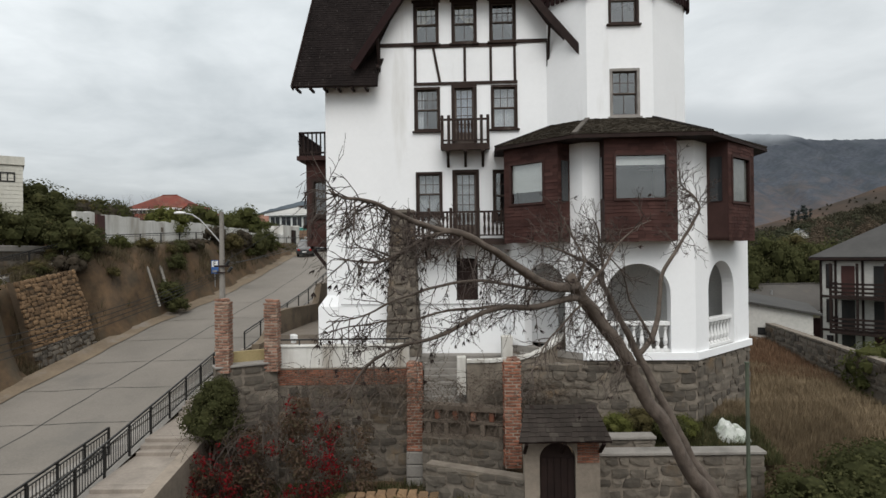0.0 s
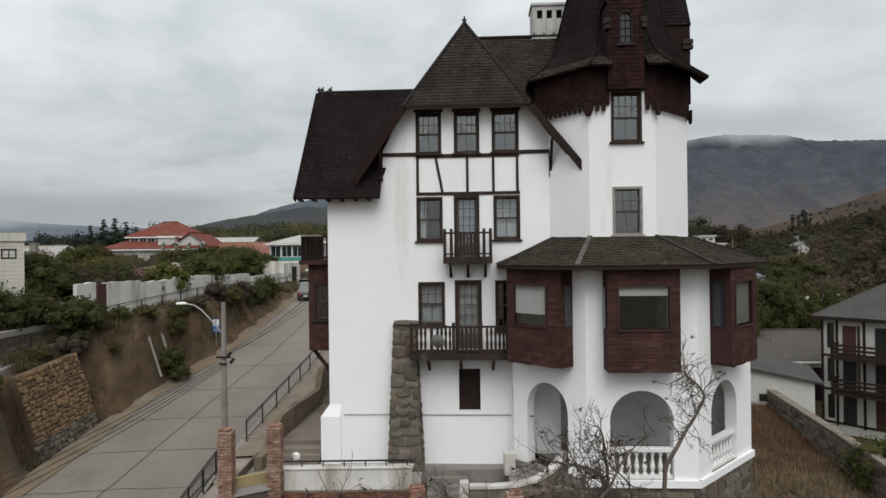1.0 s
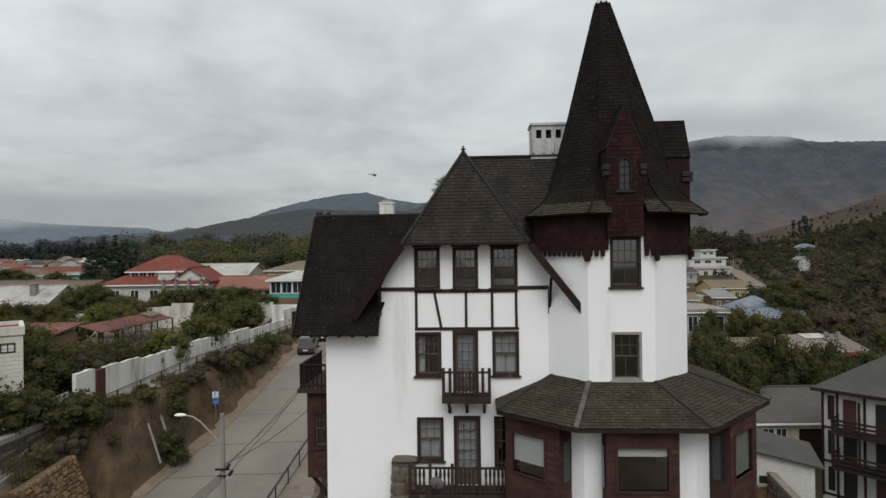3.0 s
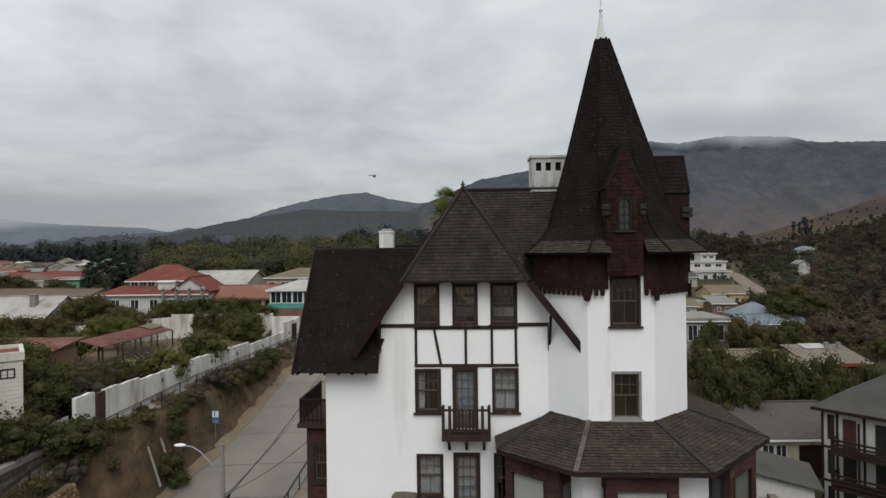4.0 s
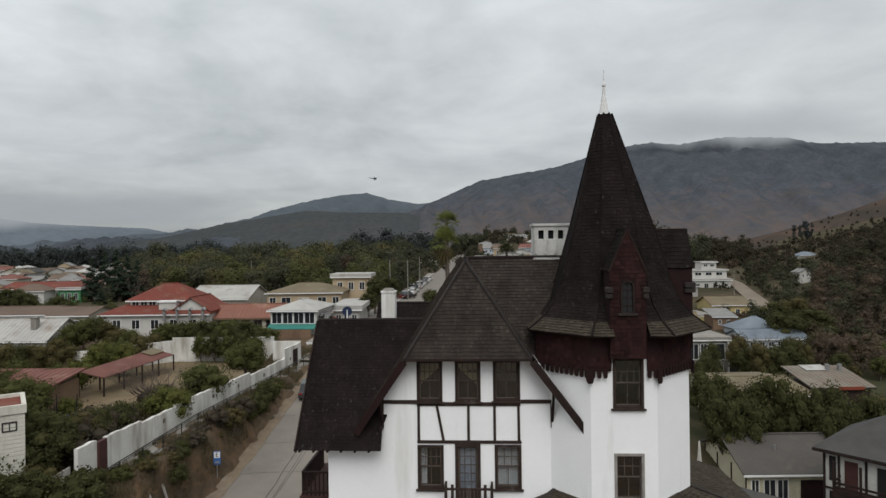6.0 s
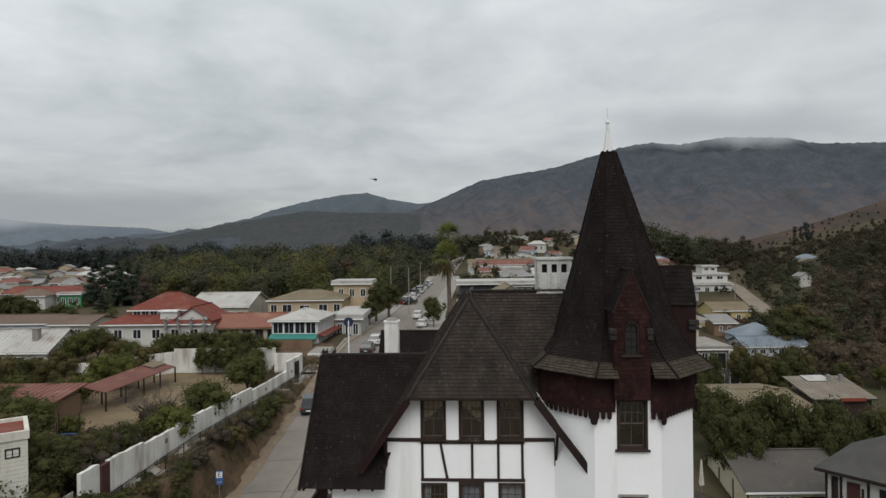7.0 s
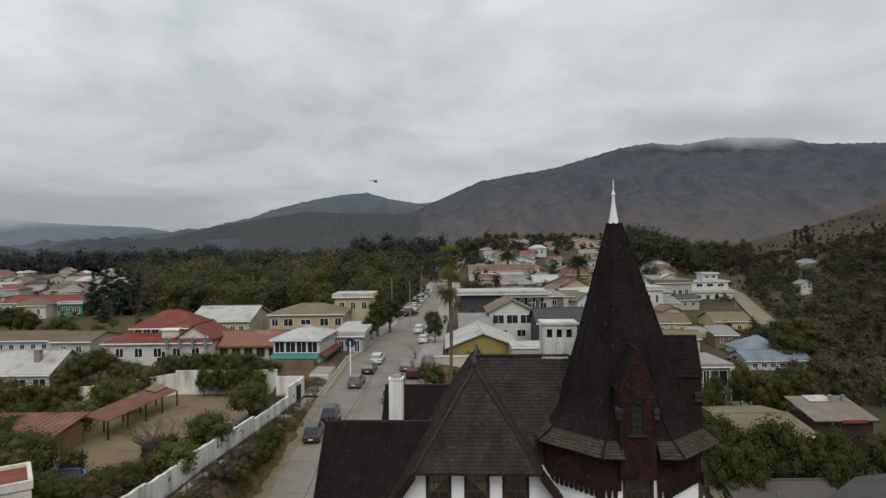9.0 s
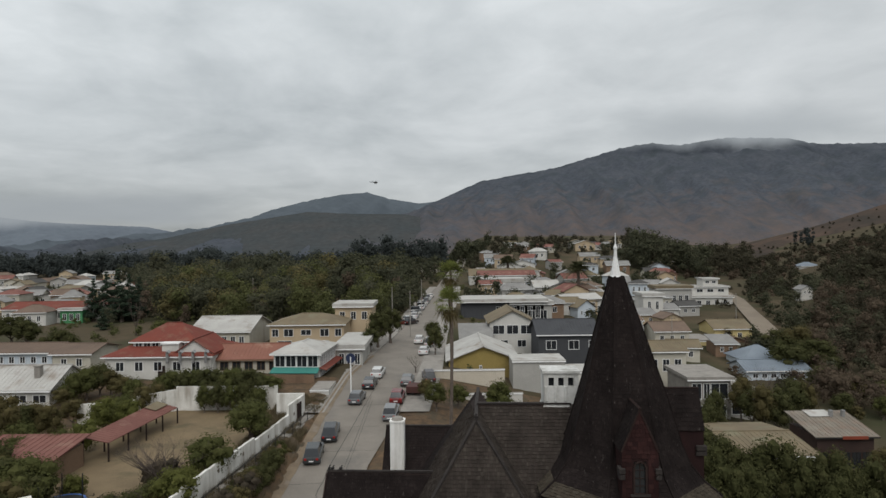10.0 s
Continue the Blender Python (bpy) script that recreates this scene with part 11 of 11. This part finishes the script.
def grass(seed, n, xr, yr, h, zf, name, label, mat_g, gaps=-0.25):
    rnd = random.Random(seed)
    verts, faces = [], []
    for _ in range(n):
        x, y = rnd.uniform(*xr), rnd.uniform(*yr)
        if noise.noise((x * 0.6, y * 0.6, seed)) < gaps:
            continue
        z = zf(x, y)
        for _b in range(3):
            a = rnd.uniform(0, math.tau)
            d = Vector((math.cos(a), math.sin(a), 0))
            hh = h * rnd.uniform(0.5, 1.3)
            s = Vector((-d.y, d.x, 0)) * 0.018
            p = Vector((x, y, z)) + d * 0.05
            k = len(verts)
            verts += [tuple(p - s), tuple(p + s), tuple(p + d * hh * 0.35 + Vector((0, 0, hh)))]
            faces.append((k, k + 1, k + 2))
    o = part(name, (verts, faces), mat_g, None, label, "stuff")
    tagged(o, category="grass")


def bank_z(x, y):
    return -2.35 + 0.7 * ease(y, 17.7, 20.9) - (0.9 * (1 - (y - 17.7) / 3.2) if x > 8.2 else 0.0)


M_DRYGRASS = islands("dry_grass", [(0.20, 0.148, 0.092), (0.265, 0.20, 0.125), (0.14, 0.105, 0.066), (0.32, 0.25, 0.165)], 0.95, 0.0, low=0.55)
M_BANKGRASS = islands("dusky_bank_grass", [(0.100, 0.082, 0.050), (0.140, 0.108, 0.066), (0.070, 0.064, 0.036), (0.165, 0.130, 0.084)], 0.95, 0.0, low=0.55)
M_WEED = islands("weed_green", [(0.06, 0.07, 0.03), (0.10, 0.09, 0.045), (0.05, 0.06, 0.025), (0.14, 0.11, 0.06)], 0.95, 0.0)
M_RUSSET = islands("russet_slope_grass", [(0.150, 0.086, 0.052), (0.19, 0.112, 0.068), (0.105, 0.066, 0.042), (0.23, 0.15, 0.095)], 0.95, 0.0, low=0.55)
grass(7, 26000, (8.3, 22), (27.5, 41), 0.4, lambda x, y: (ground_z(x, y) - 0.05) if x > 10.3 else -60, "grass", "russet dry grass on the upper slope", M_RUSSET, -0.45)
grass(1, 40000, (8.3, 19.5), (14.5, 30), 0.34, lambda x, y: (ground_z(x, y) - 0.05) if x > 10.3 or y < 17.2 else -60, "grass", "dry brown grass on the slope beside the house", M_DRYGRASS, -0.6)
grass(5, 15000, (8.2, 13.4), (17.5, 21.3), 0.4, lambda x, y: max(bank_z(x, y), ground_z(x, y)) - 0.06, "grass", "dry brown grass beside the garden wall", M_DRYGRASS, -0.8)
grass(2, 9000, (-7.2, 4.2), (13.5, 20.4), 0.3, lambda x, y: ground_z(x, y) - 0.05, "grass", "patchy weeds in the lower garden", M_WEED)
grass(3, 7000, (4.5, 10), (17.9, 20.3), 0.25, lambda x, y: -2.35 + 0.7 * ease(y, 17.7, 20.9), "grass", "weeds on the garden bank", M_WEED)
grass(4, 34000, (-21, -14.5), (24, 76), 0.5, lambda x, y: ground_z(x, y) - 0.02 if x < float(np.interp(y, ROAD_Y, EDGE_L)) - 0.75 else -50, "grass", "dry grass and weeds on the street bank", M_BANKGRASS, -0.1)

# dry creeper that hangs over the terrace wall and round the steps
creeper = thing("dry_creeper", "dry brown leafless creeper hanging over the terrace wall", "creeper")
rc = random.Random(314)
bm = bmesh.new()
dryv, dryf = [], []
for k in range(430):
    u = rc.random()
    x = -4.8 + 8.6 * u
    top = 0.1 if x < -0.8 else rc.uniform(-1.0, 0.3)
    y = 20.55 if x < -0.8 else (19.75 if x < 2.0 else 20.0)
    q = Vector((x, y - rc.uniform(0.0, 0.35), top - rc.uniform(0.0, 0.9)))
    d = Vector((rc.uniform(-1.0, 1.0), rc.uniform(-0.6, 0.1), rc.uniform(-0.3, 0.9))).normalized()
    r = rc.uniform(0.004, 0.009)
    for j in range(rc.randint(7, 14)):
        e = q + d * 0.13
        tube(bm, q, e, r, r * 0.95, 3)
        d = (d + Vector((rc.uniform(-0.25, 0.25), rc.uniform(-0.15, 0.12), rc.uniform(-0.34, -0.02)))).normalized()
        q = e
        if rc.random() < 0.55:
            for _ in range(2):
                a = Vector((rc.uniform(-1, 1), rc.uniform(-1, 0.3), rc.uniform(-1, 0.5))).normalized()
                b = a.orthogonal().normalized() * 0.015
                n = len(dryv)
                dryv += [tuple(q - b), tuple(q + a * 0.06), tuple(q + b)]
                dryf.append((n, n + 1, n + 2))
part("stem_tangle", bm, surf("dry_creeper_stem", (0.13, 0.10, 0.078), (0.085, 0.064, 0.05), 2.0, 0.95, 0.3), creeper, kind="stuff")
part("dry_leaves", (dryv, dryf), M_LEAF_B, creeper, kind="stuff")
# tan coping of a low wall in the lower garden
low_wall = thing("garden_edging", "low edging of tan stones in the lower garden", "edging")
for k in range(9):
    o = new("stone", TANS[k % 8])
    o.parent = low_wall
    o.matrix_basis = pose(-2.75 + 0.3 * k, 17.55 - 0.05 * math.sin(k), -3.02 + 0.06 * math.sin(k * 0.4), 0, 4 * math.sin(k * 3.0), 0) @ Matrix.Diagonal((0.28, 0.4, 0.2, 1))
bm = bmesh.new()
box(bm, -2.95, -0.2, 17.42, 17.8, -4.2, -3.08)
part("core", bm, M_JOINT, low_wall)
# ---- birds on the ridge and the helicopter ----
# Three dark birds perched near the left end of the ridge.
for bx in (-5.2, -5.06, -4.72):
    bm = bmesh.new()
    bmesh.ops.create_icosphere(bm, subdivisions=2, radius=0.075)
    for v in bm.verts:
        v.co = Vector((v.co.x * 1.7, v.co.y * 0.9, v.co.z * 1.5 + 0.14))
    bmesh.ops.create_icosphere(bm, subdivisions=2, radius=0.05, matrix=Matrix.Translation((0.07, 0, 0.29)))
    tube(bm, (0.11, 0, 0.29), (0.17, 0, 0.28), 0.015, 0.003, 6)
    tube(bm, (-0.08, 0, 0.1), (-0.24, 0, 0.02), 0.035, 0.02, 6)
    o = part("bird_ornament", bm, M_IRON, None, "small dark bird perched on the ridge")
    tagged(o, category="ornament", group="ridge ornaments")
    o.matrix_basis = HOUSE @ pose(bx, 1.83, 14.87, 0, 0, 60 if bx < -5.1 else 20) @ Matrix.Scale(0.62, 4)
heli = thing("helicopter", "small distant helicopter below the cloud", "helicopter", pose(-67.0, 600.0, 88.0) @ Matrix.Scale(0.78, 4))
bm = bmesh.new()
bmesh.ops.create_uvsphere(bm, u_segments=14, v_segments=10, radius=1.0)
for v in bm.verts:
    v.co = Vector((v.co.x * 2.6, v.co.y * 1.1, v.co.z * 1.2))
part("body", bm, M_IRON, heli)
bm = bmesh.new()
tube(bm, (-2.0, 0, 0.4), (-7.5, 0, 0.9), 0.5, 0.2, 8)
bar(bm, (-7.5, 0, 0.6), (-7.9, 0, 2.2), 0.15, 0.7)
part("tail_boom", bm, M_IRON, heli)
bm = bmesh.new()
tube(bm, (0, 0, 1.0), (0, 0, 1.8), 0.2, 0.15, 8)
for a in (12, 102):
    m = pose(0, 0, 1.8, 0, 0, a)
    box(bm, -5.2, 5.2, -0.18, 0.18, -0.04, 0.04, m)
part("rotor", bm, M_IRON, heli)
for s in (-0.9, 0.9):
    bm = bmesh.new()
    bar(bm, (-1.6, s, -1.8), (1.8, s, -1.8), 0.12, 0.12)
    bar(bm, (-0.8, s, -1.8), (-0.8, s * 0.7, -0.8), 0.08, 0.08)
    bar(bm, (0.9, s, -1.8), (0.9, s * 0.7, -0.8), 0.08, 0.08)
    part("skid", bm, M_IRON, heli)
# the pattern plants are no longer needed
for k in KINDS.values():
    for o in (*k.children_recursive, k):
        bpy.data.objects.remove(o)
